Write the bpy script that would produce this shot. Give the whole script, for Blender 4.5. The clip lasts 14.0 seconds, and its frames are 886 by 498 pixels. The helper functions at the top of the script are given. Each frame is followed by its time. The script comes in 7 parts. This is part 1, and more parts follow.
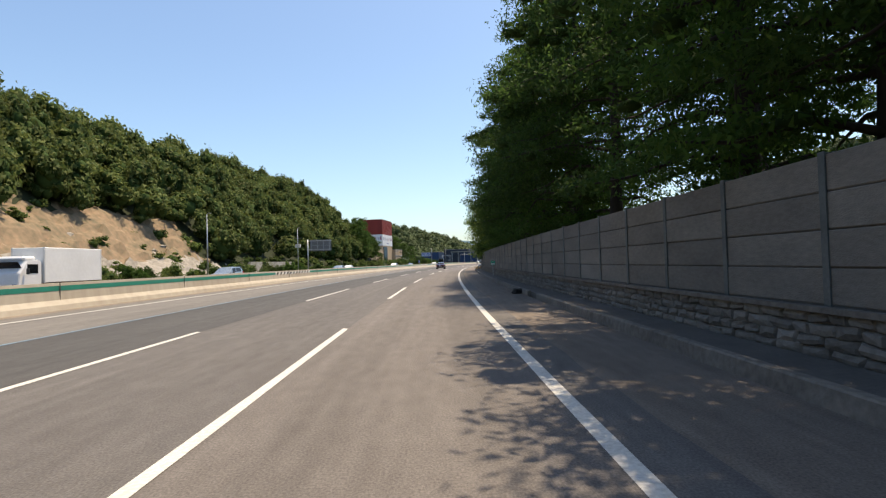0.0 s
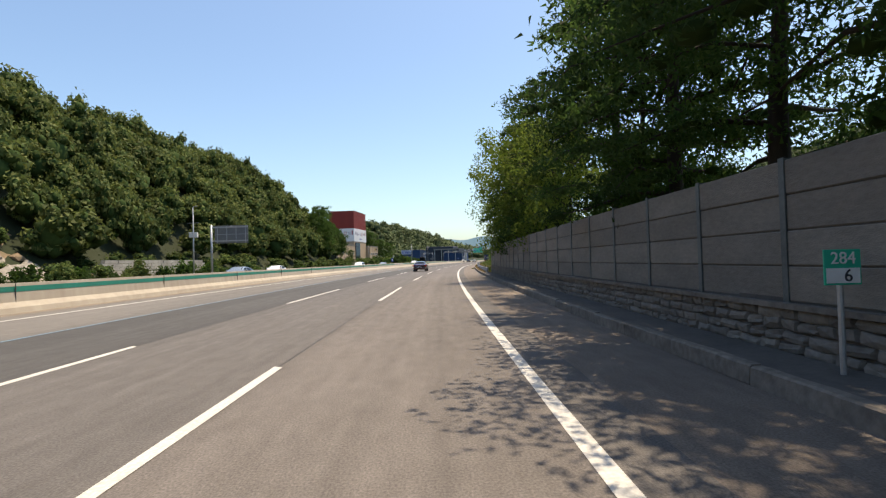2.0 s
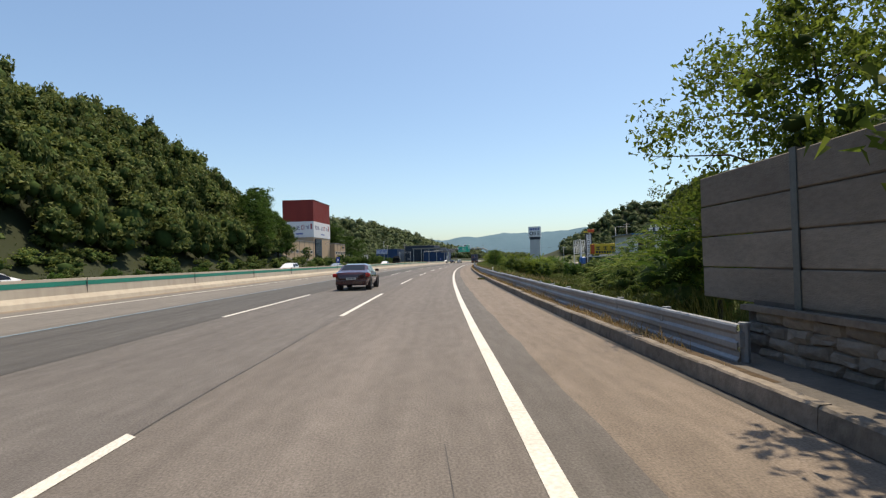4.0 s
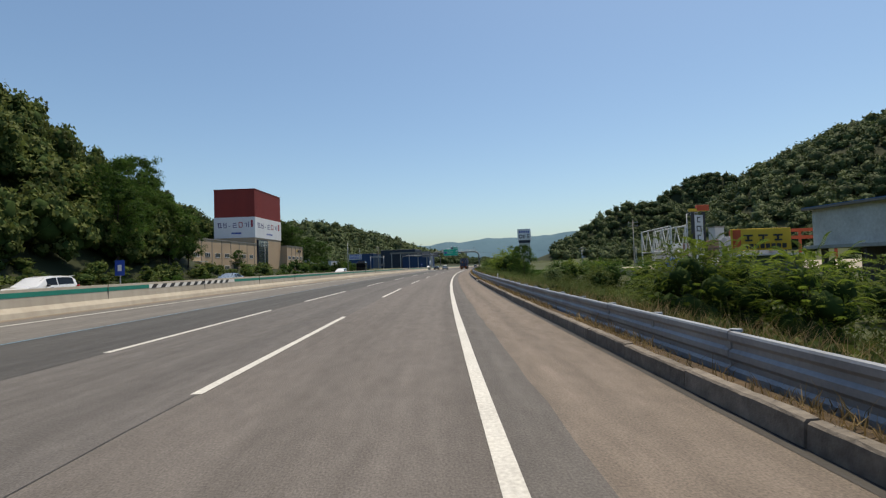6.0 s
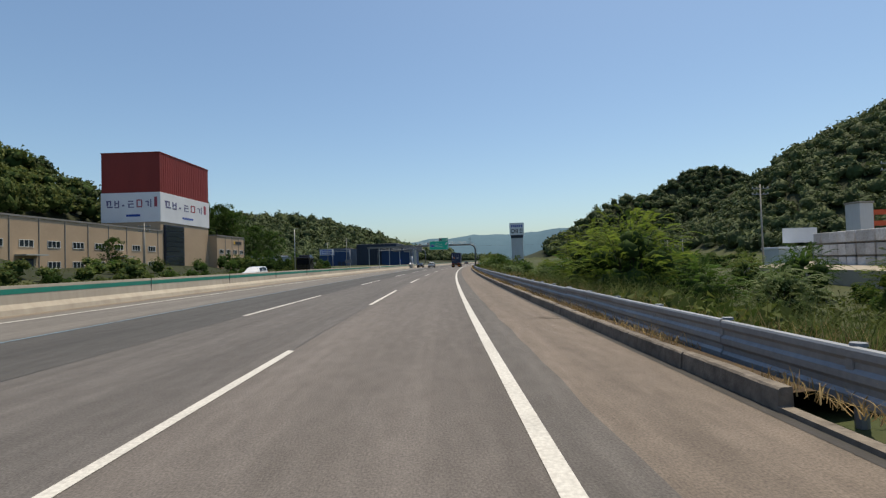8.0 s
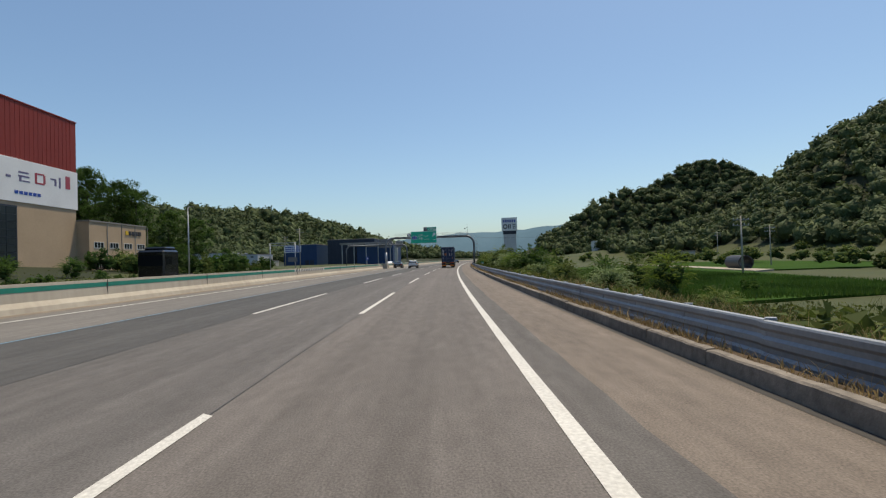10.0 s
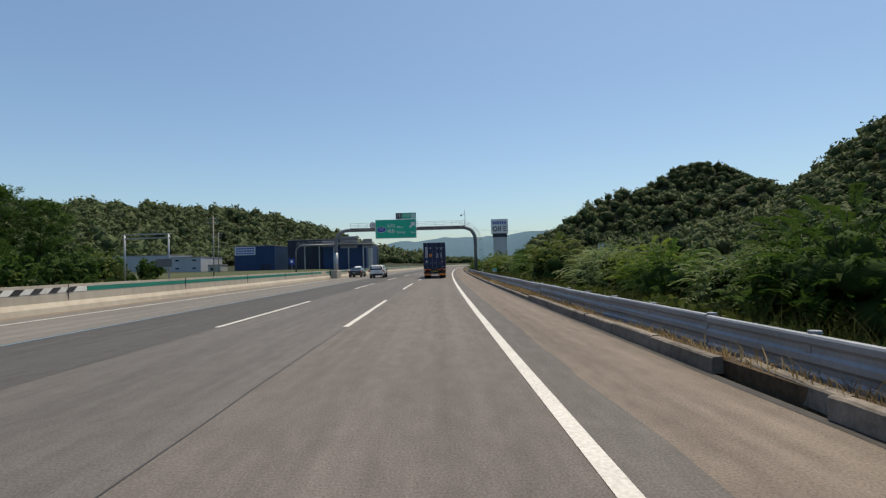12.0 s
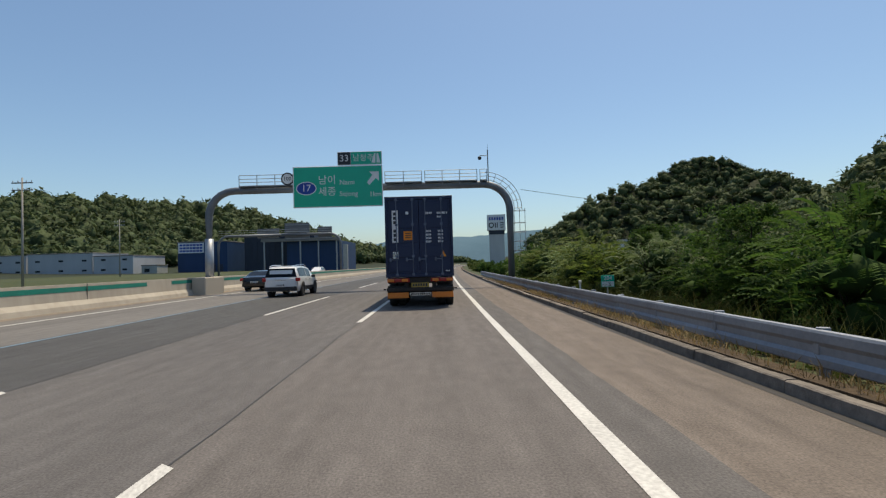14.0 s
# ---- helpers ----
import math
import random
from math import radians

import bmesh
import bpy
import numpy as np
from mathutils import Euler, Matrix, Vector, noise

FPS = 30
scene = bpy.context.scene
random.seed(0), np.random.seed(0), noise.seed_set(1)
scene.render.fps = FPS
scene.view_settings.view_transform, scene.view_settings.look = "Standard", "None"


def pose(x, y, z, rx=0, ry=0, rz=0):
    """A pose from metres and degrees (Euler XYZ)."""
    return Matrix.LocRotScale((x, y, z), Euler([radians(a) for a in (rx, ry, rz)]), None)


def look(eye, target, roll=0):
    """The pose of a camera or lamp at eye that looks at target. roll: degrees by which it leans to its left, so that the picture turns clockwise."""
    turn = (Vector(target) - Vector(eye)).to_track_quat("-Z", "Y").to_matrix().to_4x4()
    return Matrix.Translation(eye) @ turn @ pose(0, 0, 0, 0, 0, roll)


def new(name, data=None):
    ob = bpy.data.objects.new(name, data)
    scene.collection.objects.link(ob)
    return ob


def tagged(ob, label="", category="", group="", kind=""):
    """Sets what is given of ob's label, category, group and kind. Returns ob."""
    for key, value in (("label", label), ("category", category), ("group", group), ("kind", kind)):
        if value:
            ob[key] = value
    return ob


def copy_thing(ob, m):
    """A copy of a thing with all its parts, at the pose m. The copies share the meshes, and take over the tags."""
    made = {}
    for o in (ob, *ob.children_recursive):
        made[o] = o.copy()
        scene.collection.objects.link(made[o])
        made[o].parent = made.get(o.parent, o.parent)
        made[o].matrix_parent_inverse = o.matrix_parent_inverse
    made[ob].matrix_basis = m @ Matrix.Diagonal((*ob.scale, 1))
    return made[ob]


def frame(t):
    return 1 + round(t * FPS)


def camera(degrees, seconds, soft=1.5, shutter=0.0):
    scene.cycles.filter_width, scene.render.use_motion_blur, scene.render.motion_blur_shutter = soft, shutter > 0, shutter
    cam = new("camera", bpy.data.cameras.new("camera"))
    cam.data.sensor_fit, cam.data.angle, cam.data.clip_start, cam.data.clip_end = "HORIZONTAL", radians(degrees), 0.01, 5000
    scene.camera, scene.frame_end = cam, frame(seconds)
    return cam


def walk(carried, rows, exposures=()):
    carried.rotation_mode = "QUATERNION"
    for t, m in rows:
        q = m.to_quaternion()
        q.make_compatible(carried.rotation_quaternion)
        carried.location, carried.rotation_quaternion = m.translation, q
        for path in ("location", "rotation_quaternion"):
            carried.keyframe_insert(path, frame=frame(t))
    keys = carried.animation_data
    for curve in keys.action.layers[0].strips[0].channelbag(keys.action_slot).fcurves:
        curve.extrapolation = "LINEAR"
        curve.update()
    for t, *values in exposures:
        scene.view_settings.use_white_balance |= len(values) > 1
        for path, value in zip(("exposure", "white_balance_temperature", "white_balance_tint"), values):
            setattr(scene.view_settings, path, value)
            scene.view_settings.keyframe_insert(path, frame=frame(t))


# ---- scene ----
# Road axis: a long right-hand bend, curvature 1/m at the plan's start and its change
FOV = 81.53
K0, K1 = 0.0007080, -0.0002740
cam = camera(FOV, 14.0, soft=1.25)
PATH = [
    (0.0, -0.352, 0.000, 1.539, 91.464, 1.589, -1.250),
    (0.5, -0.268, 10.417, 1.539, 91.352, 1.621, -1.647),
    (1.0, -0.069, 20.864, 1.539, 91.309, 1.624, -2.057),
    (1.5, 0.258, 31.419, 1.539, 91.305, 1.540, -2.636),
    (2.0, 0.715, 42.054, 1.539, 91.254, 1.567, -3.255),
    (2.5, 1.292, 52.909, 1.539, 91.239, 1.642, -3.821),
    (3.0, 2.004, 64.178, 1.539, 91.207, 1.438, -4.335),
    (3.5, 2.855, 75.725, 1.539, 91.214, 1.328, -4.870),
    (4.0, 3.851, 87.545, 1.539, 91.260, 1.311, -5.423),
    (4.5, 4.974, 99.531, 1.539, 91.347, 1.367, -5.969),
    (5.0, 6.203, 111.572, 1.539, 91.476, 1.478, -6.478),
    (5.5, 7.510, 123.560, 1.539, 91.647, 1.622, -6.924),
    (6.0, 8.892, 135.497, 1.539, 91.860, 1.801, -7.308),
    (6.5, 10.303, 147.435, 1.539, 91.604, 1.622, -7.624),
    (7.0, 11.754, 159.266, 1.539, 91.467, 1.666, -7.978),
    (7.5, 13.253, 170.899, 1.539, 91.468, 1.672, -8.416),
    (8.0, 14.804, 182.224, 1.539, 91.458, 1.677, -8.925),
    (8.5, 16.421, 193.354, 1.539, 91.403, 1.700, -9.366),
    (9.0, 18.096, 204.288, 1.539, 91.303, 1.739, -9.739),
    (9.5, 19.833, 215.065, 1.539, 91.222, 1.776, -10.088),
    (10.0, 21.633, 225.722, 1.539, 91.221, 1.791, -10.456),
    (10.5, 23.500, 236.297, 1.539, 91.365, 1.765, -10.884),
    (11.0, 25.432, 246.790, 1.539, 91.653, 1.697, -11.374),
    (11.5, 27.408, 257.113, 1.539, 91.741, 1.574, -11.845),
    (12.0, 29.391, 267.170, 1.539, 91.726, 1.531, -12.226),
    (12.5, 31.357, 276.945, 1.539, 91.725, 1.479, -12.570),
    (13.0, 33.286, 286.495, 1.539, 91.670, 1.521, -12.822),
    (13.5, 35.250, 296.010, 1.539, 91.702, 1.640, -13.019),
    (14.0, 37.235, 305.472, 1.539, 91.683, 1.603, -13.242),
]
EXPOSURE = [(0.0, 0.62, 7350, 9), (3.0, 0.60, 7400, 9), (5.3, -0.02, 7000, 5), (14.0, -0.05, 6950, 5)]
walk(cam, [(r[0], pose(*r[1:])) for r in PATH], EXPOSURE)

# ---- light ----
SUN_ELEV, SUN_AZ = 71.0, 47.0   # degrees; azimuth clockwise from +y
world = bpy.data.worlds.new("sky")
scene.world = world
world.use_nodes = True
wn = world.node_tree
sky = wn.nodes.new("ShaderNodeTexSky")
sky.sky_type = "NISHITA"
sky.sun_disc = False
sky.sun_elevation = radians(SUN_ELEV)
sky.sun_rotation = radians(SUN_AZ)
sky.air_density, sky.dust_density, sky.ozone_density = 1.0, 1.3, 2.6
sky_tint = wn.nodes.new("ShaderNodeMix")
sky_tint.data_type, sky_tint.blend_type = "RGBA", "MULTIPLY"
sky_tint.inputs[0].default_value = 1.0
sky_tint.inputs[7].default_value = (0.895, 0.98, 1.05, 1.0)
wn.links.new(sky.outputs[0], sky_tint.inputs[6])
wn.links.new(sky_tint.outputs[2], wn.nodes["Background"].inputs[0])
wn.nodes["Background"].inputs[1].default_value = 0.138
sun = new("sun", bpy.data.lights.new("sun", "SUN"))
sun.data.energy, sun.data.angle, sun.data.color = 4.6, radians(0.55), (1.0, 0.86, 0.70)
sun_from = Vector((math.sin(radians(SUN_AZ)) * math.cos(radians(SUN_ELEV)),
                   math.cos(radians(SUN_AZ)) * math.cos(radians(SUN_ELEV)), math.sin(radians(SUN_ELEV))))
sun.matrix_world = look(sun_from * 100, (0, 0, 0))

# ---- plan of the road ----
DS = 4.0
ST = np.arange(-160.0, 2200.0, DS)
_k = K0 + K1 * (np.minimum(ST, 420.0) - 150) / 150
_th = np.concatenate([[0], np.cumsum((_k[1:] + _k[:-1]) / 2 * DS)])
_th -= np.interp(0, ST, _th)
_tm = (_th[1:] + _th[:-1]) / 2
_rx = np.concatenate([[0], np.cumsum(np.sin(_tm) * DS)])
_ry = np.concatenate([[0], np.cumsum(np.cos(_tm) * DS)])
_rx -= np.interp(0, ST, _rx)
_ry -= np.interp(0, ST, _ry)
rng = np.random.default_rng(7)


def road(s, lat, z=0.0):
    """World place of road station s, metres right of the axis, height."""
    t = np.interp(s, ST, _th)
    return (np.interp(s, ST, _rx) + lat * np.cos(t), np.interp(s, ST, _ry) - lat * np.sin(t), z)


def heading(s):
    """Degrees about z of something that faces along the road."""
    return -math.degrees(np.interp(s, ST, _th))


def at_road(s, lat, z=0.0, turn=0.0):
    x, y, z = road(s, lat, z)
    return pose(x, y, z, 0, 0, heading(s) + turn)


# ---- building helpers ----
def mesh_of(name, verts, faces, *mats, uv=None, smooth=False):
    me = bpy.data.meshes.new(name)
    me.from_pydata([tuple(v) for v in verts], [], [tuple(f) for f in faces])
    for m in mats:
        me.materials.append(m)
    if uv is not None:
        lay = me.uv_layers.new(name="plan")
        idx = np.empty(len(me.loops), dtype=np.int32)
        me.loops.foreach_get("vertex_index", idx)
        lay.data.foreach_set("uv", np.asarray(uv, dtype=np.float32)[idx].ravel())
    if smooth:
        me.polygons.foreach_set("use_smooth", np.ones(len(me.polygons), dtype=bool))
    me.update()
    return me


def fast_mesh(name, verts, faces, *mats):
    """A big mesh from arrays; faces all have the same number of corners."""
    me = bpy.data.meshes.new(name)
    nf, k = faces.shape
    me.vertices.add(len(verts))
    me.vertices.foreach_set("co", np.ascontiguousarray(verts, dtype=np.float32).ravel())
    me.loops.add(nf * k)
    me.loops.foreach_set("vertex_index", np.ascontiguousarray(faces, dtype=np.int32).ravel())
    me.polygons.add(nf)
    me.polygons.foreach_set("loop_start", np.arange(0, nf * k, k, dtype=np.int32))
    for m in mats:
        me.materials.append(m)
    me.update(calc_edges=True)
    return me


def empty(name, m, label="", category="", group="", kind=""):
    ob = new(name)
    ob.empty_display_size = 0.2
    ob.matrix_world = m
    return tagged(ob, label, category, group, kind)


def child(name, me, parent, m=None, label=""):
    ob = new(name, me)
    ob.parent = parent
    if m is not None:
        ob.matrix_local = m
    return tagged(ob, label)


def bm_box(bm, x0, x1, y0, y1, z0, z1, bevel=0.0, m=None):
    r = bmesh.ops.create_cube(bm, size=1)
    vs = r["verts"]
    for v in vs:
        v.co = Vector((x0 + (v.co.x + .5) * (x1 - x0), y0 + (v.co.y + .5) * (y1 - y0), z0 + (v.co.z + .5) * (z1 - z0)))
    if bevel:
        es = list({e for v in vs for e in v.link_edges})
        vs = list({v for f in bmesh.ops.bevel(bm, geom=es, offset=bevel, segments=1, affect="EDGES")["faces"] for v in f.verts} | {v for v in vs if v.is_valid})
    if m is not None:
        for v in vs:
            v.co = m @ v.co
    return vs


def bm_tube(bm, a, b, r0, r1=None, n=10, caps=True):
    a, b = Vector(a), Vector(b)
    r1 = r0 if r1 is None else r1
    m = Matrix.Translation((a + b) / 2) @ (b - a).to_track_quat("Z", "Y").to_matrix().to_4x4()
    return bmesh.ops.create_cone(bm, cap_ends=caps, segments=n, radius1=r0, radius2=r1, depth=(b - a).length, matrix=m)["verts"]


def bm_mesh(name, bm, *mats, smooth=False):
    me = bpy.data.meshes.new(name)
    bmesh.ops.recalc_face_normals(bm, faces=bm.faces)
    bm.to_mesh(me)
    bm.free()
    for m in mats:
        me.materials.append(m)
    if smooth:
        me.polygons.foreach_set("use_smooth", np.ones(len(me.polygons), dtype=bool))
    return me


def part(name, bm, material, parent, label="", m=None, smooth=False):
    return child(name, bm_mesh(name, bm, material, smooth=smooth), parent, m, label)


def box_part(name, dims, material, parent, label="", bevel=0.0, m=None):
    bm = bmesh.new()
    bm_box(bm, *dims, bevel=bevel)
    return part(name, bm, material, parent, label, m)


def tube_part(name, a, b, r, material, parent, label="", r1=None, n=10):
    bm = bmesh.new()
    bm_tube(bm, a, b, r, r1, n)
    return part(name, bm, material, parent, label, smooth=n > 8)


def path_tube(bm, pts, r, n=8):
    """A bent round bar through the points."""
    rings = []
    pts = [Vector(p) for p in pts]
    for i, p in enumerate(pts):
        d = (pts[min(i + 1, len(pts) - 1)] - pts[max(i - 1, 0)]).normalized()
        q = d.to_track_quat("Z", "Y").to_matrix()
        rings.append([bm.verts.new(p + q @ Vector((math.cos(2 * math.pi * k / n) * r, math.sin(2 * math.pi * k / n) * r, 0))) for k in range(n)])
    for a, b in zip(rings, rings[1:]):
        for k in range(n):
            bm.faces.new((a[k], a[(k + 1) % n], b[(k + 1) % n], b[k]))
    bm.faces.new(rings[0][::-1])
    bm.faces.new(rings[-1])


def sweep_mesh(name, s0, s1, section, mat_, step=4.0, closed=True, jitter=0.0):
    """A strip or profile laid along the road; its plan coordinates are lateral metres and station."""
    n = max(2, int(round((s1 - s0) / step)) + 1)
    m = len(section)
    vs, fs, uv = [], [], []
    for s in np.linspace(s0, s1, n):
        for lat, z in section:
            j = jitter * noise.noise((lat * 3, s * .9, 3.1)) if jitter else 0
            vs.append(road(s, lat + j, z))
            uv.append((lat, s))
    for i in range(n - 1):
        for j in range(m if closed else m - 1):
            a, b = i * m + j, i * m + (j + 1) % m
            fs.append((a, b, b + m, a + m))
    if closed:
        fs.append(tuple(range(m))[::-1])
        fs.append(tuple((n - 1) * m + j for j in range(m)))
    return mesh_of(name, vs, fs, mat_, uv=uv)


def text_mesh(body, size, material, align="CENTER"):
    """Raised lettering in the xz plane, facing -y."""
    cu = bpy.data.curves.new("lettering", "FONT")
    cu.body, cu.size, cu.align_x, cu.align_y, cu.extrude = body, size, align, "CENTER", 0.004
    cu.resolution_u = 3
    ob = bpy.data.objects.new("lettering", cu)
    scene.collection.objects.link(ob)
    me = bpy.data.meshes.new_from_object(ob)
    bpy.data.objects.remove(ob)
    me.transform(pose(0, 0, 0, 90, 0, 0))
    me.materials.clear()
    me.materials.append(material)
    return me

# ---- materials ----
def mat(name, c1, c2=None, rough=0.8, metal=0.0, s1=0.6, s2=9.0, fine=0.35, bump=0.15, bscale=30.0, objr=0.0, island=0.0,
        space="world", stretch=None, spec=0.3, grain=0.0, wear=0.0):
    """Two colours mixed by a broad and a fine noise, with matching relief and gloss."""
    c2 = c2 or tuple(v * .8 for v in c1)
    m = bpy.data.materials.new(name)
    m.use_nodes = True
    nt = m.node_tree
    N, L = nt.nodes.new, nt.links.new
    b = nt.nodes["Principled BSDF"]
    if space == "plan":
        src = N("ShaderNodeUVMap").outputs[0]
    elif space == "object":
        src = N("ShaderNodeTexCoord").outputs["Object"]
    else:
        src = N("ShaderNodeNewGeometry").outputs["Position"]
    if stretch:
        mp = N("ShaderNodeMapping")
        mp.inputs["Scale"].default_value = stretch
        L(src, mp.inputs[0])
        src = mp.outputs[0]
    n1, n2, n3 = N("ShaderNodeTexNoise"), N("ShaderNodeTexNoise"), N("ShaderNodeTexNoise")
    for n, s, d in ((n1, s1, 4), (n2, s2, 5), (n3, bscale, 3)):
        n.inputs["Scale"].default_value, n.inputs["Detail"].default_value = s, d
        L(src, n.inputs["Vector"])
    mx = N("ShaderNodeMix")
    mx.data_type = "FLOAT"
    mx.inputs[0].default_value = fine
    L(n1.outputs[0], mx.inputs[2])
    L(n2.outputs[0], mx.inputs[3])
    rp = N("ShaderNodeMapRange")
    rp.inputs[1].default_value, rp.inputs[2].default_value = .33, .67
    L(mx.outputs[0], rp.inputs[0])
    cm = N("ShaderNodeMix")
    cm.data_type = "RGBA"
    cm.inputs[6].default_value, cm.inputs[7].default_value = (*c1, 1), (*c2, 1)
    L(rp.outputs[0], cm.inputs[0])
    col = cm.outputs[2]
    for amount, size, scl in ((grain, 48.0, (1, .8, 1)), (grain * .3, 5.0, (1, .5, 1)), (wear, 1.0, (1.15, .009, 1)), (wear * .6, 1.0, (3.1, .02, 1))):
        if amount:      # grit, and wheel tracks along the lane
            gm, gn, gr, gh = N("ShaderNodeMapping"), N("ShaderNodeTexNoise"), N("ShaderNodeMapRange"), N("ShaderNodeHueSaturation")
            gm.inputs["Scale"].default_value = scl
            gn.inputs["Scale"].default_value, gn.inputs["Detail"].default_value = size, 6
            gr.inputs[1].default_value, gr.inputs[2].default_value = .28, .72
            gr.inputs[3].default_value, gr.inputs[4].default_value = 1 - amount, 1 + amount
            L(N("ShaderNodeUVMap").outputs[0], gm.inputs[0])
            L(gm.outputs[0], gn.inputs["Vector"])
            L(gn.outputs[0], gr.inputs[0])
            L(gr.outputs[0], gh.inputs["Value"])
            L(col, gh.inputs["Color"])
            col = gh.outputs[0]
    if objr or island:
        hs = N("ShaderNodeHueSaturation")
        r = N("ShaderNodeObjectInfo").outputs["Random"] if objr else N("ShaderNodeNewGeometry").outputs["Random Per Island"]
        k = objr or island
        mr = N("ShaderNodeMapRange")
        mr.inputs[3].default_value, mr.inputs[4].default_value = 1 - k, 1 + k
        L(r, mr.inputs[0])
        L(mr.outputs[0], hs.inputs["Value"])
        L(col, hs.inputs["Color"])
        col = hs.outputs[0]
    L(col, b.inputs["Base Color"])
    rr = N("ShaderNodeMapRange")
    rr.inputs[3].default_value, rr.inputs[4].default_value = max(0.05, rough - .12), min(1, rough + .1)
    L(n2.outputs[0], rr.inputs[0])
    L(rr.outputs[0], b.inputs["Roughness"])
    b.inputs["Metallic"].default_value = metal
    b.inputs["Specular IOR Level"].default_value = spec
    if bump:
        bp = N("ShaderNodeBump")
        bp.inputs["Strength"].default_value, bp.inputs["Distance"].default_value = bump, .02
        L(n3.outputs[0], bp.inputs["Height"])
        L(bp.outputs[0], b.inputs["Normal"])
    return m


def leaf_mat(name, c1, c2, translucent=0.35, vary=0.45, lumps=0.0):
    """Two-sided foliage: each leaf has its own tone, and light comes through it."""
    m = bpy.data.materials.new(name)
    m.use_nodes = True
    nt = m.node_tree
    N, L = nt.nodes.new, nt.links.new
    b = nt.nodes["Principled BSDF"]
    g = N("ShaderNodeNewGeometry")
    cm = N("ShaderNodeMix")
    cm.data_type = "RGBA"
    cm.inputs[6].default_value, cm.inputs[7].default_value = (*c1, 1), (*c2, 1)
    L(g.outputs["Random Per Island"], cm.inputs[0])
    nz = N("ShaderNodeTexNoise")
    nz.inputs["Scale"].default_value = .16
    L(g.outputs["Position"], nz.inputs["Vector"])
    mr = N("ShaderNodeMapRange")
    mr.inputs[1].default_value, mr.inputs[2].default_value = .3, .7
    mr.inputs[3].default_value, mr.inputs[4].default_value = 1 - vary, 1 + vary
    L(nz.outputs[0], mr.inputs[0])
    hs = N("ShaderNodeHueSaturation")
    L(mr.outputs[0], hs.inputs["Value"])
    L(cm.outputs[2], hs.inputs["Color"])
    L(hs.outputs[0], b.inputs["Base Color"])
    b.inputs["Roughness"].default_value = .7
    b.inputs["Specular IOR Level"].default_value = .15
    if lumps:
        ln, bp = N("ShaderNodeTexNoise"), N("ShaderNodeBump")
        ln.inputs["Scale"].default_value, ln.inputs["Detail"].default_value = lumps, 5
        bp.inputs["Strength"].default_value, bp.inputs["Distance"].default_value = .55, 1.2
        L(g.outputs["Position"], ln.inputs["Vector"])
        L(ln.outputs[0], bp.inputs["Height"])
        L(bp.outputs[0], b.inputs["Normal"])
    tr = N("ShaderNodeBsdfTranslucent")
    L(hs.outputs[0], tr.inputs[0])
    ms = N("ShaderNodeMixShader")
    ms.inputs[0].default_value = translucent
    L(b.outputs[0], ms.inputs[1])
    L(tr.outputs[0], ms.inputs[2])
    L(ms.outputs[0], nt.nodes["Material Output"].inputs[0])
    return m


def paint(name, col, rough=0.45, metal=0.0, coat=0.0, vary=0.85):
    m = mat(name, col, tuple(v * vary for v in col), rough=rough, metal=metal, s1=1.2, s2=14, bump=.03, bscale=60, spec=.5, space="object")
    m.node_tree.nodes["Principled BSDF"].inputs["Coat Weight"].default_value = coat
    m.node_tree.nodes["Principled BSDF"].inputs["Coat Roughness"].default_value = .05
    return m


ASPH = dict(rough=.82, s1=.5, s2=5, bump=.4, bscale=70, spec=.25, grain=.34, wear=.15, space="plan", stretch=(1.0, .18, 1))
M_lane4 = mat("asphalt_sunbleached", (.142, .129, .121), (.110, .100, .094), fine=.4, **ASPH)
M_lane3 = mat("asphalt_grey", (.120, .113, .109), (.095, .089, .087), fine=.4, **ASPH)
M_lane2 = mat("asphalt_dark", (.078, .077, .076), (.062, .061, .061), fine=.4, **ASPH)
M_lane1 = mat("asphalt_pale", (.165, .155, .143), (.125, .118, .110), fine=.4, **ASPH)
M_shoulder = mat("shoulder_tan", (.178, .149, .125), (.126, .106, .089), fine=.5, **ASPH)
M_joint = mat("asphalt_joint_dark", (.120, .112, .106), (.092, .086, .082), fine=.5, **ASPH)
M_seam = mat("bitumen_seam", (.030, .029, .029), (.055, .052, .050), rough=.6, s1=2, s2=20, space="plan")
M_line = mat("road_paint_white", (.66, .65, .61), (.42, .41, .385), rough=.6, s1=1.3, s2=22, fine=.7, bump=.2, bscale=90, space="plan")
M_lineblue = mat("road_paint_blue", (.12, .27, .40), (.15, .20, .24), rough=.6, s1=1.3, s2=18, fine=.6, space="plan")
M_barrier = mat("barrier_concrete", (.46, .42, .35), (.34, .30, .245), rough=.85, s1=.5, s2=6, fine=.5, bump=.25, space="plan", stretch=(.7, .35, 1))
M_gutter = mat("gutter_dust", (.24, .195, .15), (.15, .125, .10), rough=.95, s1=.5, s2=6, fine=.5, space="plan", grain=.3)
M_teal = mat("barrier_teal", (.012, .20, .145), (.02, .15, .115), rough=.55, s1=1, s2=10)
M_black = mat("stripe_black", (.02, .021, .023), (.045, .045, .045), rough=.6)
M_white = mat("stripe_white", (.72, .72, .69), (.52, .51, .48), rough=.6)
M_conc = mat("kerb_concrete", (.24, .212, .180), (.100, .089, .077), rough=.88, s1=.8, s2=8, fine=.5, bump=.4, objr=.12)
M_panel = mat("sound_panel_concrete", (.235, .215, .185), (.150, .138, .120), rough=.88, s1=.7, s2=7, fine=.45, bump=.5, bscale=24, objr=.13, stretch=(1, 1, 3))
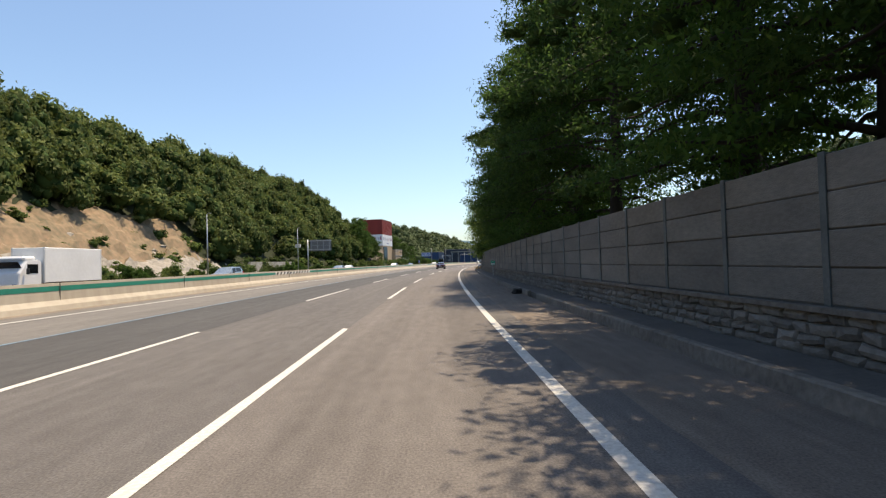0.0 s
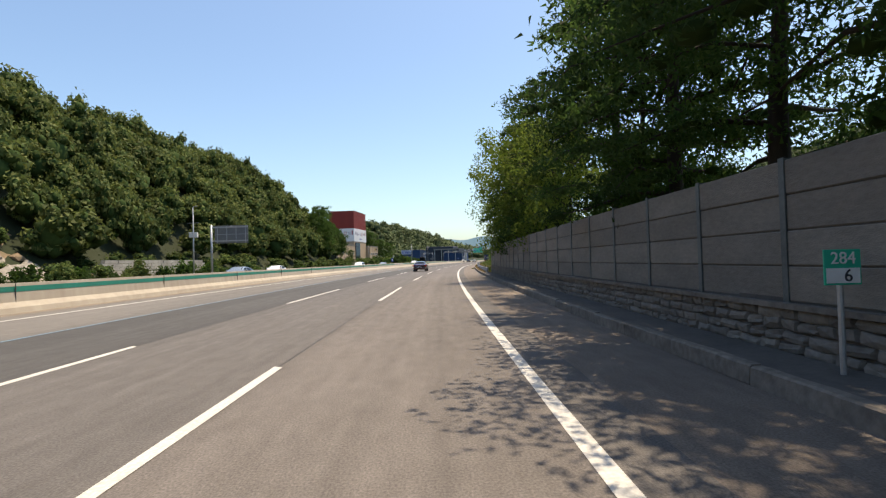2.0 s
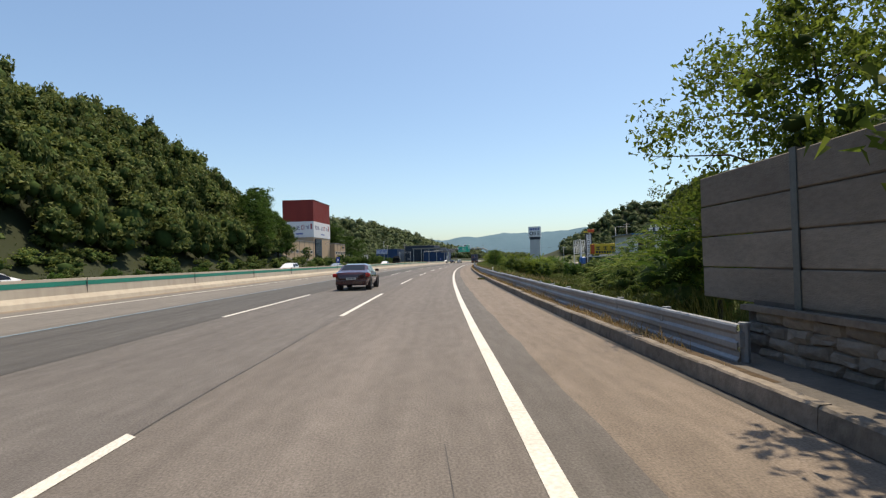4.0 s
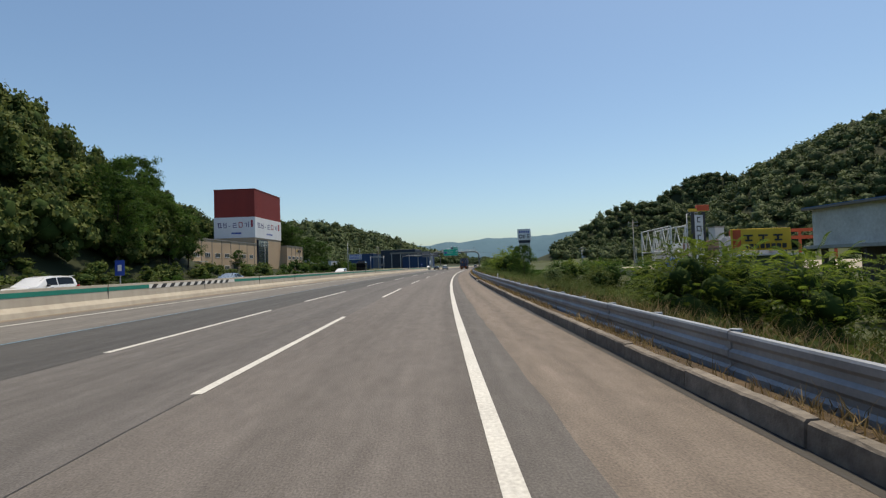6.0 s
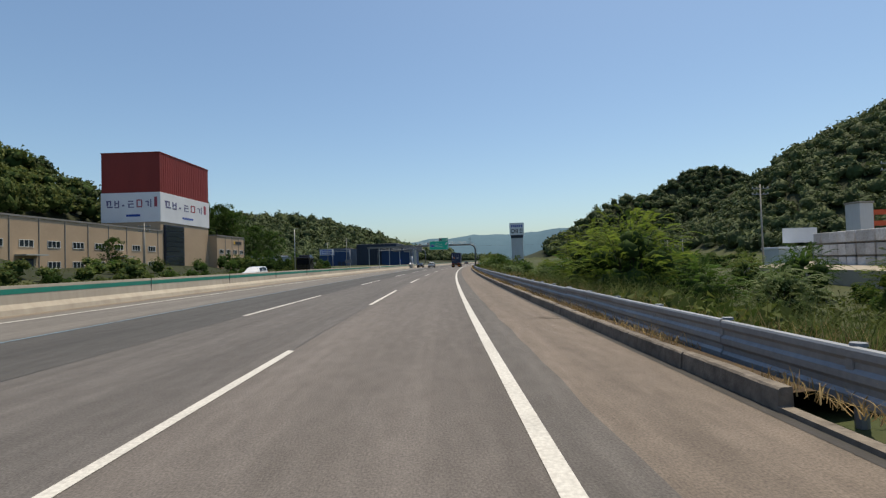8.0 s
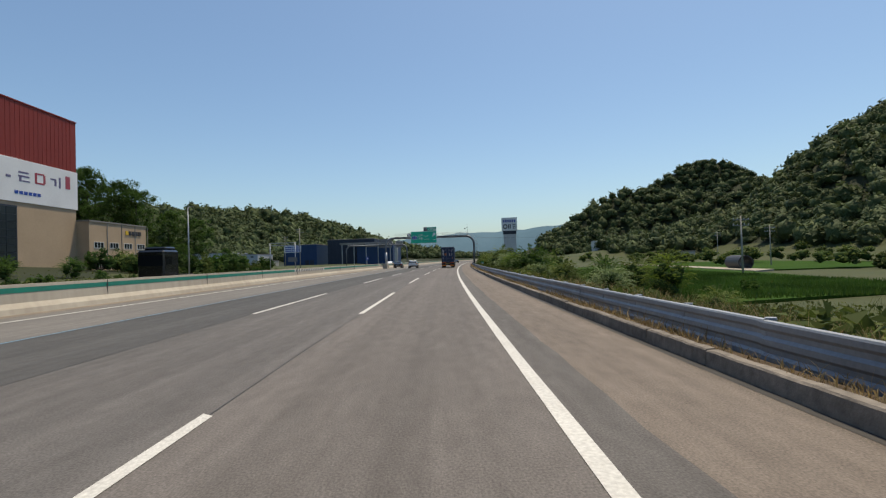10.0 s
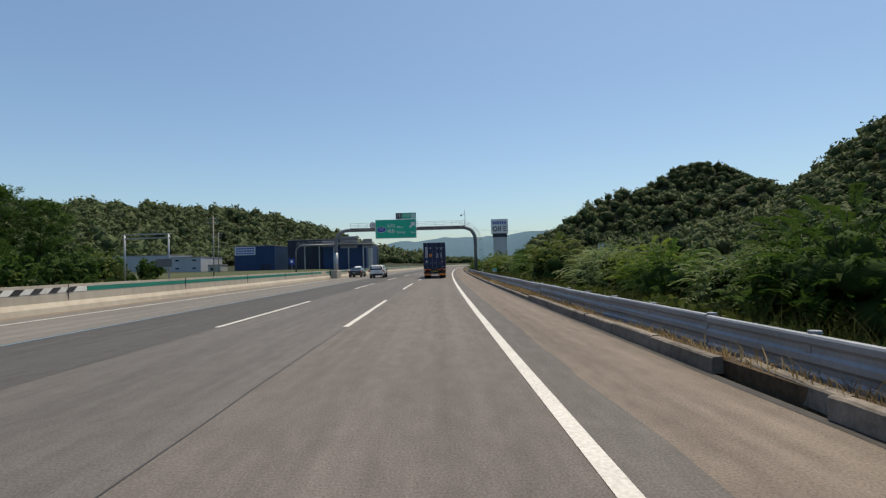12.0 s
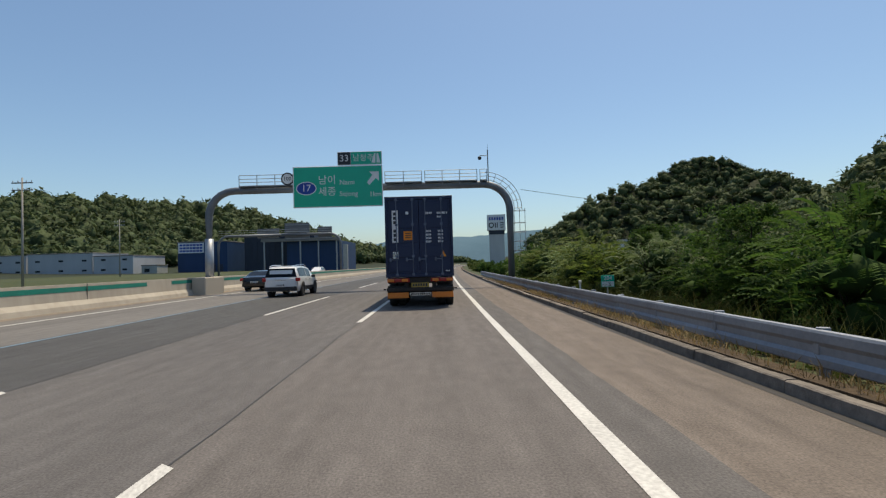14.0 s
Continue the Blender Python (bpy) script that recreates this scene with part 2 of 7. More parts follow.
M_stone = mat("rubble_stone", (.225, .205, .180), (.13, .12, .105), rough=.9, s1=1.5, s2=11, fine=.5, bump=.7, bscale=16, objr=.22)
M_stonei = mat("rubble_stone_far", (.225, .205, .180), (.13, .12, .105), rough=.9, s1=1.5, s2=11, fine=.5, bump=.7, bscale=16, island=.22)
M_mortar = mat("mortar", (.12, .11, .10), (.08, .075, .07), rough=.95, s1=2, s2=14, bump=.5)
M_hpost = mat("post_steel_paint", (.135, .155, .155), (.085, .10, .10), rough=.55, metal=.3, s1=2, s2=20)
M_galv = mat("galvanised_steel", (.30, .325, .36), (.21, .228, .255), rough=.6, metal=.45, s1=1.2, s2=16, bump=.06, spec=.5, objr=.06)
M_steel = mat("grey_painted_steel", (.20, .22, .24), (.14, .155, .17), rough=.5, metal=.35, s1=1, s2=12, bump=.05)
M_rail = mat("handrail_steel", (.45, .47, .49), (.33, .35, .37), rough=.45, metal=.6, s1=2, s2=20, bump=.03)
# hill ground under trees, the shade of the undergrowth put into its colour
M_soil_shaded = mat("forest_floor_shaded", (.014, .023, .008), (.024, .030, .012), rough=.95, s1=.05, s2=.6, bump=.6, bscale=2)
M_grass = mat("verge_grass_soil", (.036, .054, .016), (.066, .070, .028), rough=.95, s1=.08, s2=1.4, fine=.5, bump=.8, bscale=5)
M_field = mat("rice_field", (.024, .060, .008), (.036, .076, .012), spec=.05, rough=.95, s1=.06, s2=3, bump=.9, bscale=12)
M_dirt = mat("yard_gravel", (.36, .32, .26), (.27, .24, .195), rough=.95, s1=.1, s2=2, bump=.6, bscale=9)
M_rockgrey = mat("broken_grey_rock", (.36, .33, .285), (.17, .155, .13), rough=.95, s1=.35, s2=2.2, fine=.6, bump=1.0, bscale=4)
M_rock = mat("cut_rock", (.28, .190, .120), (.125, .110, .070), rough=.95, s1=.22, s2=1.3, fine=.62, bump=.9, bscale=3)
M_bark = mat("bark", (.055, .045, .036), (.028, .023, .019), rough=.95, s1=3, s2=14, bump=.9, bscale=20, stretch=(1, 1, .25))
M_leaf = leaf_mat("leaves_broad", (.036, .080, .016), (.075, .130, .026), translucent=.5)
M_leafl = leaf_mat("leaves_light", (.080, .130, .020), (.150, .195, .036), translucent=.58)
M_leafd = leaf_mat("leaves_dark", (.032, .070, .018), (.066, .112, .028), translucent=.5)
M_leafh = leaf_mat("leaves_hill", (.072, .106, .030), (.146, .168, .052), translucent=.34, vary=.42)
M_leaff = leaf_mat("leaves_far", (.058, .086, .035), (.076, .100, .042), translucent=.22, vary=.35, lumps=.9)
M_leafs = leaf_mat("leaves_shrub", (.056, .096, .020), (.145, .175, .052), translucent=.4)
M_pale = leaf_mat("leaves_pale_flowering", (.085, .135, .045), (.19, .23, .115), translucent=.35)
M_straw = leaf_mat("dry_grass", (.22, .155, .07), (.42, .32, .16), translucent=.3)
M_weed = leaf_mat("green_grass", (.048, .066, .016), (.122, .120, .036), translucent=.35)
M_rice = leaf_mat("rice_blades", (.040, .090, .014), (.075, .130, .026), translucent=.4)
M_reed = leaf_mat("reed_blades", (.075, .115, .030), (.165, .190, .065), translucent=.4)
# added crown filler: its dark green stands for shade between the leaves
M_crown_shade = mat("crown_inside_shade", (.026, .048, .014), (.046, .076, .022), rough=1, s1=.25, s2=2.2, fine=.6, bump=1.0, bscale=2.5, spec=0.1)
# aerial haze mixed into the far ridge's base colour
M_ridge_haze = mat("distant_ridge_haze", (.115, .185, .235), (.095, .160, .205), rough=1, s1=.004, s2=.03, bump=0, spec=0)
M_backsoil = mat("dry_litter_soil", (.095, .064, .036), (.042, .031, .020), rough=.95, s1=1.2, s2=9, fine=.6, bump=.9, bscale=14)
M_cover = leaf_mat("ground_cover_leaves", (.040, .066, .014), (.108, .130, .032), translucent=.35)
M_patch = mat("broken_asphalt", (.072, .062, .053), (.120, .101, .083), rough=.9, s1=3, s2=14, fine=.6, bump=1.0, bscale=9, space="plan", grain=.35)

# ---- lie of the land ----
def bump_at(x, y, cx, cy, h, rx, ry, turn=0.0, p=2.0):
    c, s = math.cos(radians(turn)), math.sin(radians(turn))
    u, v = ((x - cx) * c + (y - cy) * s) / rx, (-(x - cx) * s + (y - cy) * c) / ry
    return h * np.exp(-(np.abs(u) ** p + np.abs(v) ** p))


def ramp(v, a, b):
    t = np.clip((v - a) / (b - a), 0, 1)
    return t * t * (3 - 2 * t)


def land(s, lat):
    """Height of the ground at stations and laterals (arrays)."""
    s, lat = np.asarray(s, float), np.asarray(lat, float)
    x, y, _ = road(s, lat)
    z = np.full(np.broadcast(s, lat).shape, -0.06)
    # fields below the road on the right, a little step down on the left
    low = ramp(lat, 4.6, 12.0) * ramp(s, 96, 112)
    z = z - 1.5 * low
    z = z + 1.3 * ramp(lat, 26, 34) * ramp(s, 150, 166) * (1 - ramp(s, 236, 250)) * (1 - ramp(lat, 70, 110))
    z = z + 0.9 * ramp(-lat, 36, 46)
    # steep wooded hill on the left
    crest = np.interp(s, [-160, 20, 90, 150, 205, 225, 240, 250, 258], [25, 25, 24, 26, 27, 22, 12, 3, 0])
    rise = ramp(-lat, 44, 76)
    z = z + crest * rise * (1 - .45 * ramp(-lat, 90, 220))
    # hills behind the works and further along on the left
    z = z + (bump_at(x, y, -235, 470, 40, 80, 130) + bump_at(x, y, -175, 690, 40, 110, 120) + bump_at(x, y, -96, 335, 20, 34, 70) + bump_at(x, y, -65, 316, 15, 24, 44)
             + bump_at(x, y, -70, 790, 34, 110, 90) + bump_at(x, y, -10, 860, 22, 90, 90))
    # hills on the right, rising beyond the valley floor
    z = z + np.maximum(ramp(lat, 92, 165), ramp(s, 440, 540)) * (bump_at(x, y, 329.5, 394.5, 82, 137.6, 83.1, -6.7) + bump_at(x, y, 492.7, 402.6, 106.7, 84.8, 211.2, -15.1)
                                  + bump_at(x, y, 561.4, 924.7, 138, 52, 143.4, 53.5) + bump_at(x, y, 330.2, 738.6, 68.8, 88.3, 50, -33)
                                  + bump_at(x, y, 448.9, 705.3, 63.6, 55, 50) + bump_at(x, y, 510.4, 547.5, 79, 110.3, 72.4, -23.2))
    z = z + bump_at(x, y, 90, 1420, 12, 220, 110)
    keep = np.maximum(ramp(np.abs(lat + 15), 24, 40), ramp(s, 860, 960))
    return z * np.where(z > 0, keep, 1)


g_lat = np.concatenate([np.arange(-700, -120, 10), np.arange(-120, -44, 4), np.arange(-44, -34, 2), [-33.0, -16.0, 0.0, 3.75],
                        np.arange(4.6, 14, 1.2), np.arange(14, 60, 4), np.arange(60, 760, 11)])
g_s = np.concatenate([np.arange(-156, 900, 6.0), np.arange(900, 2150, 15.0)])
GS, GL = np.meshgrid(g_s, g_lat, indexing="ij")
gx, gy, _ = road(GS, GL)
gz = land(GS, GL)
gz[(GL > -34) & (GL < 3.9)] = -0.12
g_v = np.stack([gx, gy, gz], -1).reshape(-1, 3)
ni, nj = GS.shape
ii, jj = np.meshgrid(np.arange(ni - 1), np.arange(nj - 1), indexing="ij")
a = (ii * nj + jj).ravel()
g_f = np.stack([a, a + 1, a + nj + 1, a + nj], -1)
far = np.array([[-4000, -4000, -3.], [4000, -4000, -3.], [4000, 4000, -3.], [-4000, 4000, -3.]])
g_f = np.concatenate([g_f, [[len(g_v), len(g_v) + 1, len(g_v) + 2, len(g_v) + 3]]])
g_me = fast_mesh("ground", np.concatenate([g_v, far]), g_f, M_grass, M_soil_shaded)
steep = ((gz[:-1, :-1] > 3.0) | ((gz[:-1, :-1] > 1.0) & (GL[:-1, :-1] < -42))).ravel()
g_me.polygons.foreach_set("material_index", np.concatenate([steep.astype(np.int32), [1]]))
g_me.polygons.foreach_set("use_smooth", np.ones(len(g_f), dtype=bool))
ground = tagged(new("ground", g_me), "grassy verge, fields and wooded hill ground", "ground", kind="structure")

# far ridge that closes the valley, with distance haze put into its blue colour
rv = []
for k in range(121):
    a_ = radians(-30 + .75 * k)
    d_ = 3300 + 200 * noise.noise((k * .07, 1, 4))
    h_ = 150 + 60 * math.exp(-((math.degrees(a_) - 19) / 9) ** 2) + 45 * noise.noise((k * .09, 2, 1)) + 22 * noise.noise((k * .31, 5, 1)) + 7 * noise.noise((k * .9, 7, 2))
    for f_, z_ in ((0, -20), (120, h_ * .35), (260, h_ * .75), (420, h_)):
        rv.append(((d_ + f_) * math.sin(a_), (d_ + f_) * math.cos(a_), z_ + 9 * noise.noise((k * 1.7, f_ * .01, 3))))
tagged(new("backdrop", mesh_of("backdrop", rv, [(4 * k + j, 4 * k + 4 + j, 4 * k + 5 + j, 4 * k + 1 + j) for k in range(120) for j in range(3)], M_ridge_haze, smooth=True)),
       "wooded ridge on the horizon, haze painted as pale blue", "backdrop", kind="structure")

# ---- carriageways ----
R0 = 1.07                       # right edge line
L1, L2, L3, LW = R0 - 3.6, R0 - 7.2, R0 - 10.85, -13.8
END = 930
road_ob = empty("road", Matrix(), "sun-bleached asphalt motorway carriageway with worn lanes", "road", kind="structure")


def strip(name, la, lb, z, m, s0=-150, s1=END, step=6.0, label="", jitter=0.0):
    n = 2 if lb - la < 3 else 4
    sec = [(la + (lb - la) * i / (n - 1), z) for i in range(n)]
    return child(name, sweep_mesh(name, s0, s1, sec, m, step=step, closed=False, jitter=jitter), road_ob, None, label)


strip("lane_surface", L1 + .02, 1.62, 0, M_lane4, label="tan-grey worn asphalt lane")
strip("lane_surface", L2 + .02, L1 + .02, 0, M_lane3, label="grey asphalt lane")
strip("lane_surface", L3, L2 + .02, 0, M_lane2, label="dark resurfaced asphalt lane")
strip("lane_surface", -15.9, L3, 0, M_lane1, label="pale asphalt lane beside the median")
strip("shoulder_joint", 1.02, 1.74, .0022, M_joint, step=1.2, label="dark asphalt strip between edge line and shoulder", jitter=.07)
strip("hard_shoulder", 1.62, 3.47, 0, M_shoulder, label="tan gritty hard shoulder")
strip("opposite_carriageway", -34.5, -16.5, 0, M_lane3, label="grey asphalt opposite carriageway")
strip("tar_seam", L1 - .004, L1 + .014, .0035, M_seam, step=1.5, jitter=.05)
strip("tar_seam", L2 - .004, L2 + .012, .0035, M_seam, step=2.0, jitter=.05)
for s0, l0 in ((66, .35), (246, .72)):
    strip("crack", l0, l0 + .006, .0035, M_seam, s0=s0, s1=s0 + 26, step=.6, jitter=.12)
# black strip at the kerb foot: sealed joint plus painted kerb shade
strip("kerb_shade_seal", 3.33, 3.468, .0035, M_seam, s0=92, s1=430, step=1.5, jitter=.02)
for s0, l0, w_, h_ in ((303.2, 2.4, .62, .75), (305.4, 2.0, .4, .5), (196.5, 2.9, .3, .5)):
    for q in range(int(26 * w_ / .6)):
        cs, cl = s0 + rng.normal() * h_ * .55, l0 + rng.normal() * w_ * .6
        ln, wd, tw = rng.uniform(.05, .22), rng.uniform(.012, .05), rng.uniform(-.7, .7)
        ring = [(ln * math.cos(b_) * rng.uniform(.6, 1.1), wd * math.sin(b_) * rng.uniform(.6, 1.2)) for b_ in np.linspace(0, 6.283, 8)[:-1]]
        pv = [(cs + v_ * math.cos(tw) + u_ * math.sin(tw), min(3.44, cl + u_ * math.cos(tw) - v_ * math.sin(tw))) for u_, v_ in ring]
        child("broken_patch", mesh_of("broken_patch", [road(a_, b_, .0045) for a_, b_ in pv], [tuple(range(7))], M_patch, uv=[(b_, a_) for a_, b_ in pv]), road_ob, None, "crumbling dark asphalt")
strip("edge_line", R0 - .09, R0 + .09, .007, M_line, s0=-60, s1=700, step=3, label="solid white edge line", jitter=.01)
strip("edge_line", LW - .08, LW + .08, .007, M_line, s0=-60, s1=700, step=3, label="solid white median-side line")
strip("bus_lane_line", L3 - .045, L3 + .045, .006, M_lineblue, s0=-60, s1=700, step=3, label="faded blue bus-lane line")
DASH = mesh_of("lane_dash", [(-.075, 0, 0), (.075, 0, 0), (.078, 2.5, .0), (.07, 5, 0), (.075, 7.5, 0), (.072, 9.9, 0), (-.07, 10, 0), (-.078, 7.5, 0), (-.07, 5, 0), (-.076, 2.5, 0)],
               [(0, 1, 2, 9), (9, 2, 3, 8), (8, 3, 4, 7), (7, 4, 5, 6)], M_line, uv=[(.1, 0), (.2, 0), (.2, 2.5), (.2, 5), (.2, 7.5), (.2, 10), (0, 10), (0, 7.5), (0, 5), (0, 2.5)])
ENDS = {L1: [12.5 + 20 * k - (2.6 if k == 2 else 0) for k in range(-3, 32)],
        L2: [-47, -27, -7, 12.7, 32.6, 52.4, 72.3, 92.4, 113, 134, 156.3, 171, 190, 209.5, 231.5, 253.5, 275.3, 293.2, 315.3, 335.5] + [335.5 + 20 * k for k in range(1, 14)],
        -20.3: [5 + 20 * k for k in range(-3, 26)], -23.9: [9 + 20 * k for k in range(-3, 26)], -27.5: [1 + 20 * k for k in range(-3, 26)]}
for lat, ends in ENDS.items():
    for e in ends:
        child("lane_dash", DASH, road_ob, at_road(e - 10, lat, .007, -.2))

# ---- median barrier ----
TOPZ = 1.12
sec = [(-16.55, 0), (-16.5, .22), (-16.33, .42), (-16.26, TOPZ), (-16.03, TOPZ), (-15.96, .42), (-15.8, .22), (-15.74, 0)]
barrier = tagged(new("median_barrier", sweep_mesh("median_barrier", -80, 900, sec, M_barrier, step=5)), "beige concrete median barrier with a teal painted band", "barrier", kind="structure")
child("gutter_strip", sweep_mesh("gutter_strip", -80, 900, [(-15.73, .012), (-15.1, .008)], M_gutter, step=6, closed=False), barrier)
HAZ = ((47.5, 58.5), (164.8, 176.2), (280.5, 292.5))


def band(s0, s1, z0, z1, m, name, step=2.0):
    f = lambda z: -15.956 - .07 * (z - .42) / (TOPZ - .42)
    return child(name, sweep_mesh(name, s0, s1, [(f(z0) - .02, z0), (f(z0) + .006, z0), (f(z1) + .006, z1), (f(z1) - .02, z1)], m, step=step), barrier)


prev = -80.0
for h0, h1 in HAZ + ((336.0, 338.5), (900, 900)):
    if h0 > prev:
        band(prev, h0, .80, 1.0, M_teal, "teal_band")
    prev = h1
for h0, h1 in HAZ:
    band(h0 + .02, h1 - .02, .79, 1.01, M_white, "warning_band")
    for k in range(int((h1 - h0) / .95)):
        s = h0 + .2 + .95 * k
        vs = []
        for ds, z in ((0, .79), (.45, .79), (.75, 1.01), (.30, 1.01)):
            f = -15.956 - .07 * (z - .42) / (TOPZ - .42)
            vs += [road(s + ds, f + .005, z), road(s + ds, f + .012, z)]
        fs = [(1, 3, 5, 7), (0, 1, 7, 6), (0, 2, 3, 1), (2, 4, 5, 3), (4, 6, 7, 5)]
        child("warning_stripe", mesh_of("warning_stripe", vs, fs, M_black), barrier)
for k in range(40):
    s = -20 + 10.0 * k + 1.3
    bm = bmesh.new()
    bm_box(bm, -.017, .017, -.005, .005, .3, TOPZ + .003, 0)
    part("expansion_joint", bm, M_mortar, barrier, m=at_road(s, -15.925 - .045, 0))
# outer edge of the far carriageway
farrail = empty("roadside_kerb", Matrix(), "low weathered concrete kerb along the opposite carriageway", "kerb", kind="structure")
child("kerb_run", sweep_mesh("kerb_run", -80, 700, [(-35, -.1), (-35, .2), (-34.6, .2), (-34.5, 0)], M_conc, step=6), farrail)

# ---- sound wall on the right ----
WL = 4.62
BAY, W0 = 2.24, 6.35
WALL_A, WALL_B = -9, 40          # bays
wall = empty("sound_wall", Matrix(), "weathered grey concrete panel sound wall on a rubble-stone base", "wall", kind="structure")
PB, PT = .86, 2.76
NP = 4
bm = bmesh.new()
bm_box(bm, -.05, .05, .05, BAY - .05, .012, (PT - PB) / NP - .006, .012)
ME_panel = bm_mesh("wall_panel", bm, M_panel)
bm = bmesh.new()
for x0, x1, y0, y1 in ((-.075, -.055, -.055, .055), (.055, .075, -.055, .055), (-.06, .06, -.012, .012)):
    bm_box(bm, x0, x1, y0, y1, -.03, PT - PB + .03)
ME_hpost = bm_mesh("wall_post", bm, M_hpost)
for k in range(WALL_A, WALL_B):
    s = W0 + BAY * k
    if s > 94.5:
        break
    m = at_road(s, WL)
    child("wall_post", ME_hpost, wall, m @ Matrix.Translation((0, 0, PB)))
    for j in range(NP):
        child("wall_panel", ME_panel, wall, m @ pose(rng.uniform(-.008, .008), 0, PB + (PT - PB) * j / NP, 0, rng.uniform(-.25, .25), 0))
S_W0, S_W1 = W0 + BAY * WALL_A, 94.6
child("base_wall", sweep_mesh("base_wall", S_W0, S_W1, [(WL - .12, -.1), (WL - .12, PB - .03), (WL - .045, PB - .03), (WL - .045, PB + .05), (WL + .22, PB + .05), (WL + .22, -.1)], M_mortar, step=3), wall)
child("wall_core", sweep_mesh("wall_core", S_W0, S_W1, [(WL - .025, PB), (WL - .025, PT - .03), (WL + .025, PT - .03), (WL + .025, PB)], M_mortar, step=2), wall)
child("ledge", sweep_mesh("ledge", S_W0, S_W1, [(WL - .24, PB - .075), (WL - .24, PB - .005), (WL - .1, PB - .005), (WL - .1, PB - .075)], M_conc, step=3), wall)


def stone(seed, w, h):
    r = np.random.default_rng(seed)
    o = np.array([(-.5, -.5), (.0, -.54), (.5, -.5), (.53, .0), (.5, .5), (.0, .53), (-.5, .5), (-.53, 0)]) * (w, h) + r.uniform(-.12, .12, (8, 2)) * (h, h) * .8
    vs = [(0.0, y, z) for y, z in o] + [(-.05 + r.uniform(-.02, .02), y * .82, z * .78) for y, z in o] + [(-.07 + r.uniform(-.02, .015), 0, 0)]
    fs = [(i, (i + 1) % 8, 8 + (i + 1) % 8, 8 + i) for i in range(8)] + [(8 + i, 8 + (i + 1) % 8, 16) for i in range(8)]
    return vs, fs


STONES = [(w, h, *stone(k, w, h)) for k, (w, h) in enumerate(((.42, .15), (.34, .13), (.50, .16), (.28, .14), (.38, .17), (.46, .13)))]
ME_stone = [mesh_of("stone", v, f, M_stone) for _, _, v, f in STONES]
rest_v, rest_f, n_stone = [], [], 0
for row in range(5):
    s = S_W0 + rng.uniform(0, .3)
    while s < S_W1 - .3:
        k = int(rng.integers(len(STONES)))
        w, h, v, f = STONES[k]
        z = .10 + row * .155 + rng.uniform(-.012, .012)
        m = at_road(s + w / 2, WL - .12, z) @ pose(0, 0, 0, rng.uniform(-6, 6), 0, 0)
        if 66 < s < 94 and row >= 1 and n_stone < 290:
            child("stone", ME_stone[k], wall, m)
            n_stone += 1
        else:
            o = len(rest_v)
            rest_v += [tuple(m @ Vector(p)) for p in v]
            rest_f += [tuple(o + i for i in q) for q in f]
        s += w + .018
tagged(child("stonework", mesh_of("stonework", rest_v, rest_f, M_stonei), wall), kind="stuff")

# ---- kerb along the shoulder ----
kerb = empty("kerb", Matrix(), "chipped grey concrete kerb along the hard shoulder", "kerb", kind="structure")


def kerb_piece(seed):
    r = np.random.default_rng(seed)
    n = 10
    vs, fs = [], []
    for i in range(n):
        y = 1.98 * i / (n - 1)
        j = r.uniform(-.013, .013, 3)
        vs += [(0, y, 0), (.012 + j[0] * .4, y, .205 + j[1] * .4), (.034 + j[0], y, .228 + j[1] * .6), (.145 + j[2] * .6, y, .232 + j[1] * .6), (.165, y, 0)]
    for i in range(n - 1):
        for k in range(4):
            a_ = i * 5 + k
            fs.append((a_, a_ + 1, a_ + 6, a_ + 5))
    fs += [(4, 3, 2, 1, 0), tuple((n - 1) * 5 + k for k in range(5))]
    return mesh_of("kerb_stone", vs, fs, M_conc)


ME_kerb = [kerb_piece(k) for k in range(5)]
for k in range(-8, 178):
    s = 2.0 * k
    if s <= 20 or 181 < s < 187:        # open drain inlet
        continue
    shove, skew = (.10, -5.0) if s == 274 else (0, 0)
    child("kerb_stone", ME_kerb[k % 5], kerb, at_road(s, 3.46 + shove + rng.uniform(-.012, .012), rng.uniform(-.015, .01), skew + rng.uniform(-.3, .3)) @ Matrix.Diagonal((1, 1, .68 if s > 288 else 1, 1)))
child("drain_lip", sweep_mesh("drain_lip", 182, 188, [(3.47, 0), (3.47, .05), (3.60, .055), (3.60, 0)], M_conc, step=1), kerb)
child("kerb_run", sweep_mesh("kerb_run", -60, 20, [(3.46, 0), (3.475, .205), (3.495, .228), (3.61, .232), (3.63, 0)], M_conc, step=2), kerb)
child("kerb_run", sweep_mesh("kerb_run", 356, 600, [(3.46, 0), (3.475, .205), (3.495, .228), (3.61, .232), (3.63, 0)], M_conc, step=4), kerb)
child("wall_footing", sweep_mesh("wall_footing", S_W0 - 40, S_W1, [(3.625, -.05), (3.625, .18), (WL - .11, .21), (WL - .11, -.05)], M_mortar, step=4), kerb)

# ---- guard rail ----
RL = 3.97
rail = empty("guard_rail", Matrix(), "galvanised steel corrugated guard rail on capped posts", "guard rail", kind="structure")
child("drain_floor", sweep_mesh("drain_floor", 181.9, 188.1, [(3.6, .005), (4.4, -.25)], M_mortar, step=1, closed=False), rail)
child("kerb_backfill", sweep_mesh("kerb_backfill", 93, 182, [(3.615, -.1), (3.615, .18), (3.85, .19), (4.3, .04), (4.7, -.12)], M_backsoil, step=2, closed=False), rail)
child("kerb_backfill", sweep_mesh("kerb_backfill", 188, 520, [(3.615, -.1), (3.615, .18), (3.85, .19), (4.3, .04), (4.7, -.12)], M_backsoil, step=2, closed=False), rail)
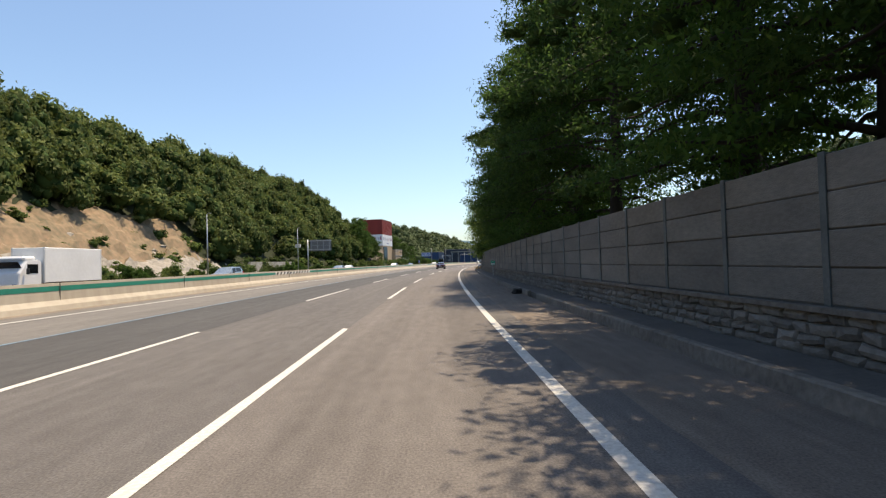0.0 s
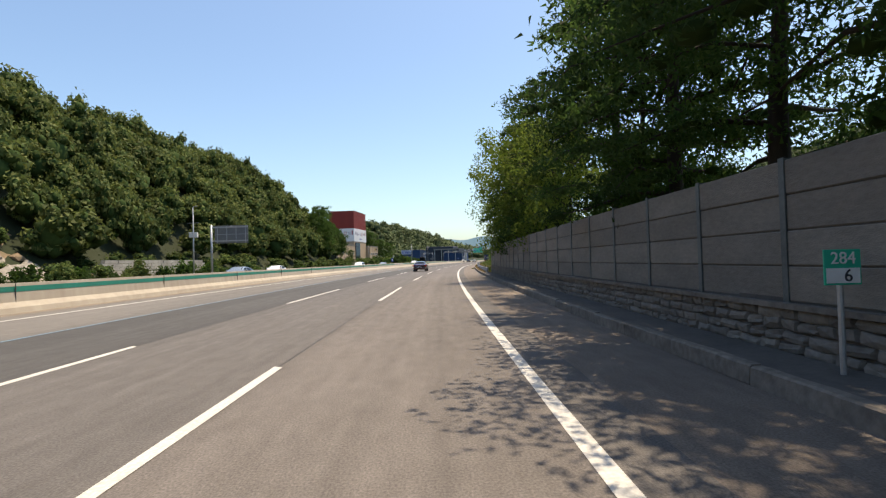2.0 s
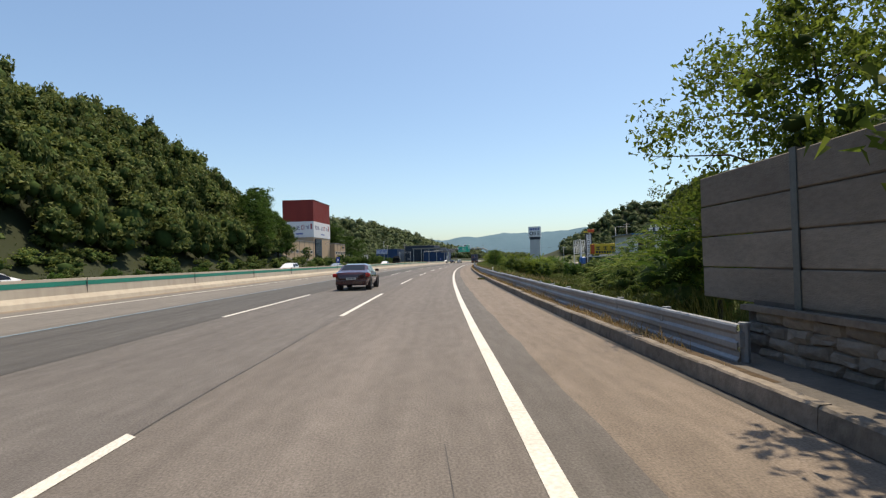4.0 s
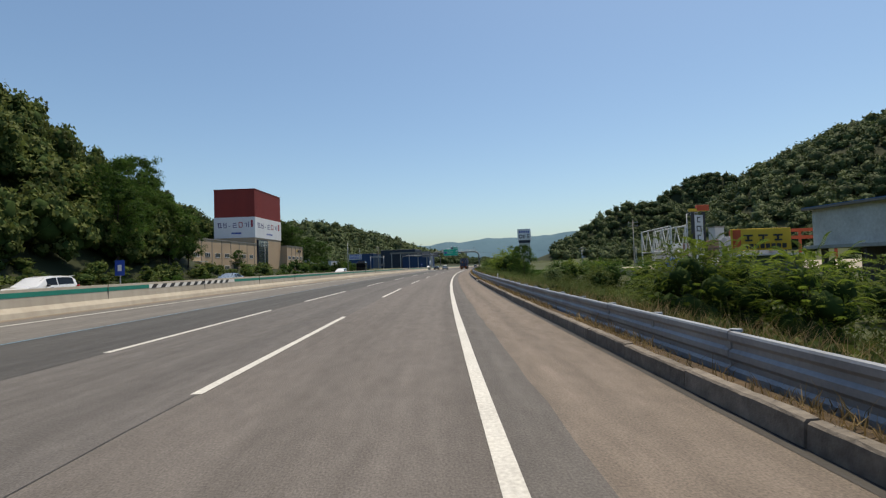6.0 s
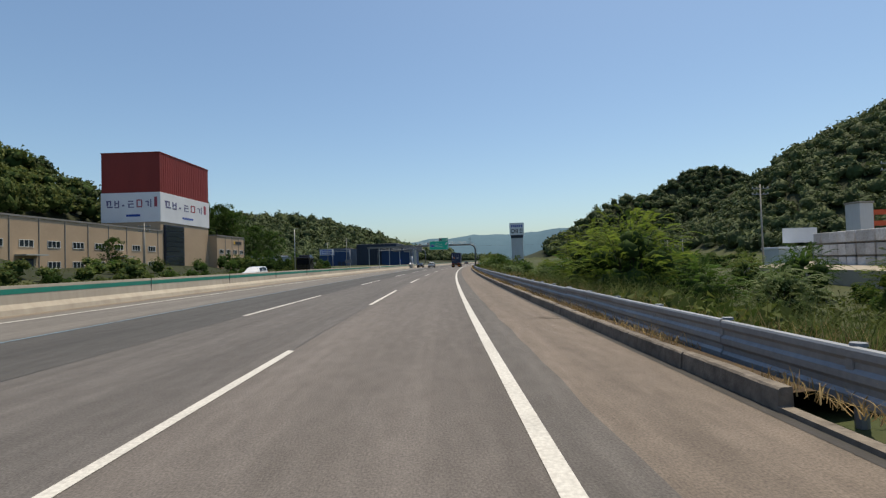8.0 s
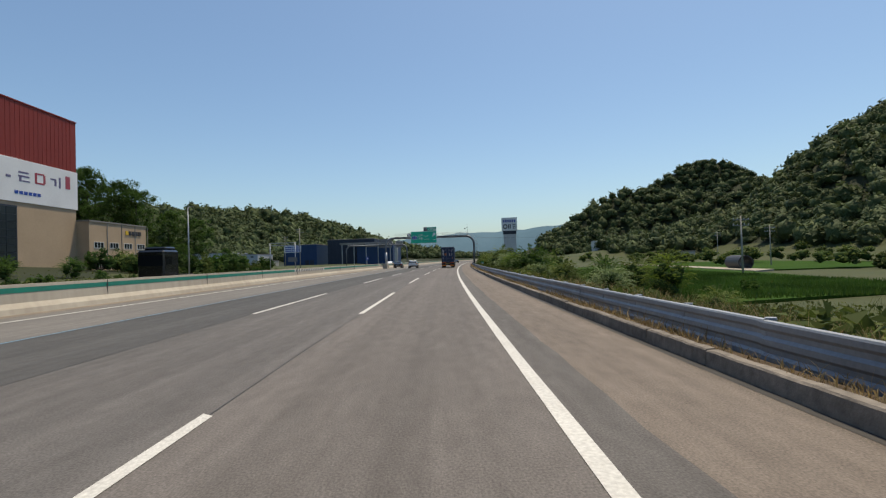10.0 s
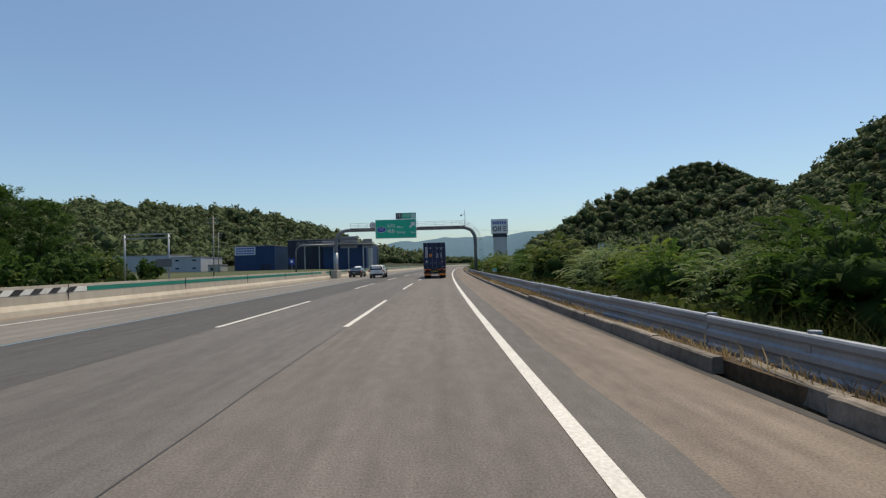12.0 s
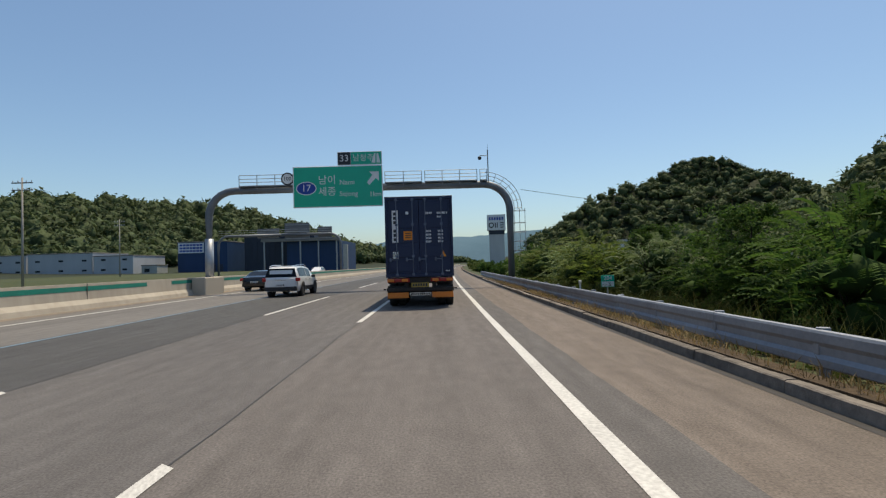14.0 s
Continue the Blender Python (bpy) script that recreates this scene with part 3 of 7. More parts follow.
prof = [(-.01, .115), (.022, .145), (.022, .215), (-.008, .255), (-.008, .315), (.022, .355), (.022, .425), (-.008, .465), (-.008, .525), (.022, .565), (.022, .63), (.008, .655), (-.034, .664)]
W_PROF = [(.0, .235), (.022, .255), (.022, .335), (-.008, .385), (-.008, .475), (.022, .525), (.022, .625), (.008, .655), (-.034, .664)]
SEG = 4.36


def beam_mesh(pf):
    """One corrugated rail length of 8 mm sheet, lapping over the next."""
    n = len(pf)
    vs = [(x - .03, y, z) for y in (0, SEG + .06) for x, z in pf] + [(x - .022, y, z) for y in (0, SEG + .06) for x, z in pf]
    fs = []
    for i in range(n - 1):
        fs += [(i, i + 1, n + i + 1, n + i), (2 * n + i + 1, 2 * n + i, 3 * n + i, 3 * n + i + 1)]
    for o in (0, n):
        for i in range(n - 1):
            fs.append((o + i, o + i + 1, 2 * n + o + i + 1, 2 * n + o + i))
    fs += [(0, n, 3 * n, 2 * n), (n - 1, 2 * n - 1, 4 * n - 1, 3 * n - 1)]
    return mesh_of("rail_beam", [(-x, y, z) for x, y, z in vs], fs, M_galv)


ME_beam, ME_beam2 = beam_mesh(prof), beam_mesh(W_PROF)
bm = bmesh.new()
bm_tube(bm, (.12, 0, -.9), (.12, 0, .655), .058, n=8)
ME_gpost = bm_mesh("rail_post", bm, M_galv, smooth=False)
bm = bmesh.new()
bm_tube(bm, (.12, 0, .655), (.12, 0, .685), .075, .07, n=14)
ME_cap = bm_mesh("post_cap", bm, M_galv)
bm = bmesh.new()
bm_box(bm, .02, .09, -.05, .05, .38, .57, .008)
ME_block = bm_mesh("spacer_block", bm, M_galv)
for k in range(0, 62):
    s = 94.0 + SEG * k
    child("rail_beam", ME_beam if s < 288 else ME_beam2, rail, at_road(s, RL, rng.uniform(-.012, .012), rng.uniform(-.12, .12) - .09))
    for j in (0, 1):
        m = at_road(s + 2.18 * j + .02, RL, 0)
        p_ = child("rail_post", ME_gpost, rail, m)
        child("post_cap", ME_cap, rail, m)
        child("spacer_block", ME_block, rail, m)

# ---- plants ----
def unit(v):
    return v / np.maximum(np.linalg.norm(v, axis=-1, keepdims=True), 1e-9)


def leaf_tris(p, length, width, r, out=0.0, droop=0.0, loose=.8):
    """One pointed leaf for each point: verts (3n, 3), faces (n, 3)."""
    n = len(p)
    u = unit(r.normal(size=(n, 3)) + np.array([0, 0, -droop]))
    nn = unit(r.normal(size=(n, 3)) * loose + out + np.array([0, 0, .7]))
    v = unit(np.cross(nn, u))
    k = r.uniform(.7, 1.3, (n, 1))
    a, b = u * length * k, v * width * k
    return np.stack([p - a * .4 + b / 2, p - a * .4 - b / 2, p + a * .6], 1).reshape(-1, 3), np.arange(3 * n).reshape(n, 3)


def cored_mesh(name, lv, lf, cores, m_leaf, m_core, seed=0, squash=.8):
    """Leaves over added lumps (x, y, z, radius) that fill a crown, coloured dark as its inner shade."""
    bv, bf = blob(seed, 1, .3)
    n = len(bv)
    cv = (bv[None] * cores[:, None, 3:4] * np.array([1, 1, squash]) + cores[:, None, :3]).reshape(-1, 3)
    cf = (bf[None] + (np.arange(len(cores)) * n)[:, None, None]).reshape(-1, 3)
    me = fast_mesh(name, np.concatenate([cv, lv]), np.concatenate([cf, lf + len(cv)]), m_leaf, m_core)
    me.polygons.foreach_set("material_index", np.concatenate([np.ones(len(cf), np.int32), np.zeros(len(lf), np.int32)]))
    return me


def blob(seed, sub=1, rough_=.25):
    bm = bmesh.new()
    bmesh.ops.create_icosphere(bm, subdivisions=sub, radius=1)
    for v in bm.verts:
        v.co *= 1 + rough_ * noise.noise(v.co * 2.3 + Vector((seed * 7.1, 0, 0)))
    bm.verts.ensure_lookup_table()
    vs = np.array([v.co for v in bm.verts])
    fs = np.array([[v.index for v in f.verts] for f in bm.faces])
    bm.free()
    return vs, fs


def grow_tree(seed, H, R, base, leaves, leaf, shape, mats, lean=0.0, core=.55):
    """Trunk with limbs, and a crown of leaf clumps hung on them. Returns two meshes."""
    r = np.random.default_rng(seed)
    bm = bmesh.new()
    top = Vector((r.uniform(-.3, .3) + lean, r.uniform(-.3, .3), H * .93))
    spine = [Vector((0, 0, 0)).lerp(top, t) + Vector((math.sin(t * 5 + seed) * .12, math.cos(t * 4 + seed) * .12, 0)) for t in np.linspace(0, 1, 8)]
    r0 = H * .017
    for i in range(7):
        bm_tube(bm, spine[i], spine[i + 1], r0 * (1 - i / 7.6), r0 * (1 - (i + 1) / 7.6), 8, False)
    centers = []
    nl = int(9 + H * 1.6)
    for k in range(nl):
        t = base / H + (1 - base / H) * (k + r.uniform(0, .8)) / nl
        t = min(t, .98)
        p = spine[0].lerp(top, t)
        rad = R * shape(t) * r.uniform(.65, 1.1)
        a = k * 2.4 + r.uniform(-.5, .5)
        e = p + Vector((math.cos(a) * rad, math.sin(a) * rad, rad * r.uniform(.05, .5)))
        mid = p.lerp(e, .5) + Vector((0, 0, rad * .10))
        lr = max(.02, r0 * .35 * (1 - t * .7))
        bm_tube(bm, p, mid, lr, lr * .7, 5, False)
        bm_tube(bm, mid, e, lr * .7, lr * .25, 5, False)
        for f in (.35, .55, .75, .9, 1.0):
            c = p.lerp(e, f) + Vector(r.normal(size=3) * (.22 * rad * .5 + .1))
            centers.append((*c, (.34 + .20 * rad * (1.15 - abs(f - .7))) * r.uniform(.7, 1.2)))
    centers.append((*top, R * .3))
    centers = np.array(centers)
    per = max(6, leaves // len(centers))
    rep = np.repeat(centers, per, 0)
    d = unit(r.normal(size=(len(rep), 3)))
    p = rep[:, :3] + d * rep[:, 3:4] * (r.uniform(.15, 1, (len(rep), 1)) ** .6) * np.array([1, 1, .75])
    vs, fs = leaf_tris(p, leaf, leaf * .6, r, d * .6, .35)
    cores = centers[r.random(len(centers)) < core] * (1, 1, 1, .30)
    return bm_mesh("trunk", bm, mats[0], smooth=True), cored_mesh("crown", vs, fs, cores, mats[1], M_crown_shade, seed)


def grow_conifer(seed, H, R, base, leaves, leaf, mats, core=.6, gaps=0.0):
    """Straight trunk with tiers of spreading boughs, each a flat fan of fine sprays."""
    r = np.random.default_rng(seed)
    bm = bmesh.new()
    r0 = H * .0165
    knee = [Vector((.10 * math.sin(k * 1.3 + seed), .10 * math.cos(k * 1.1 + seed), H * .97 * k / 7)) for k in range(8)]
    knee[0] = Vector((0, 0, 0))
    for i in range(7):
        bm_tube(bm, knee[i], knee[i + 1], r0 * (1 - i / 7.4), r0 * (1 - (i + 1) / 7.4), 8, False)
    fans, cores = [], []
    n = int((H - base) * 4.6)
    for k in range(n):
        t = k / n
        if r.random() < gaps * (1 if t < .42 else .1):
            continue
        z = base + (H * .98 - base) * t
        rad = R * (1.02 - t) ** .5 * r.uniform(.62, 1.08) * min(1, .62 + 1.6 * t) + .25
        a = k * 2.4 + r.uniform(-.4, .4)
        out = Vector((math.cos(a), math.sin(a), 0))
        p = Vector((0, 0, z))
        pts = [p + out * rad * f + Vector((0, 0, rad * (.26 * f - .42 * f * f + .10 * r.normal() * f))) for f in (0, .35, .7, 1.0)]
        lr = max(.016, r0 * .30 * (1 - t))
        for a0, a1, q0, q1 in zip(pts, pts[1:], (lr, lr * .7, lr * .4), (lr * .7, lr * .4, lr * .15)):
            bm_tube(bm, a0, a1, q0, q1, 4, False)
        side = Vector((-out.y, out.x, 0))
        for f in (.3, .45, .6, .75, .9, 1.0):
            c = pts[1].lerp(pts[3], (f - .35) / .65) if f > .35 else pts[1] * .85 + p * .15
            wd = rad * (.30 if f < .95 else .16) * r.uniform(.7, 1.1)
            for sg in (-1, 1):
                e = c + side * sg * wd + out * wd * .5 + Vector((0, 0, -.12 * wd))
                fans.append((*(c.lerp(e, .55)), .22 + wd * .55))
                if r.random() < core * (.6 if t < .42 else 2.2):
                    cores.append((*c.lerp(e, .45), (.12 + wd * .20)))
    fans.append((0, 0, H * .98, .35))
    fans = np.array(fans)
    w = fans[:, 3] ** 2
    rep = fans[r.choice(len(fans), leaves, p=w / w.sum())]
    d = unit(r.normal(size=(leaves, 3)))
    p = rep[:, :3] + d * rep[:, 3:4] * r.uniform(.2, 1.05, (leaves, 1)) * np.array([1, 1, .5])
    vs, fs = leaf_tris(p, leaf, leaf * .42, r, d * .35, .55)
    return bm_mesh("trunk", bm, mats[0], smooth=True), cored_mesh("crown", vs, fs, np.array(cores), mats[1], M_crown_shade, seed, .5)


def spray_plant(seed, H, R, sprays, leaf, m_leaf, m_stem=None):
    """A bush of arching stems with paired leaflets."""
    r = np.random.default_rng(seed)
    pts, dirs = [], []
    stems = bmesh.new()
    for k in range(7):
        a = r.uniform(0, 6.28)
        e = Vector((math.cos(a) * R * .5, math.sin(a) * R * .5, H * r.uniform(.6, .9)))
        bm_tube(stems, (0, 0, 0), e * .5 + Vector((0, 0, .1 * H)), .022, .016, 5, False)
        bm_tube(stems, e * .5 + Vector((0, 0, .1 * H)), e, .016, .008, 5, False)
    vs, fs = [], []
    n = 9
    for k in range(sprays):
        d = unit(r.normal(size=3) + np.array([0, 0, .35]))
        rr = r.uniform(.35, 1) ** .55
        c = np.array([d[0] * R * rr, d[1] * R * rr, H * (.52 + .46 * d[2] * rr)])
        out = unit(np.array([d[0], d[1], .25 + r.uniform(-.3, .6)]))
        side = unit(np.cross(out, [0, 0, 1.0]) + r.normal(size=3) * .15)
        up = np.cross(side, out)
        ln = leaf * r.uniform(3.6, 6.0)
        t = np.linspace(0, 1, n)[:, None]
        stem = c + out * ln * t + np.array([0, 0, -1]) * ln * .45 * t ** 2
        for sg in (-1, 1):
            q = stem + side * sg * leaf * .5 - up * leaf * .1
            u = unit(side * sg + out * .45 - np.array([0, 0, .35]))
            v = np.cross(up, u) * leaf * .27
            vs.append(np.stack([q - u * leaf * .4 + v, q - u * leaf * .4 - v, q + u * leaf * .6], 1).reshape(-1, 3))
    d = unit(r.normal(size=(900, 3)))
    q = d * (r.uniform(.35, .98, (900, 1)) ** .5) * (R * .88, R * .88, H * .45) + (0, 0, H * .48)
    vs.append(leaf_tris(q, leaf * 1.25, leaf * .7, r, d * .9, .2)[0])
    vs = np.concatenate(vs)
    d = unit(r.normal(size=(16, 3)))
    cores = np.concatenate([d * (R * .48, R * .48, H * .27) + (0, 0, H * .42), r.uniform(.20, .32, (16, 1)) * R], 1)
    return bm_mesh("stems", stems, m_stem or M_bark), cored_mesh("foliage", vs, np.arange(len(vs)).reshape(-1, 3), cores, m_leaf, M_crown_shade, seed)


def shrub_blob(seed, leaves, leaf, m_leaf):
    """Rounded bush, about two metres wide: clumps of small leaves over short stems."""
    r = np.random.default_rng(seed)
    bm = bmesh.new()
    cs = []
    for k in range(16):
        d = unit(r.normal(size=3) * np.array([1, 1, .6]))
        d[2] = abs(d[2])
        c = d * np.array([.75, .75, 1.0]) * r.uniform(.5, 1) + np.array([0, 0, .35])
        cs.append((*c, r.uniform(.22, .4)))
        bm_tube(bm, (0, 0, 0), tuple(c), .02, .006, 4, False)
    rep = np.repeat(np.array(cs), leaves // 16, 0)
    d = unit(r.normal(size=(len(rep), 3)))
    p = rep[:, :3] + d * rep[:, 3:4] * r.uniform(.3, 1, (len(rep), 1)) ** .5
    p[:, 2] = np.abs(p[:, 2])
    vs, fs = leaf_tris(p, leaf, leaf * .6, r, d * .7)
    cores = np.array(cs) * (.8, .8, .8, .72)
    return bm_mesh("stems", bm, M_bark), cored_mesh("foliage", vs, fs, cores, m_leaf, M_crown_shade, seed)


def plant(name, meshes, names, label, category, group):
    ob = empty(name, Matrix(), label, category, group)
    for me, nm in zip(meshes, names):
        child(nm, me, ob)
    return ob


def put(kinds, used, k, m):
    """The first of a kind is moved into place, later ones are copies."""
    if k not in used:
        used.add(k)
        kinds[k].matrix_world = m
        return kinds[k]
    return copy_thing(kinds[k], m)


def scaled(m, a, b=None):
    return m @ Matrix.Diagonal((a, a, b or a, 1))


def place(kinds, used, k, s, lat, size=1.0, tall=None, turn=None, z=None):
    zz = float(land(s, lat)) if z is None else z
    m = at_road(s, lat, zz - .05, rng.uniform(0, 360) if turn is None else turn)
    ob = put(kinds, used, k, m)
    ob.matrix_world = m
    ob.scale = (size, size, tall or size)
    return ob


# tall roadside trees behind the sound wall
oval = lambda t: max(.2, math.sin(min(1, max(0, (t - .05))) * math.pi) ** .6)
ROW = "trees behind the sound wall"
T_right = [plant("roadside_tree", me, ("trunk", "crown"), lb, "tree", ROW) for me, lb in (
    (grow_conifer(11, 18.5, 5.7, 3.2, 31000, .18, (M_bark, M_leafd), .14, .3), "tall dark green conifer with dense feathery boughs"),
    (grow_tree(12, 13.0, 4.3, 3.0, 11000, .24, oval, (M_bark, M_leaf)), "leafy green broadleaf tree with a rounded crown"),
    (grow_conifer(13, 19.0, 5.4, 3.4, 31000, .18, (M_bark, M_leaf), .14, .3), "tall green conifer with drooping boughs"),
    (grow_tree(14, 10.0, 4.1, 2.2, 17000, .17, oval, (M_bark, M_leafl), core=.2), "light green sunlit tree beside the motorway"),
    (grow_conifer(15, 17.0, 5.6, 3.6, 19000, .18, (M_bark, M_leafd), .16, .6), "thin dark conifer with open boughs and bare twigs"))]
used = set()
for k, s, lat, size in ((2, -6, 7.0, 1.0), (0, -1, 7.6, 1.0), (0, 4, 7.0, 1.0), (2, 8.5, 7.6, 1.05), (0, 12, 7.2, 1.0), (2, 17.5, 10.0, 1.0), (0, 22, 7.4, 1.08), (2, 26.5, 7.0, 1.0),
                        (0, 31, 7.5, 1.08), (2, 35.5, 7.0, 1.05), (0, 40, 7.2, 1.08), (2, 44.5, 7.4, 1.0), (0, 49, 7.2, .98), (4, 53, 7.4, .98), (0, 57.5, 7.2, .9), (1, 60.5, 7.3, .85), (4, 64, 7.6, 1.0),
                        (3, 70.5, 7.2, 1.0), (0, 74.5, 6.5, .74), (3, 77.5, 6.4, 1.1), (2, 80.5, 6.7, .70), (3, 83.5, 6.4, 1.08), (1, 86, 7.4, .8), (3, 89.5, 7.0, .95), (1, 92.5, 7.2, .72), (3, 97, 7.4, .66), (3, 103, 8.6, .45)):
    place(T_right, used, k, s, lat, size, size)
# a few behind
for k, s, lat, size in ((4, 19.5, 12.0, .95), (1, 46, 14.5, .7), (1, 76, 13, .7)):
    place(T_right, used, k, s, lat, size, size)

# bushes
B = [plant("shrub", spray_plant(40 + k, H, R, n, lf, ml), ("stem", "foliage"), lb, "shrub", "shrubs on the verge")
     for k, (H, R, n, lf, ml, lb) in enumerate(((3.2, 1.7, 150, .135, M_leafs, "bright green shrub with feathery leaves on the verge"),
                                                (3.6, 1.9, 170, .145, M_leaf, "dense green shrub with drooping feathery leaves"),
                                                (3.0, 1.6, 140, .130, M_pale, "pale flowering shrub on the verge"),
                                                (4.2, 2.1, 220, .135, M_leafl, "tall light green bush with arching stems")))]
B += [plant("bush", shrub_blob(60 + k, n, lf, ml), ("stem", "foliage"), lb, "bush", "bushes beside the road")
      for k, (n, lf, ml, lb) in enumerate(((880, .19, M_leaf, "rounded green bush beside the road"), (880, .18, M_leafs, "light green bush beside the road"),
                                           (880, .19, M_leafd, "dark green bush beside the road")))]
used_b = set()
SHRUBS, THICKET = [], []
# right: thin at first, a thick belt before the gantry
HB = (3.2, 3.6, 3.0, 4.2)
for s in np.arange(284, 352, 2.5):
    k = int(rng.integers(0, 4))
    if 296 < s < 303:
        continue
    # darker leaf kinds further along put the belt's backlit shade into colour
    k = 3 if 308 < s < 313 else 1 if 313 < s < 331 and k != 2 else k
    SHRUBS.append((k, s, rng.uniform(7.2, 8.8) + (1.3 if 312 < s < 327 else 0), (rng.uniform(2.3, 4.1) if s > 296 else rng.uniform(2.6, 3.4)) / HB[k]))
    SHRUBS.append((6 if s > 305 else int(rng.integers(4, 7)), s + 1, rng.uniform(10.5, 13.5), rng.uniform(1.3, 2.2)))
for s in np.arange(268, 284, 3.2):
    SHRUBS.append((int(rng.choice([0, 2])), s, rng.uniform(7, 12), rng.uniform(.4, .7)))
for s in np.arange(352, 520, 6):
    SHRUBS.append((int(rng.integers(4, 7)), s, rng.uniform(7, 11), rng.uniform(1.3, 2.0)))
SHRUBS += [(1, 280, 8.6, 1.05), (1, 282.5, 9.6, 1.0), (4, 280.5, 7.8, 1.2), (0, 270, 7.2, .62), (3, 271.5, 8.2, .5), (0, 266, 7.4, .55), (3, 264.5, 8.6, .48), (0, 274, 7.5, .6), (3, 152, 8.4, .78), (3, 153, 10.2, .85), (3, 151.5, 11.8, .85), (0, 154.5, 9, .7), (5, 158, 20, 1.6), (4, 155, 23, 1.9), (6, 160, 26, 2.0), (4, 152, 21, 1.5), (5, 147, 24, 1.8), (6, 164, 22, 1.6), (4, 168, 19, 1.4), (6, 171, 21, 1.3), (0, 127, 12.5, .9), (1, 121, 12.8, 1.1), (0, 114, 10, 1.0), (3, 109, 10.5, 1.15), (1, 104, 9.0, 1.1),
           (3, 206, 8.6, 1.15), (1, 208.5, 9.8, 1.1), (3, 210.5, 8.2, 1.0), (1, 203.5, 10.5, .8), (3, 213.5, 10, 1.0), (1, 218, 9, .9), (0, 192, 17, .8), (1, 186, 20, .9), (0, 180, 19, .8), (1, 198, 20, .9), (3, 206, 21, .8), (0, 224, 24, 1.0), (1, 216, 23, 1.0), (3, 232, 22, .9), (1, 238, 26, 1.0), (0, 176, 16, .6), (0, 216, 12, 1.0), (1, 222, 18, 1.0), (2, 204, 14, .9), (0, 226, 12.5, .7), (2, 230, 9, .7),
           (2, 252, 8, .75), (2, 257, 9.5, .9), (0, 262, 8, .8), (2, 265, 7, .7), (0, 246, 10, .5), (3, 262, 15, 1.0), (1, 266, 12, 1.1), (0, 271, 16, 1.2)]
for k in range(34):
    s = rng.uniform(150, 268)
    SHRUBS.append((int(rng.integers(4, 7)), s, rng.uniform(17, 32), rng.uniform(.5, 1.0)))
for k in range(30):
    SHRUBS.append((int(rng.integers(4, 7)), rng.uniform(309, 352), -rng.uniform(42, 60), rng.uniform(1.3, 2.3)))
for k in range(64):
    THICKET.append((rng.uniform(250, 460), rng.uniform(48, 110), rng.uniform(1.2, 2.4)))
# left verge and at the foot of the hill
for s in np.arange(-20, 345, 4.2):
    SHRUBS.append((int(rng.choice([4, 5, 6])), s + rng.uniform(-1.5, 1.5), -rng.uniform(37, 42), rng.uniform(.55, .95)))
for s in np.arange(110, 262, 3.4):
    THICKET.append((s + rng.uniform(-1.5, 1.5), -rng.uniform(43, 50), rng.uniform(1.1, 1.8)))
for s in (262, 266, 271, 284, 288, 292, 297, 316, 322, 330):
    SHRUBS.append((int(rng.choice([1, 3, 4])), s, -rng.uniform(46, 56), rng.uniform(.5, .8)))
for s in np.arange(36, 132, 5.5):
    SHRUBS.append((int(rng.choice([4, 5])), s + rng.uniform(-2, 2), -rng.uniform(40.5, 43), rng.uniform(.9, 1.6)))
for k in range(70):
    THICKET.append((rng.uniform(10, 106), -rng.uniform(43, 60), rng.uniform(.6, 1.5)))
for k, s, lat, size in ((1, 186.3, 8.2, .33), (1, 319, 9.2, .31), (0, 321.5, 10.8, .27), (1, 324.0, 9.4, .34), (0, 328, 11, .28), (1, 332, 9.4, .34)):
    ob = place(T_right, used, k, s, lat, size * 1.1, size)
    tagged(ob, "small leafy green tree on the verge below the road", "tree", "trees on the verge")
for k, s, lat, size in ((1, 220, -51, 1.05), (1, 225, -50, 1.0), (1, 229, -53, .95), (1, 233, -51, .72), (1, 236.5, -55, .8), (1, 216, -53, 1.2), (1, 225, -56.5, 1.15), (1, 212, -50, 1.0), (1, 231, -57, 1.0), (1, 270, -59, .46), (1, 322, -56, .42), (1, 335, -58, .46), (1, 346, -54, .40)):
    ob = place(T_right, used, k, s, lat, size, size)
    tagged(ob, "dark green leafy tree at the foot of the slope", "tree", "trees beside the factory")
for k, s, lat, size in SHRUBS:
    size *= .8 if 250 < s < 276 and 0 < lat < 20 else 1
    ob = place(B, used_b, k, s, lat, size * (1.25 if k > 3 else 1))

# woods: leaf-covered crowns standing on the slopes
def crown_kind(seed, leaves, leaf, sub=1, lobes_n=18):
    """A broadleaf crown of rounded lobes, each shingled with leaves over a filler dark as inner shade; unit radius."""
    r = np.random.default_rng(seed)
    bv, bf = blob(seed, sub, .5)
    lobes = np.array([(*(unit(r.normal(size=3) + (0, 0, .25)) * r.uniform(.42, .70)), r.uniform(.28, .46)) for _ in range(lobes_n)])
    sv, sf = blob(seed + 3, 1, .25)
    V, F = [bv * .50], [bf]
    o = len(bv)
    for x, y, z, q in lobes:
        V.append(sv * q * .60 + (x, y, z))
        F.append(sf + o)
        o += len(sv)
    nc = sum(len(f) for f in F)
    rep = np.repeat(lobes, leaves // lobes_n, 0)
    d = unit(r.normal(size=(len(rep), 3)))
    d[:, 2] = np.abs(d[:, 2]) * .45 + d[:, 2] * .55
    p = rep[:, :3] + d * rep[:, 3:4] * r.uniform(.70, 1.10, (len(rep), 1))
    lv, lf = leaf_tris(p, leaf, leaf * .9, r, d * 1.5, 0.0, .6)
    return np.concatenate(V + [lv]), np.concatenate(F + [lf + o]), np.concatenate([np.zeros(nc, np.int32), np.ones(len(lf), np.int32)])


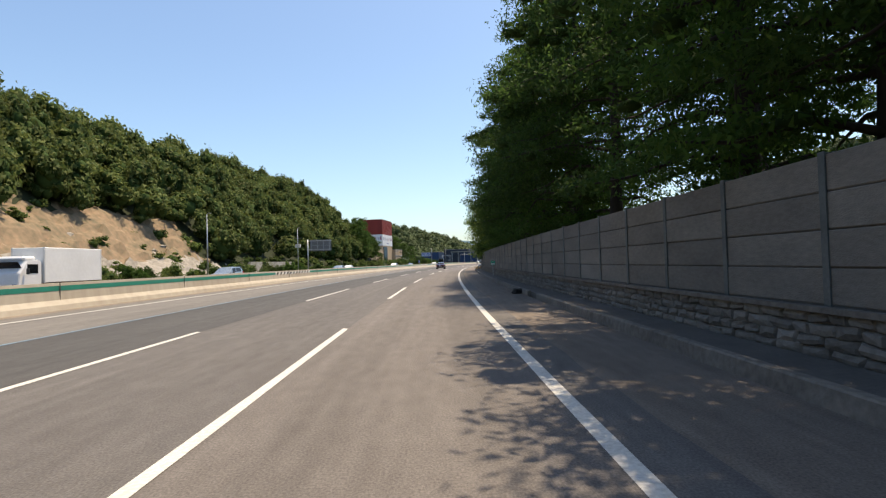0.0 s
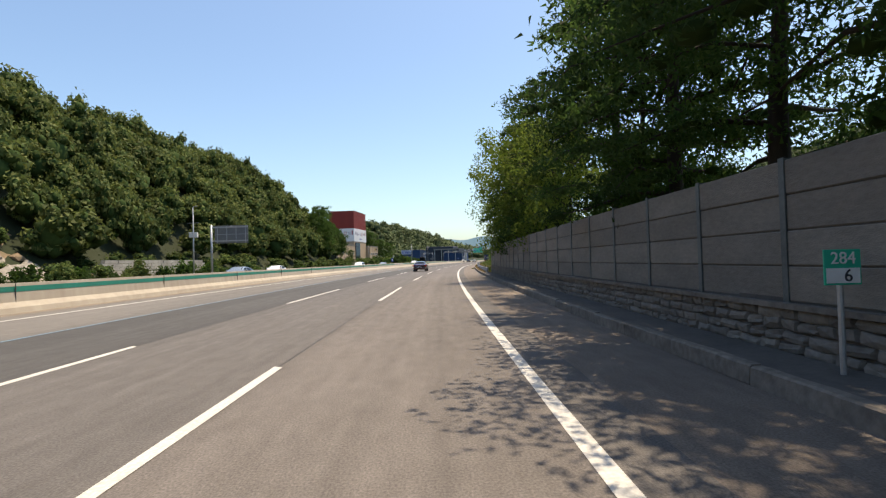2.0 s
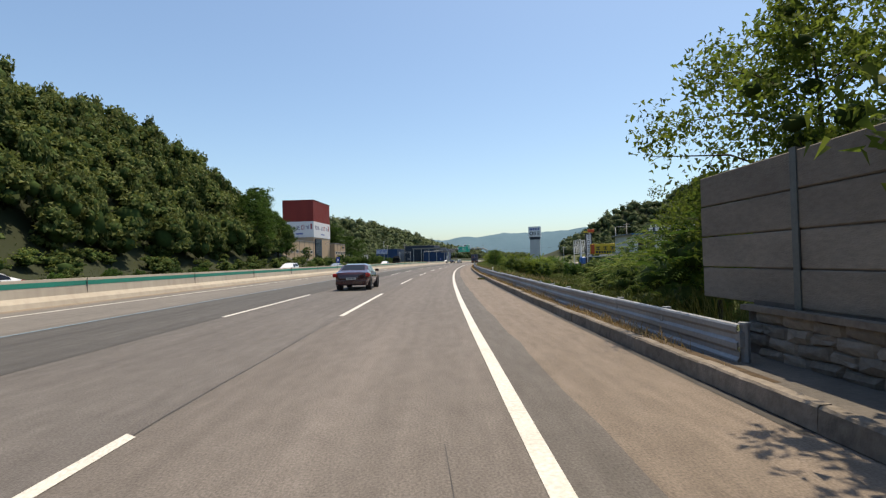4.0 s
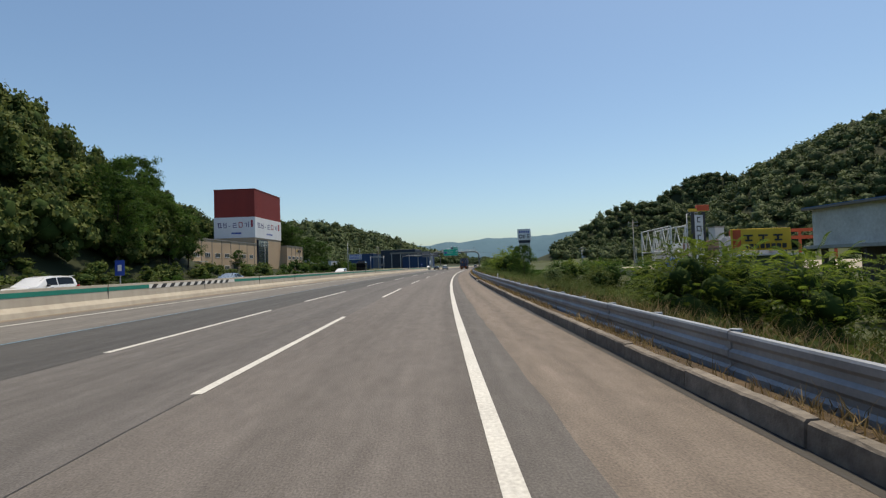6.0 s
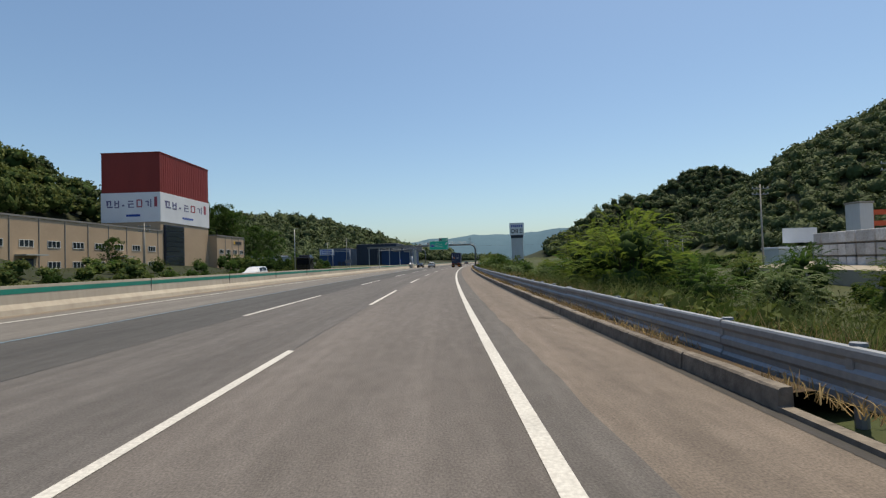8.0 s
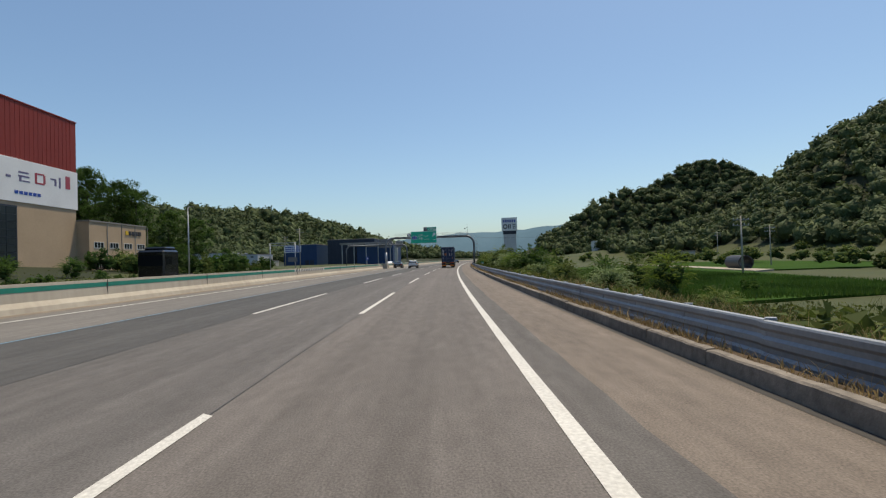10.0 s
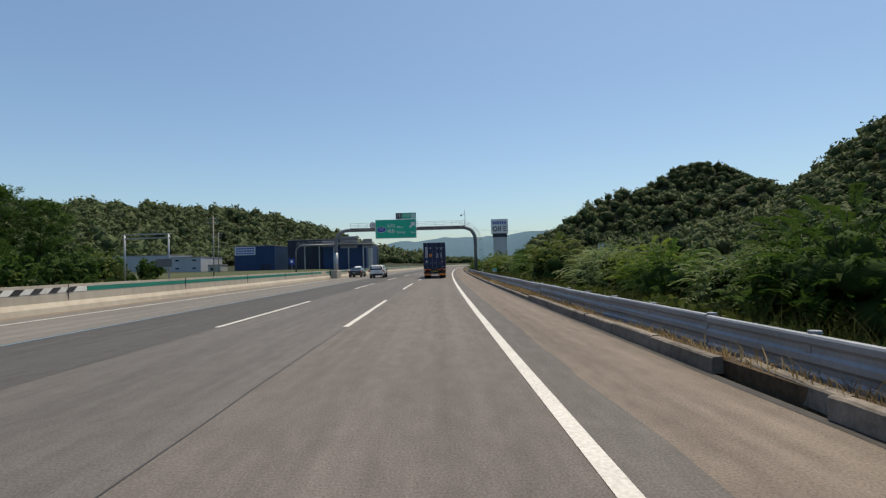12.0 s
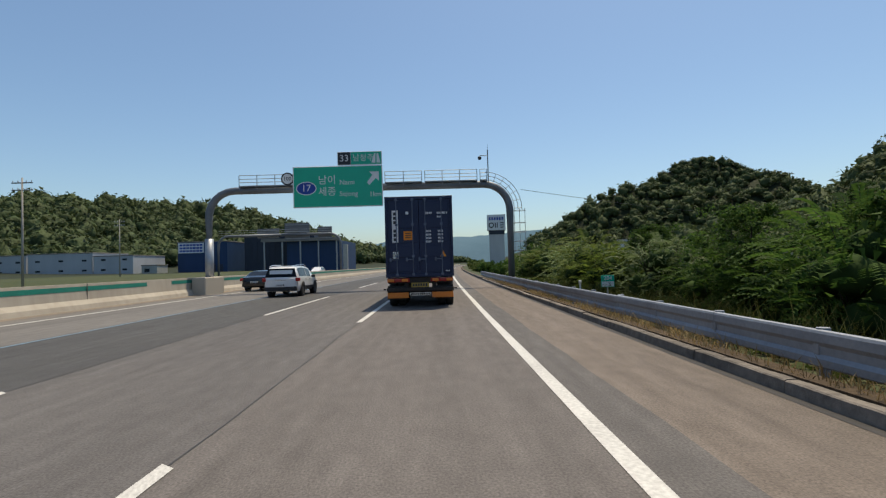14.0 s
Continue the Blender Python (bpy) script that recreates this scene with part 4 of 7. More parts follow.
def far_crown(seed):
    """A lumpy crown for woods some hundred metres off, with leaf sprays breaking its outline."""
    r = np.random.default_rng(seed)
    bv, bf = blob(seed, 1, .8)
    bv = bv * .80
    d = unit(r.normal(size=(52, 3)) + (0, 0, .3))
    lobe = 1 + .28 * np.sin(d[:, :1] * 4 + seed) * np.cos(d[:, 1:2] * 5 - seed)
    lv, lf = leaf_tris(d * lobe * r.uniform(.70, 1.0, (52, 1)), .36, .34, r, d * 1.4, 0.0, .5)
    fs = np.concatenate([bf, lf + len(bv)])
    return np.concatenate([bv, lv]), fs, np.ones(len(fs), np.int32)


def woods(name, spots, kinds, m_leaf, label):
    """spots: x, y, z of the foot, radius, height."""
    V, F, I, o = [], [], [], 0
    r = np.random.default_rng(len(spots))
    for x, y, z, rad, h in spots:
        vs, fs, idx = kinds[int(r.integers(len(kinds)))]
        a = r.uniform(0, 6.28)
        c, s = math.cos(a), math.sin(a)
        q = np.stack([vs[:, 0] * c - vs[:, 1] * s, vs[:, 0] * s + vs[:, 1] * c, vs[:, 2]], 1) * (rad, rad, h * .46) + (x, y, z + h * .42)
        V.append(q)
        F.append(fs + o)
        I.append(idx)
        o += len(vs)
    me = fast_mesh(name, np.concatenate(V), np.concatenate(F), M_crown_shade, m_leaf)
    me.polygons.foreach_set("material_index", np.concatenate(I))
    return tagged(new(name, me), label, "woods", kind="stuff")


def spots(s0, s1, l0, l1, step, rad, hgt, zmin, keep=None):
    out = []
    for s in np.arange(s0, s1, step):
        for lat in np.arange(l0, l1, step):
            ss, ll = s + rng.uniform(-.5, .5) * step, lat + rng.uniform(-.5, .5) * step
            z = float(land(ss, ll))
            if z < zmin or (keep and not keep(ss, ll, z)):
                continue
            x, y, _ = road(ss, ll)
            out.append((x, y, z, rng.uniform(*rad), rng.uniform(*hgt)))
    return out


near_kinds = [crown_kind(k, 792, .15, 1) for k in range(6)]
far_kinds = [far_crown(20 + k) for k in range(7)]
cut = lambda s, lat, z: not (s < 104 and lat > -56 and z < 8) and not (240 < s < 345 and lat > -84)
mid_kinds = [crown_kind(40 + k, 240, .20, 1, 12) for k in range(5)]
woods("thicket", [(*road(q, l, float(land(q, l)) - .3)[:3], 1.3 * z_, 2.4 * z_) for q, l, z_ in THICKET], [crown_kind(70 + k, 360, .17, 1, 12) for k in range(4)], M_leafs, "scattered green bushes at the foot of the slopes")
woods("hillside_woods", spots(44, 300, -84, -45, 4.3, (2.8, 4.5), (7.5, 12.5), 1.6, cut), near_kinds, M_leafh, "dense green broadleaf woods covering the steep hillside")
woods("slope_woods", spots(-70, 44, -104, -45, 5.6, (3.6, 5.4), (7.5, 12.5), 1.6, cut), far_kinds, M_leafh, "green woods on the steep hillside")
woods("hilltop_woods", spots(44, 300, -106, -84, 5.2, (2.9, 4.6), (6.5, 10.5), 1.6, cut), mid_kinds, M_leafh, "dense green woods on top of the hill")
woods("works_woods", spots(300, 420, -200, -85, 6.5, (3, 4.6), (7, 12), 1.2), mid_kinds, M_leaff, "green woods behind the factory")


def hill_spots(west):
    """One crown for about each cell of the sheet that stands as a hill."""
    out = []
    p = g_v.reshape(ni, nj, 3)
    du, dv = p[1:, :-1] - p[:-1, :-1], p[:-1, 1:] - p[:-1, :-1]
    nrm = np.cross(dv, du)
    nrm = nrm / np.maximum(np.linalg.norm(nrm, axis=-1, keepdims=True), 1e-9)
    nrm = nrm * np.sign(nrm[..., 2:3])
    to = np.array([30.0, 230.0, 0.0]) - p[:-1, :-1]
    off = np.linalg.norm(to[..., :2], axis=-1)
    faces_road = (nrm[..., 0] * to[..., 0] + nrm[..., 1] * to[..., 1]) / np.maximum(off, 1) > -.10
    area = np.linalg.norm(np.cross(dv, du), axis=-1)
    ok = (gz[:-1, :-1] > np.where(GL[:-1, :-1] > 60, 1.0, 3.5)) & ((GL[:-1, :-1] < -60) == west) & ((np.abs(GL[:-1, :-1]) > 55) | (GS[:-1, :-1] > 940)) & ((GS[:-1, :-1] > 420) | (GL[:-1, :-1] > 0))
    for i, j in zip(*np.nonzero(ok)):
        ahead = gy[i, j] > 100 + .72 * gx[i, j]
        rad = ((5.0 if west else 3.7) if off[i, j] < 520 else 6.4 if west else 5.4) if faces_road[i, j] and ahead else 8.0
        for _ in range(int(rng.poisson(area[i, j] / (rad * rad * 1.7)))):
            u, w = rng.random(2)
            c = p[i, j] * (1 - u) * (1 - w) + p[i + 1, j] * u * (1 - w) + p[i, j + 1] * (1 - u) * w + p[i + 1, j + 1] * u * w
            k = rng.uniform(.78, 1.25)
            tall = rng.uniform(.75, 1.45) if rad < 7 else .6
            out.append((c[0], c[1], c[2] - 1, rad * k, rad * 1.75 * k * tall))
    return out


for s, lat, top in ((343, -91, 27.5), (342, -84.5, 26.5), (341, -77.5, 23), (340, -71.5, 20.5), (346, -68, 16), (348, -63, 14)):
    ft = land(s, lat)
    ob = place(T_right, used, 1, s, lat, (top - float(ft)) / 14.5, (top - float(ft)) / 13.2)
    tagged(ob, "spreading green tree behind the factory", "tree", "trees beside the factory")
woods("far_woods_west", hill_spots(True), far_kinds, M_leaff, "distant wooded hills in summer green")
woods("far_woods_east", hill_spots(False), far_kinds, M_leaff, "wooded green mountains across the valley")

# ---- more materials for things ----
P_white = paint("white_car_paint", (.80, .81, .82), .25, coat=.8)
P_black = paint("black_car_paint", (.006, .0065, .008), .25, coat=.4)
P_dred = paint("dark_red_car_paint", (.055, .012, .014), .22, coat=.8)
P_silver = paint("silver_blue_car_paint", (.30, .36, .42), .3, metal=.5, coat=.6)
P_plast = paint("black_plastic", (.025, .025, .027), .65)
P_tyre = mat("tyre_rubber", (.018, .018, .019), (.03, .029, .028), rough=.85, s1=3, s2=20, bump=.3)
P_alloy = paint("wheel_alloy", (.55, .56, .58), .3, metal=.9)
P_redlamp = paint("red_lamp_glass", (.35, .012, .014), .15, coat=.6)
P_amber = paint("orange_reflector", (.75, .20, .015), .35, coat=.3)
P_chrome = paint("chrome", (.7, .7, .72), .12, metal=1.0)
P_glass = paint("tinted_car_glass", (.008, .010, .013), .08)
P_glass.node_tree.nodes["Principled BSDF"].inputs["Specular IOR Level"].default_value = .2
P_plate = paint("plate_white", (.7, .7, .68), .5)
P_ink = paint("dark_ink", (.03, .032, .04), .6)
P_box = mat("truck_box_white", (.78, .79, .79), (.68, .69, .69), rough=.5, s1=.6, s2=5, bump=.05)
P_navy = mat("container_navy", (.010, .020, .060), (.016, .027, .070), rough=.5, s1=.8, s2=9, fine=.5, bump=.12, bscale=14, spec=.4)
P_rod = mat("lock_rod_steel", (.16, .19, .26), (.10, .12, .17), rough=.5, metal=.5, s1=3, s2=20)
P_sticker = paint("sticker_white", (.72, .73, .74), .5)
P_sorange = paint("placard_orange", (.80, .24, .01), .5)
P_syellow = paint("triangle_orange", (.85, .30, .02), .5)
M_card = mat("tan_cardboard", (.42, .30, .19), (.33, .23, .14), rough=.9, s1=4, s2=20)
P_ochre = paint("worn_yellow_plate", (.42, .28, .05), .6)
P_chassis = mat("chassis_steel", (.06, .05, .045), (.035, .03, .028), rough=.7, metal=.3, s1=1.5, s2=12)
P_sgreen = paint("sign_green", (.006, .48, .30), .38, vary=.9)
P_swhite = paint("sign_white", (.82, .83, .82), .4)
P_sblue = paint("sign_blue", (.012, .06, .36), .4)
P_sback = mat("sign_back_grey", (.20, .215, .225), (.15, .16, .168), rough=.55, metal=.4, s1=1, s2=10)
P_conpole = mat("concrete_pole", (.38, .37, .34), (.29, .28, .26), rough=.85, s1=1, s2=9)
P_wood = mat("old_pole", (.16, .14, .12), (.10, .09, .08), rough=.9, s1=2, s2=12)
W_beige = mat("factory_beige_wall", (.46, .345, .235), (.40, .30, .205), rough=.8, s1=.25, s2=3, bump=.2, bscale=8)
W_red = mat("red_cladding", (.245, .034, .026), (.205, .029, .023), rough=.6, s1=.3, s2=5, bump=.1, stretch=(1, 1, .15))
W_banner = mat("white_banner", (.74, .76, .79), (.66, .68, .71), rough=.65, s1=.3, s2=4, bump=.1)
W_dark = mat("dark_blue_cladding", (.035, .045, .07), (.025, .033, .05), rough=.55, s1=.3, s2=4, stretch=(1, 1, .2))
W_blue = mat("blue_cladding", (.022, .055, .14), (.018, .045, .11), rough=.55, s1=.3, s2=4, stretch=(1, 1, .2))
W_shed = mat("pale_shed_cladding", (.50, .52, .54), (.42, .44, .46), rough=.6, s1=.3, s2=4, stretch=(1, 1, .2))
W_glass = paint("window_glass", (.03, .04, .05), .08, coat=.6)
W_frame = paint("window_frame_white", (.68, .68, .66), .5)
W_roof = mat("roof_sheet", (.25, .24, .22), (.18, .17, .16), rough=.7, s1=.4, s2=6)
W_white = mat("stained_white_wall", (.74, .74, .70), (.52, .51, .46), rough=.85, s1=.6, s2=5, fine=.5)
W_brown = mat("brown_boards", (.050, .036, .028), (.030, .023, .019), rough=.8, s1=2, s2=14)
W_cream = mat("old_cream_wall", (.46, .47, .44), (.33, .33, .30), rough=.85, s1=.5, s2=5, fine=.5)
W_broof = mat("blue_roof_edge", (.03, .16, .42), (.03, .12, .32), rough=.5)
W_block = mat("white_block_wall", (.42, .40, .36), (.27, .255, .225), rough=.85, s1=.4, s2=4, island=.1)
W_wrap = mat("shrink_wrapped_goods", (.60, .60, .61), (.36, .345, .34), rough=.45, s1=.9, s2=6, fine=.5, objr=.25)
W_brick = mat("stacked_red_goods", (.26, .15, .12), (.19, .115, .095), rough=.7, s1=.9, s2=6, fine=.5, objr=.2)
W_tarp = paint("blue_tarpaulin", (.03, .14, .42), .5)
W_yellow = paint("yellow_sign", (.75, .50, .03), .5)
W_orange = paint("orange_red_sign", (.55, .08, .02), .5)


# ---- vehicles ----
def wheel(parent, x, y, r, w, side, spokes=5):
    """Wheel with its axle along x; side +1 faces right."""
    t = child("wheel", None, parent, pose(x, y, r))
    bm = bmesh.new()
    prof = [(.62, -.5), (.93, -.5), (1.0, -.36), (1.0, .36), (.93, .5), (.62, .5)]
    n = 24
    rings = [[bm.verts.new((b * w, math.cos(6.2832 * k / n) * a * r, math.sin(6.2832 * k / n) * a * r)) for a, b in prof] for k in range(n)]
    for k in range(n):
        for j in range(len(prof)):
            bm.faces.new((rings[k][j], rings[k][(j + 1) % 6], rings[(k + 1) % n][(j + 1) % 6], rings[(k + 1) % n][j]))
    part("tyre", bm, P_tyre, t, smooth=True)
    bm = bmesh.new()
    bm_tube(bm, (side * w * .30, 0, 0), (side * w * .36, 0, 0), r * .16, n=12)
    for k in range(spokes):
        a = 6.2832 * k / spokes
        m = Matrix.Translation((side * w * .32, 0, 0)) @ Matrix.Rotation(a, 4, "X")
        bm_box(bm, -.02, .02, -r * .09, r * .09, r * .1, r * .62, .006, m)
    n = 20
    for k in range(n):
        a0, a1 = 6.2832 * k / n, 6.2832 * (k + 1) / n
        q = [bm.verts.new((side * w * o, math.cos(a) * r * f, math.sin(a) * r * f)) for o, f, a in ((.30, .58, a0), (.30, .58, a1), (.46, .66, a1), (.46, .66, a0))]
        bm.faces.new(q)
    bm_tube(bm, (0, 0, 0), (side * w * .1, 0, 0), r * .6, n=16)
    part("rim", bm, P_alloy, t)
    return t


def car(name, m, label, body_paint, kind="suv", group="", roofrail=False):
    """A car facing +y, standing on z = 0, its tail at y = 0."""
    if kind == "suv":
        Ln, Wd, H, wb0, wb1, wr = 4.69, 1.88, 1.69, 1.02, 3.72, .36
        st = [(0, .42, .95, .98, .74), (.06, .34, 1.0, 1.05, .84), (.16, .30, 1.04, 1.45, .90), (.55, .30, 1.06, 1.66, .94), (1.2, .30, 1.05, 1.69, .94), (2.1, .30, 1.03, 1.68, .94),
              (2.75, .30, 1.02, 1.60, .94), (3.25, .30, 1.01, 1.27, .94), (3.6, .30, .99, 1.03, .93), (4.2, .32, .92, .95, .89), (4.55, .38, .80, .83, .80), (4.69, .46, .66, .68, .66)]
        g0, g1 = (.45, 3.15), (.17, .5)
    else:
        Ln, Wd, H, wb0, wb1, wr = 4.9, 1.87, 1.46, 1.05, 3.9, .34
        st = [(0, .40, .86, .89, .72), (.08, .32, .96, .99, .84), (.3, .27, .98, 1.02, .90), (.75, .26, .97, 1.14, .93), (1.35, .26, .95, 1.40, .93), (2.0, .26, .93, 1.46, .93),
              (2.6, .26, .92, 1.42, .93), (3.2, .26, .91, 1.13, .93), (3.55, .26, .88, .93, .92), (4.3, .28, .80, .84, .88), (4.75, .34, .68, .71, .78), (4.9, .44, .56, .58, .64)]
        g0, g1 = (.95, 3.1), (.62, 1.25)
    root = empty(name, m, label, "car", group)
    ys = np.array([s[0] for s in st])
    cols = [np.array([s[k] for s in st]) for k in range(1, 5)]

    def ring(y):
        zb, belt, roof, hw = [float(np.interp(y, ys, c)) for c in cols]
        tum = (.78 if kind == "suv" else .72) + .20 * (1 - min(1, (roof - belt) / .62))
        return [(-hw * .90, zb), (-hw * .985, zb + .18), (-hw, zb + (belt - zb) * .55), (-hw * .97, belt), (-hw * tum, roof - .06 * min(1, (roof - belt) / .3)), (-hw * tum * .72, roof),
                (hw * tum * .72, roof), (hw * tum, roof - .06 * min(1, (roof - belt) / .3)), (hw * .97, belt), (hw, zb + (belt - zb) * .55), (hw * .985, zb + .18), (hw * .90, zb)]

    yy = np.unique(np.concatenate([ys, np.linspace(0, Ln, 34)]))
    R_ = [ring(y) for y in yy]
    nn = 12
    vs = [(x, y, z) for y, rg in zip(yy, R_) for x, z in rg]
    fs = [(i * nn + j, i * nn + (j + 1) % nn, (i + 1) * nn + (j + 1) % nn, (i + 1) * nn + j) for i in range(len(yy) - 1) for j in range(nn)]
    fs += [tuple(range(nn))[::-1], tuple((len(yy) - 1) * nn + j for j in range(nn))]
    body_me = mesh_of("body", vs, fs, body_paint, smooth=True)
    body_me.set_sharp_from_angle(angle=radians(34))
    child("body", body_me, root)

    def patch(nm, y0, y1, j0, j1, f0, f1, material, off=.006, label=""):
        """A panel lying on the body between stations y0..y1 and between two points of the ring."""
        q = []
        for y in np.linspace(y0, y1, 9):
            rg = ring(y)
            a_, b_ = np.array(rg[j0]), np.array(rg[j1])
            nrm = np.array([(b_ - a_)[1], -(b_ - a_)[0]])
            nrm = nrm / (np.linalg.norm(nrm) + 1e-9)
            c_ = (a_ + b_) / 2 - np.array([0, .7])
            if nrm @ c_ < 0:
                nrm = -nrm
            for f in (f0, f1):
                p = a_ + (b_ - a_) * f + nrm * off
                q.append((p[0], y, p[1]))
        return child(nm, mesh_of(nm, q, [(2 * i, 2 * i + 1, 2 * i + 3, 2 * i + 2) for i in range(8)], material, smooth=True), root, None, label)

    for a_, b_ in ((3, 4), (8, 7)):
        mid = (g0[0] + g0[1]) / 2 + .1
        patch("side_window", g0[0], mid - .04, a_, b_, .08, .9, P_glass)
        patch("side_window", mid + .04, g0[1] - .35, a_, b_, .08, .9, P_glass)
        patch("sill", .95 if kind == "suv" else 1.3, 3.55, 1 if a_ == 3 else 10, 0 if a_ == 3 else 11, -.35, 1.0, P_plast if kind == "suv" else body_paint)
        s_ = -1 if a_ == 3 else 1
        for yh in (mid - .32, mid + .55):
            bm = bmesh.new()
            bm_box(bm, -.02, .02, -.1, .1, -.018, .018, .008, pose(s_ * (Wd * .5 + .005), yh, .92))
            part("door_handle", bm, P_chrome, root)
        bm = bmesh.new()
        bm_box(bm, -.11, .11, -.06, .07, -.07, .08, .03, pose(s_ * (Wd * .5 + .1), g0[1] - .25, 1.06))
        part("door_mirror", bm, P_plast if kind == "suv" else body_paint, root)
        for y_ in (wb0, wb1):
            bm = bmesh.new()
            n = 16
            o_, i_ = [], []
            for k in range(n + 1):
                t_ = math.pi * k / n
                o_.append(bm.verts.new((s_ * (Wd * .5 + .012), y_ + math.cos(t_) * (wr + .10), wr + math.sin(t_) * (wr + .09))))
                i_.append(bm.verts.new((s_ * (Wd * .5 + .004), y_ + math.cos(t_) * (wr + .02), wr + math.sin(t_) * (wr + .02))))
            for k in range(n):
                bm.faces.new((o_[k], o_[k + 1], i_[k + 1], i_[k]))
            part("wheel_arch", bm, P_plast, root)
            bm = bmesh.new()
            bm_tube(bm, (s_ * (Wd * .5 + .003), y_, wr), (s_ * (Wd * .5 - .25), y_, wr), wr + .03, n=20)
            part("wheel_well", bm, P_plast, root)
            wheel(root, s_ * (Wd * .5 - .095), y_, wr, .24, s_)
        bm = bmesh.new()
        bm_box(bm, -.27, .27, -.03, .16, -.09, .10, .03, pose(s_ * (Wd * .5 - .20), .09, .93 if kind == "suv" else .84, 0, 0, -s_ * 14))
        part("tail_lamp", bm, P_redlamp, root, "red tail lamp")
        bm = bmesh.new()
        bm_box(bm, -.24, .24, -.16, .05, -.06, .06, .03, pose(s_ * (Wd * .5 - .33), Ln - .16, .74 if kind == "suv" else .64, 0, 0, s_ * 22))
        part("head_lamp", bm, P_chrome, root)
        if roofrail:
            bm = bmesh.new()
            path_tube(bm, [(s_ * Wd * .36, .5, 1.66), (s_ * Wd * .36, .62, 1.73), (s_ * Wd * .36, 2.3, 1.735), (s_ * Wd * .36, 2.5, 1.66)], .018, 6)
            part("roof_rail", bm, P_chrome, root)

    def cross(nm, y0, z0, y1, z1, w0, w1, material):
        dy, dz = y1 - y0, z1 - z0
        l_ = math.hypot(dy, dz)
        ny, nz = -dz / l_ * .008, dy / l_ * .008
        if nz < 0:
            ny, nz = -ny, -nz
        q = [(-w0, y0 + ny, z0 + nz), (w0, y0 + ny, z0 + nz), (w1, y1 + ny, z1 + nz), (-w1, y1 + ny, z1 + nz)]
        return child(nm, mesh_of(nm, q + [(x, y - ny * 1.5, z - nz * 1.5) for x, y, z in q], [(0, 1, 2, 3), (0, 4, 5, 1), (1, 5, 6, 2), (2, 6, 7, 3), (3, 7, 4, 0)], material), root)

    if kind == "suv":
        cross("rear_window", .068, 1.07, .20, 1.54, .86, .71, P_glass)
        cross("windscreen", 3.24, 1.25, 2.76, 1.57, .68, .62, P_glass)
        for dims in ((-.86, .86, -.02, .2, .34, .56),):
            box_part("rear_bumper", dims, P_plast, root, "black plastic rear bumper", .03)
        box_part("tailgate_trim", (-.3, .3, -.012, .02, .90, .93), P_chrome, root, "", .004)
        box_part("spoiler", (-.62, .62, .06, .32, 1.62, 1.66), body_paint, root, "", .012)
    else:
        cross("rear_window", .62, 1.10, 1.28, 1.37, .66, .56, P_glass)
        cross("windscreen", 3.18, 1.12, 2.62, 1.40, .66, .58, P_glass)
        box_part("rear_bumper", (-.84, .84, -.02, .2, .34, .58), body_paint, root, "", .03)
        box_part("light_bar", (-.55, .55, .005, .05, .82, .86), P_redlamp, root, "thin red light bar", .004)
    box_part("front_bumper", (-.8, .8, Ln - .12, Ln + .02, .32, .52), P_plast, root, "", .03)
    pl = box_part("number_plate", (-.26, .26, -.03, -.012, .60, .71), P_plate, root, "white number plate", .003)
    for k in range(5):
        box_part("plate_bar", (-.20 + .085 * k, -.145 + .085 * k, -.035, -.029, .625, .685), P_ink, pl)
    return root


def light_truck(m):
    root = empty("box_truck", m, "white light lorry with a plain white cargo box", "lorry", "traffic on the opposite carriageway")
    box_part("cargo_box", (-1.05, 1.05, 0, 5.2, .95, 3.15), P_box, root, "plain white cargo box", .03)
    for x in (-1.0, 1.0):
        for y in (.03, 5.17):
            box_part("box_corner", (x - .06, x + .06, y - .05, y + .05, .93, 3.17), W_frame, root, "", .01)
    box_part("chassis_rail", (-.45, .45, .2, 6.2, .62, .95), P_chassis, root)
    bm = bmesh.new()
    sec_ = [(5.3, .5), (5.3, 2.25), (5.5, 2.38), (6.35, 2.32), (6.95, 1.55), (7.05, .95), (7.0, .45)]
    a_ = [bm.verts.new((-.95, y, z)) for y, z in sec_]
    b_ = [bm.verts.new((.95, y, z)) for y, z in sec_]
    for k in range(len(sec_)):
        bm.faces.new((a_[k], b_[k], b_[(k + 1) % 7], a_[(k + 1) % 7]))
    bm.faces.new(a_)
    bm.faces.new(b_[::-1])
    bmesh.ops.bevel(bm, geom=bm.edges[:], offset=.04, segments=2, affect="EDGES")
    part("cab", bm, P_white, root, "white tilt cab")
    bm = bmesh.new()
    bm_box(bm, -.85, .85, 0, .03, -.42, .42, .01, pose(0, 6.70, 1.93, -38.5, 0, 0))
    part("windscreen", bm, P_glass, root)
    bm = bmesh.new()
    bm_box(bm, -.8, .8, 5.5, 6.5, 2.3, 2.6, .12)
    part("wind_deflector", bm, P_white, root)
    for s_ in (-1, 1):
        box_part("side_window", (s_ * .955 - .012, s_ * .955 + .012, 5.6, 6.4, 1.55, 2.1), P_glass, root)
        box_part("door_mirror", (s_ * 1.12 - .08, s_ * 1.12 + .08, 6.5, 6.6, 1.5, 1.85), P_plast, root, "", .02)
        box_part("head_lamp", (s_ * .72 - .16, s_ * .72 + .16, 6.98, 7.07, .75, .93), P_chrome, root, "", .02)
        for y in (1.2, 5.95):
            wheel(root, s_ * .82, y, .37, .26, s_)
    box_part("bumper", (-.95, .95, 6.95, 7.12, .38, .66), P_plast, root, "", .03)
    return root


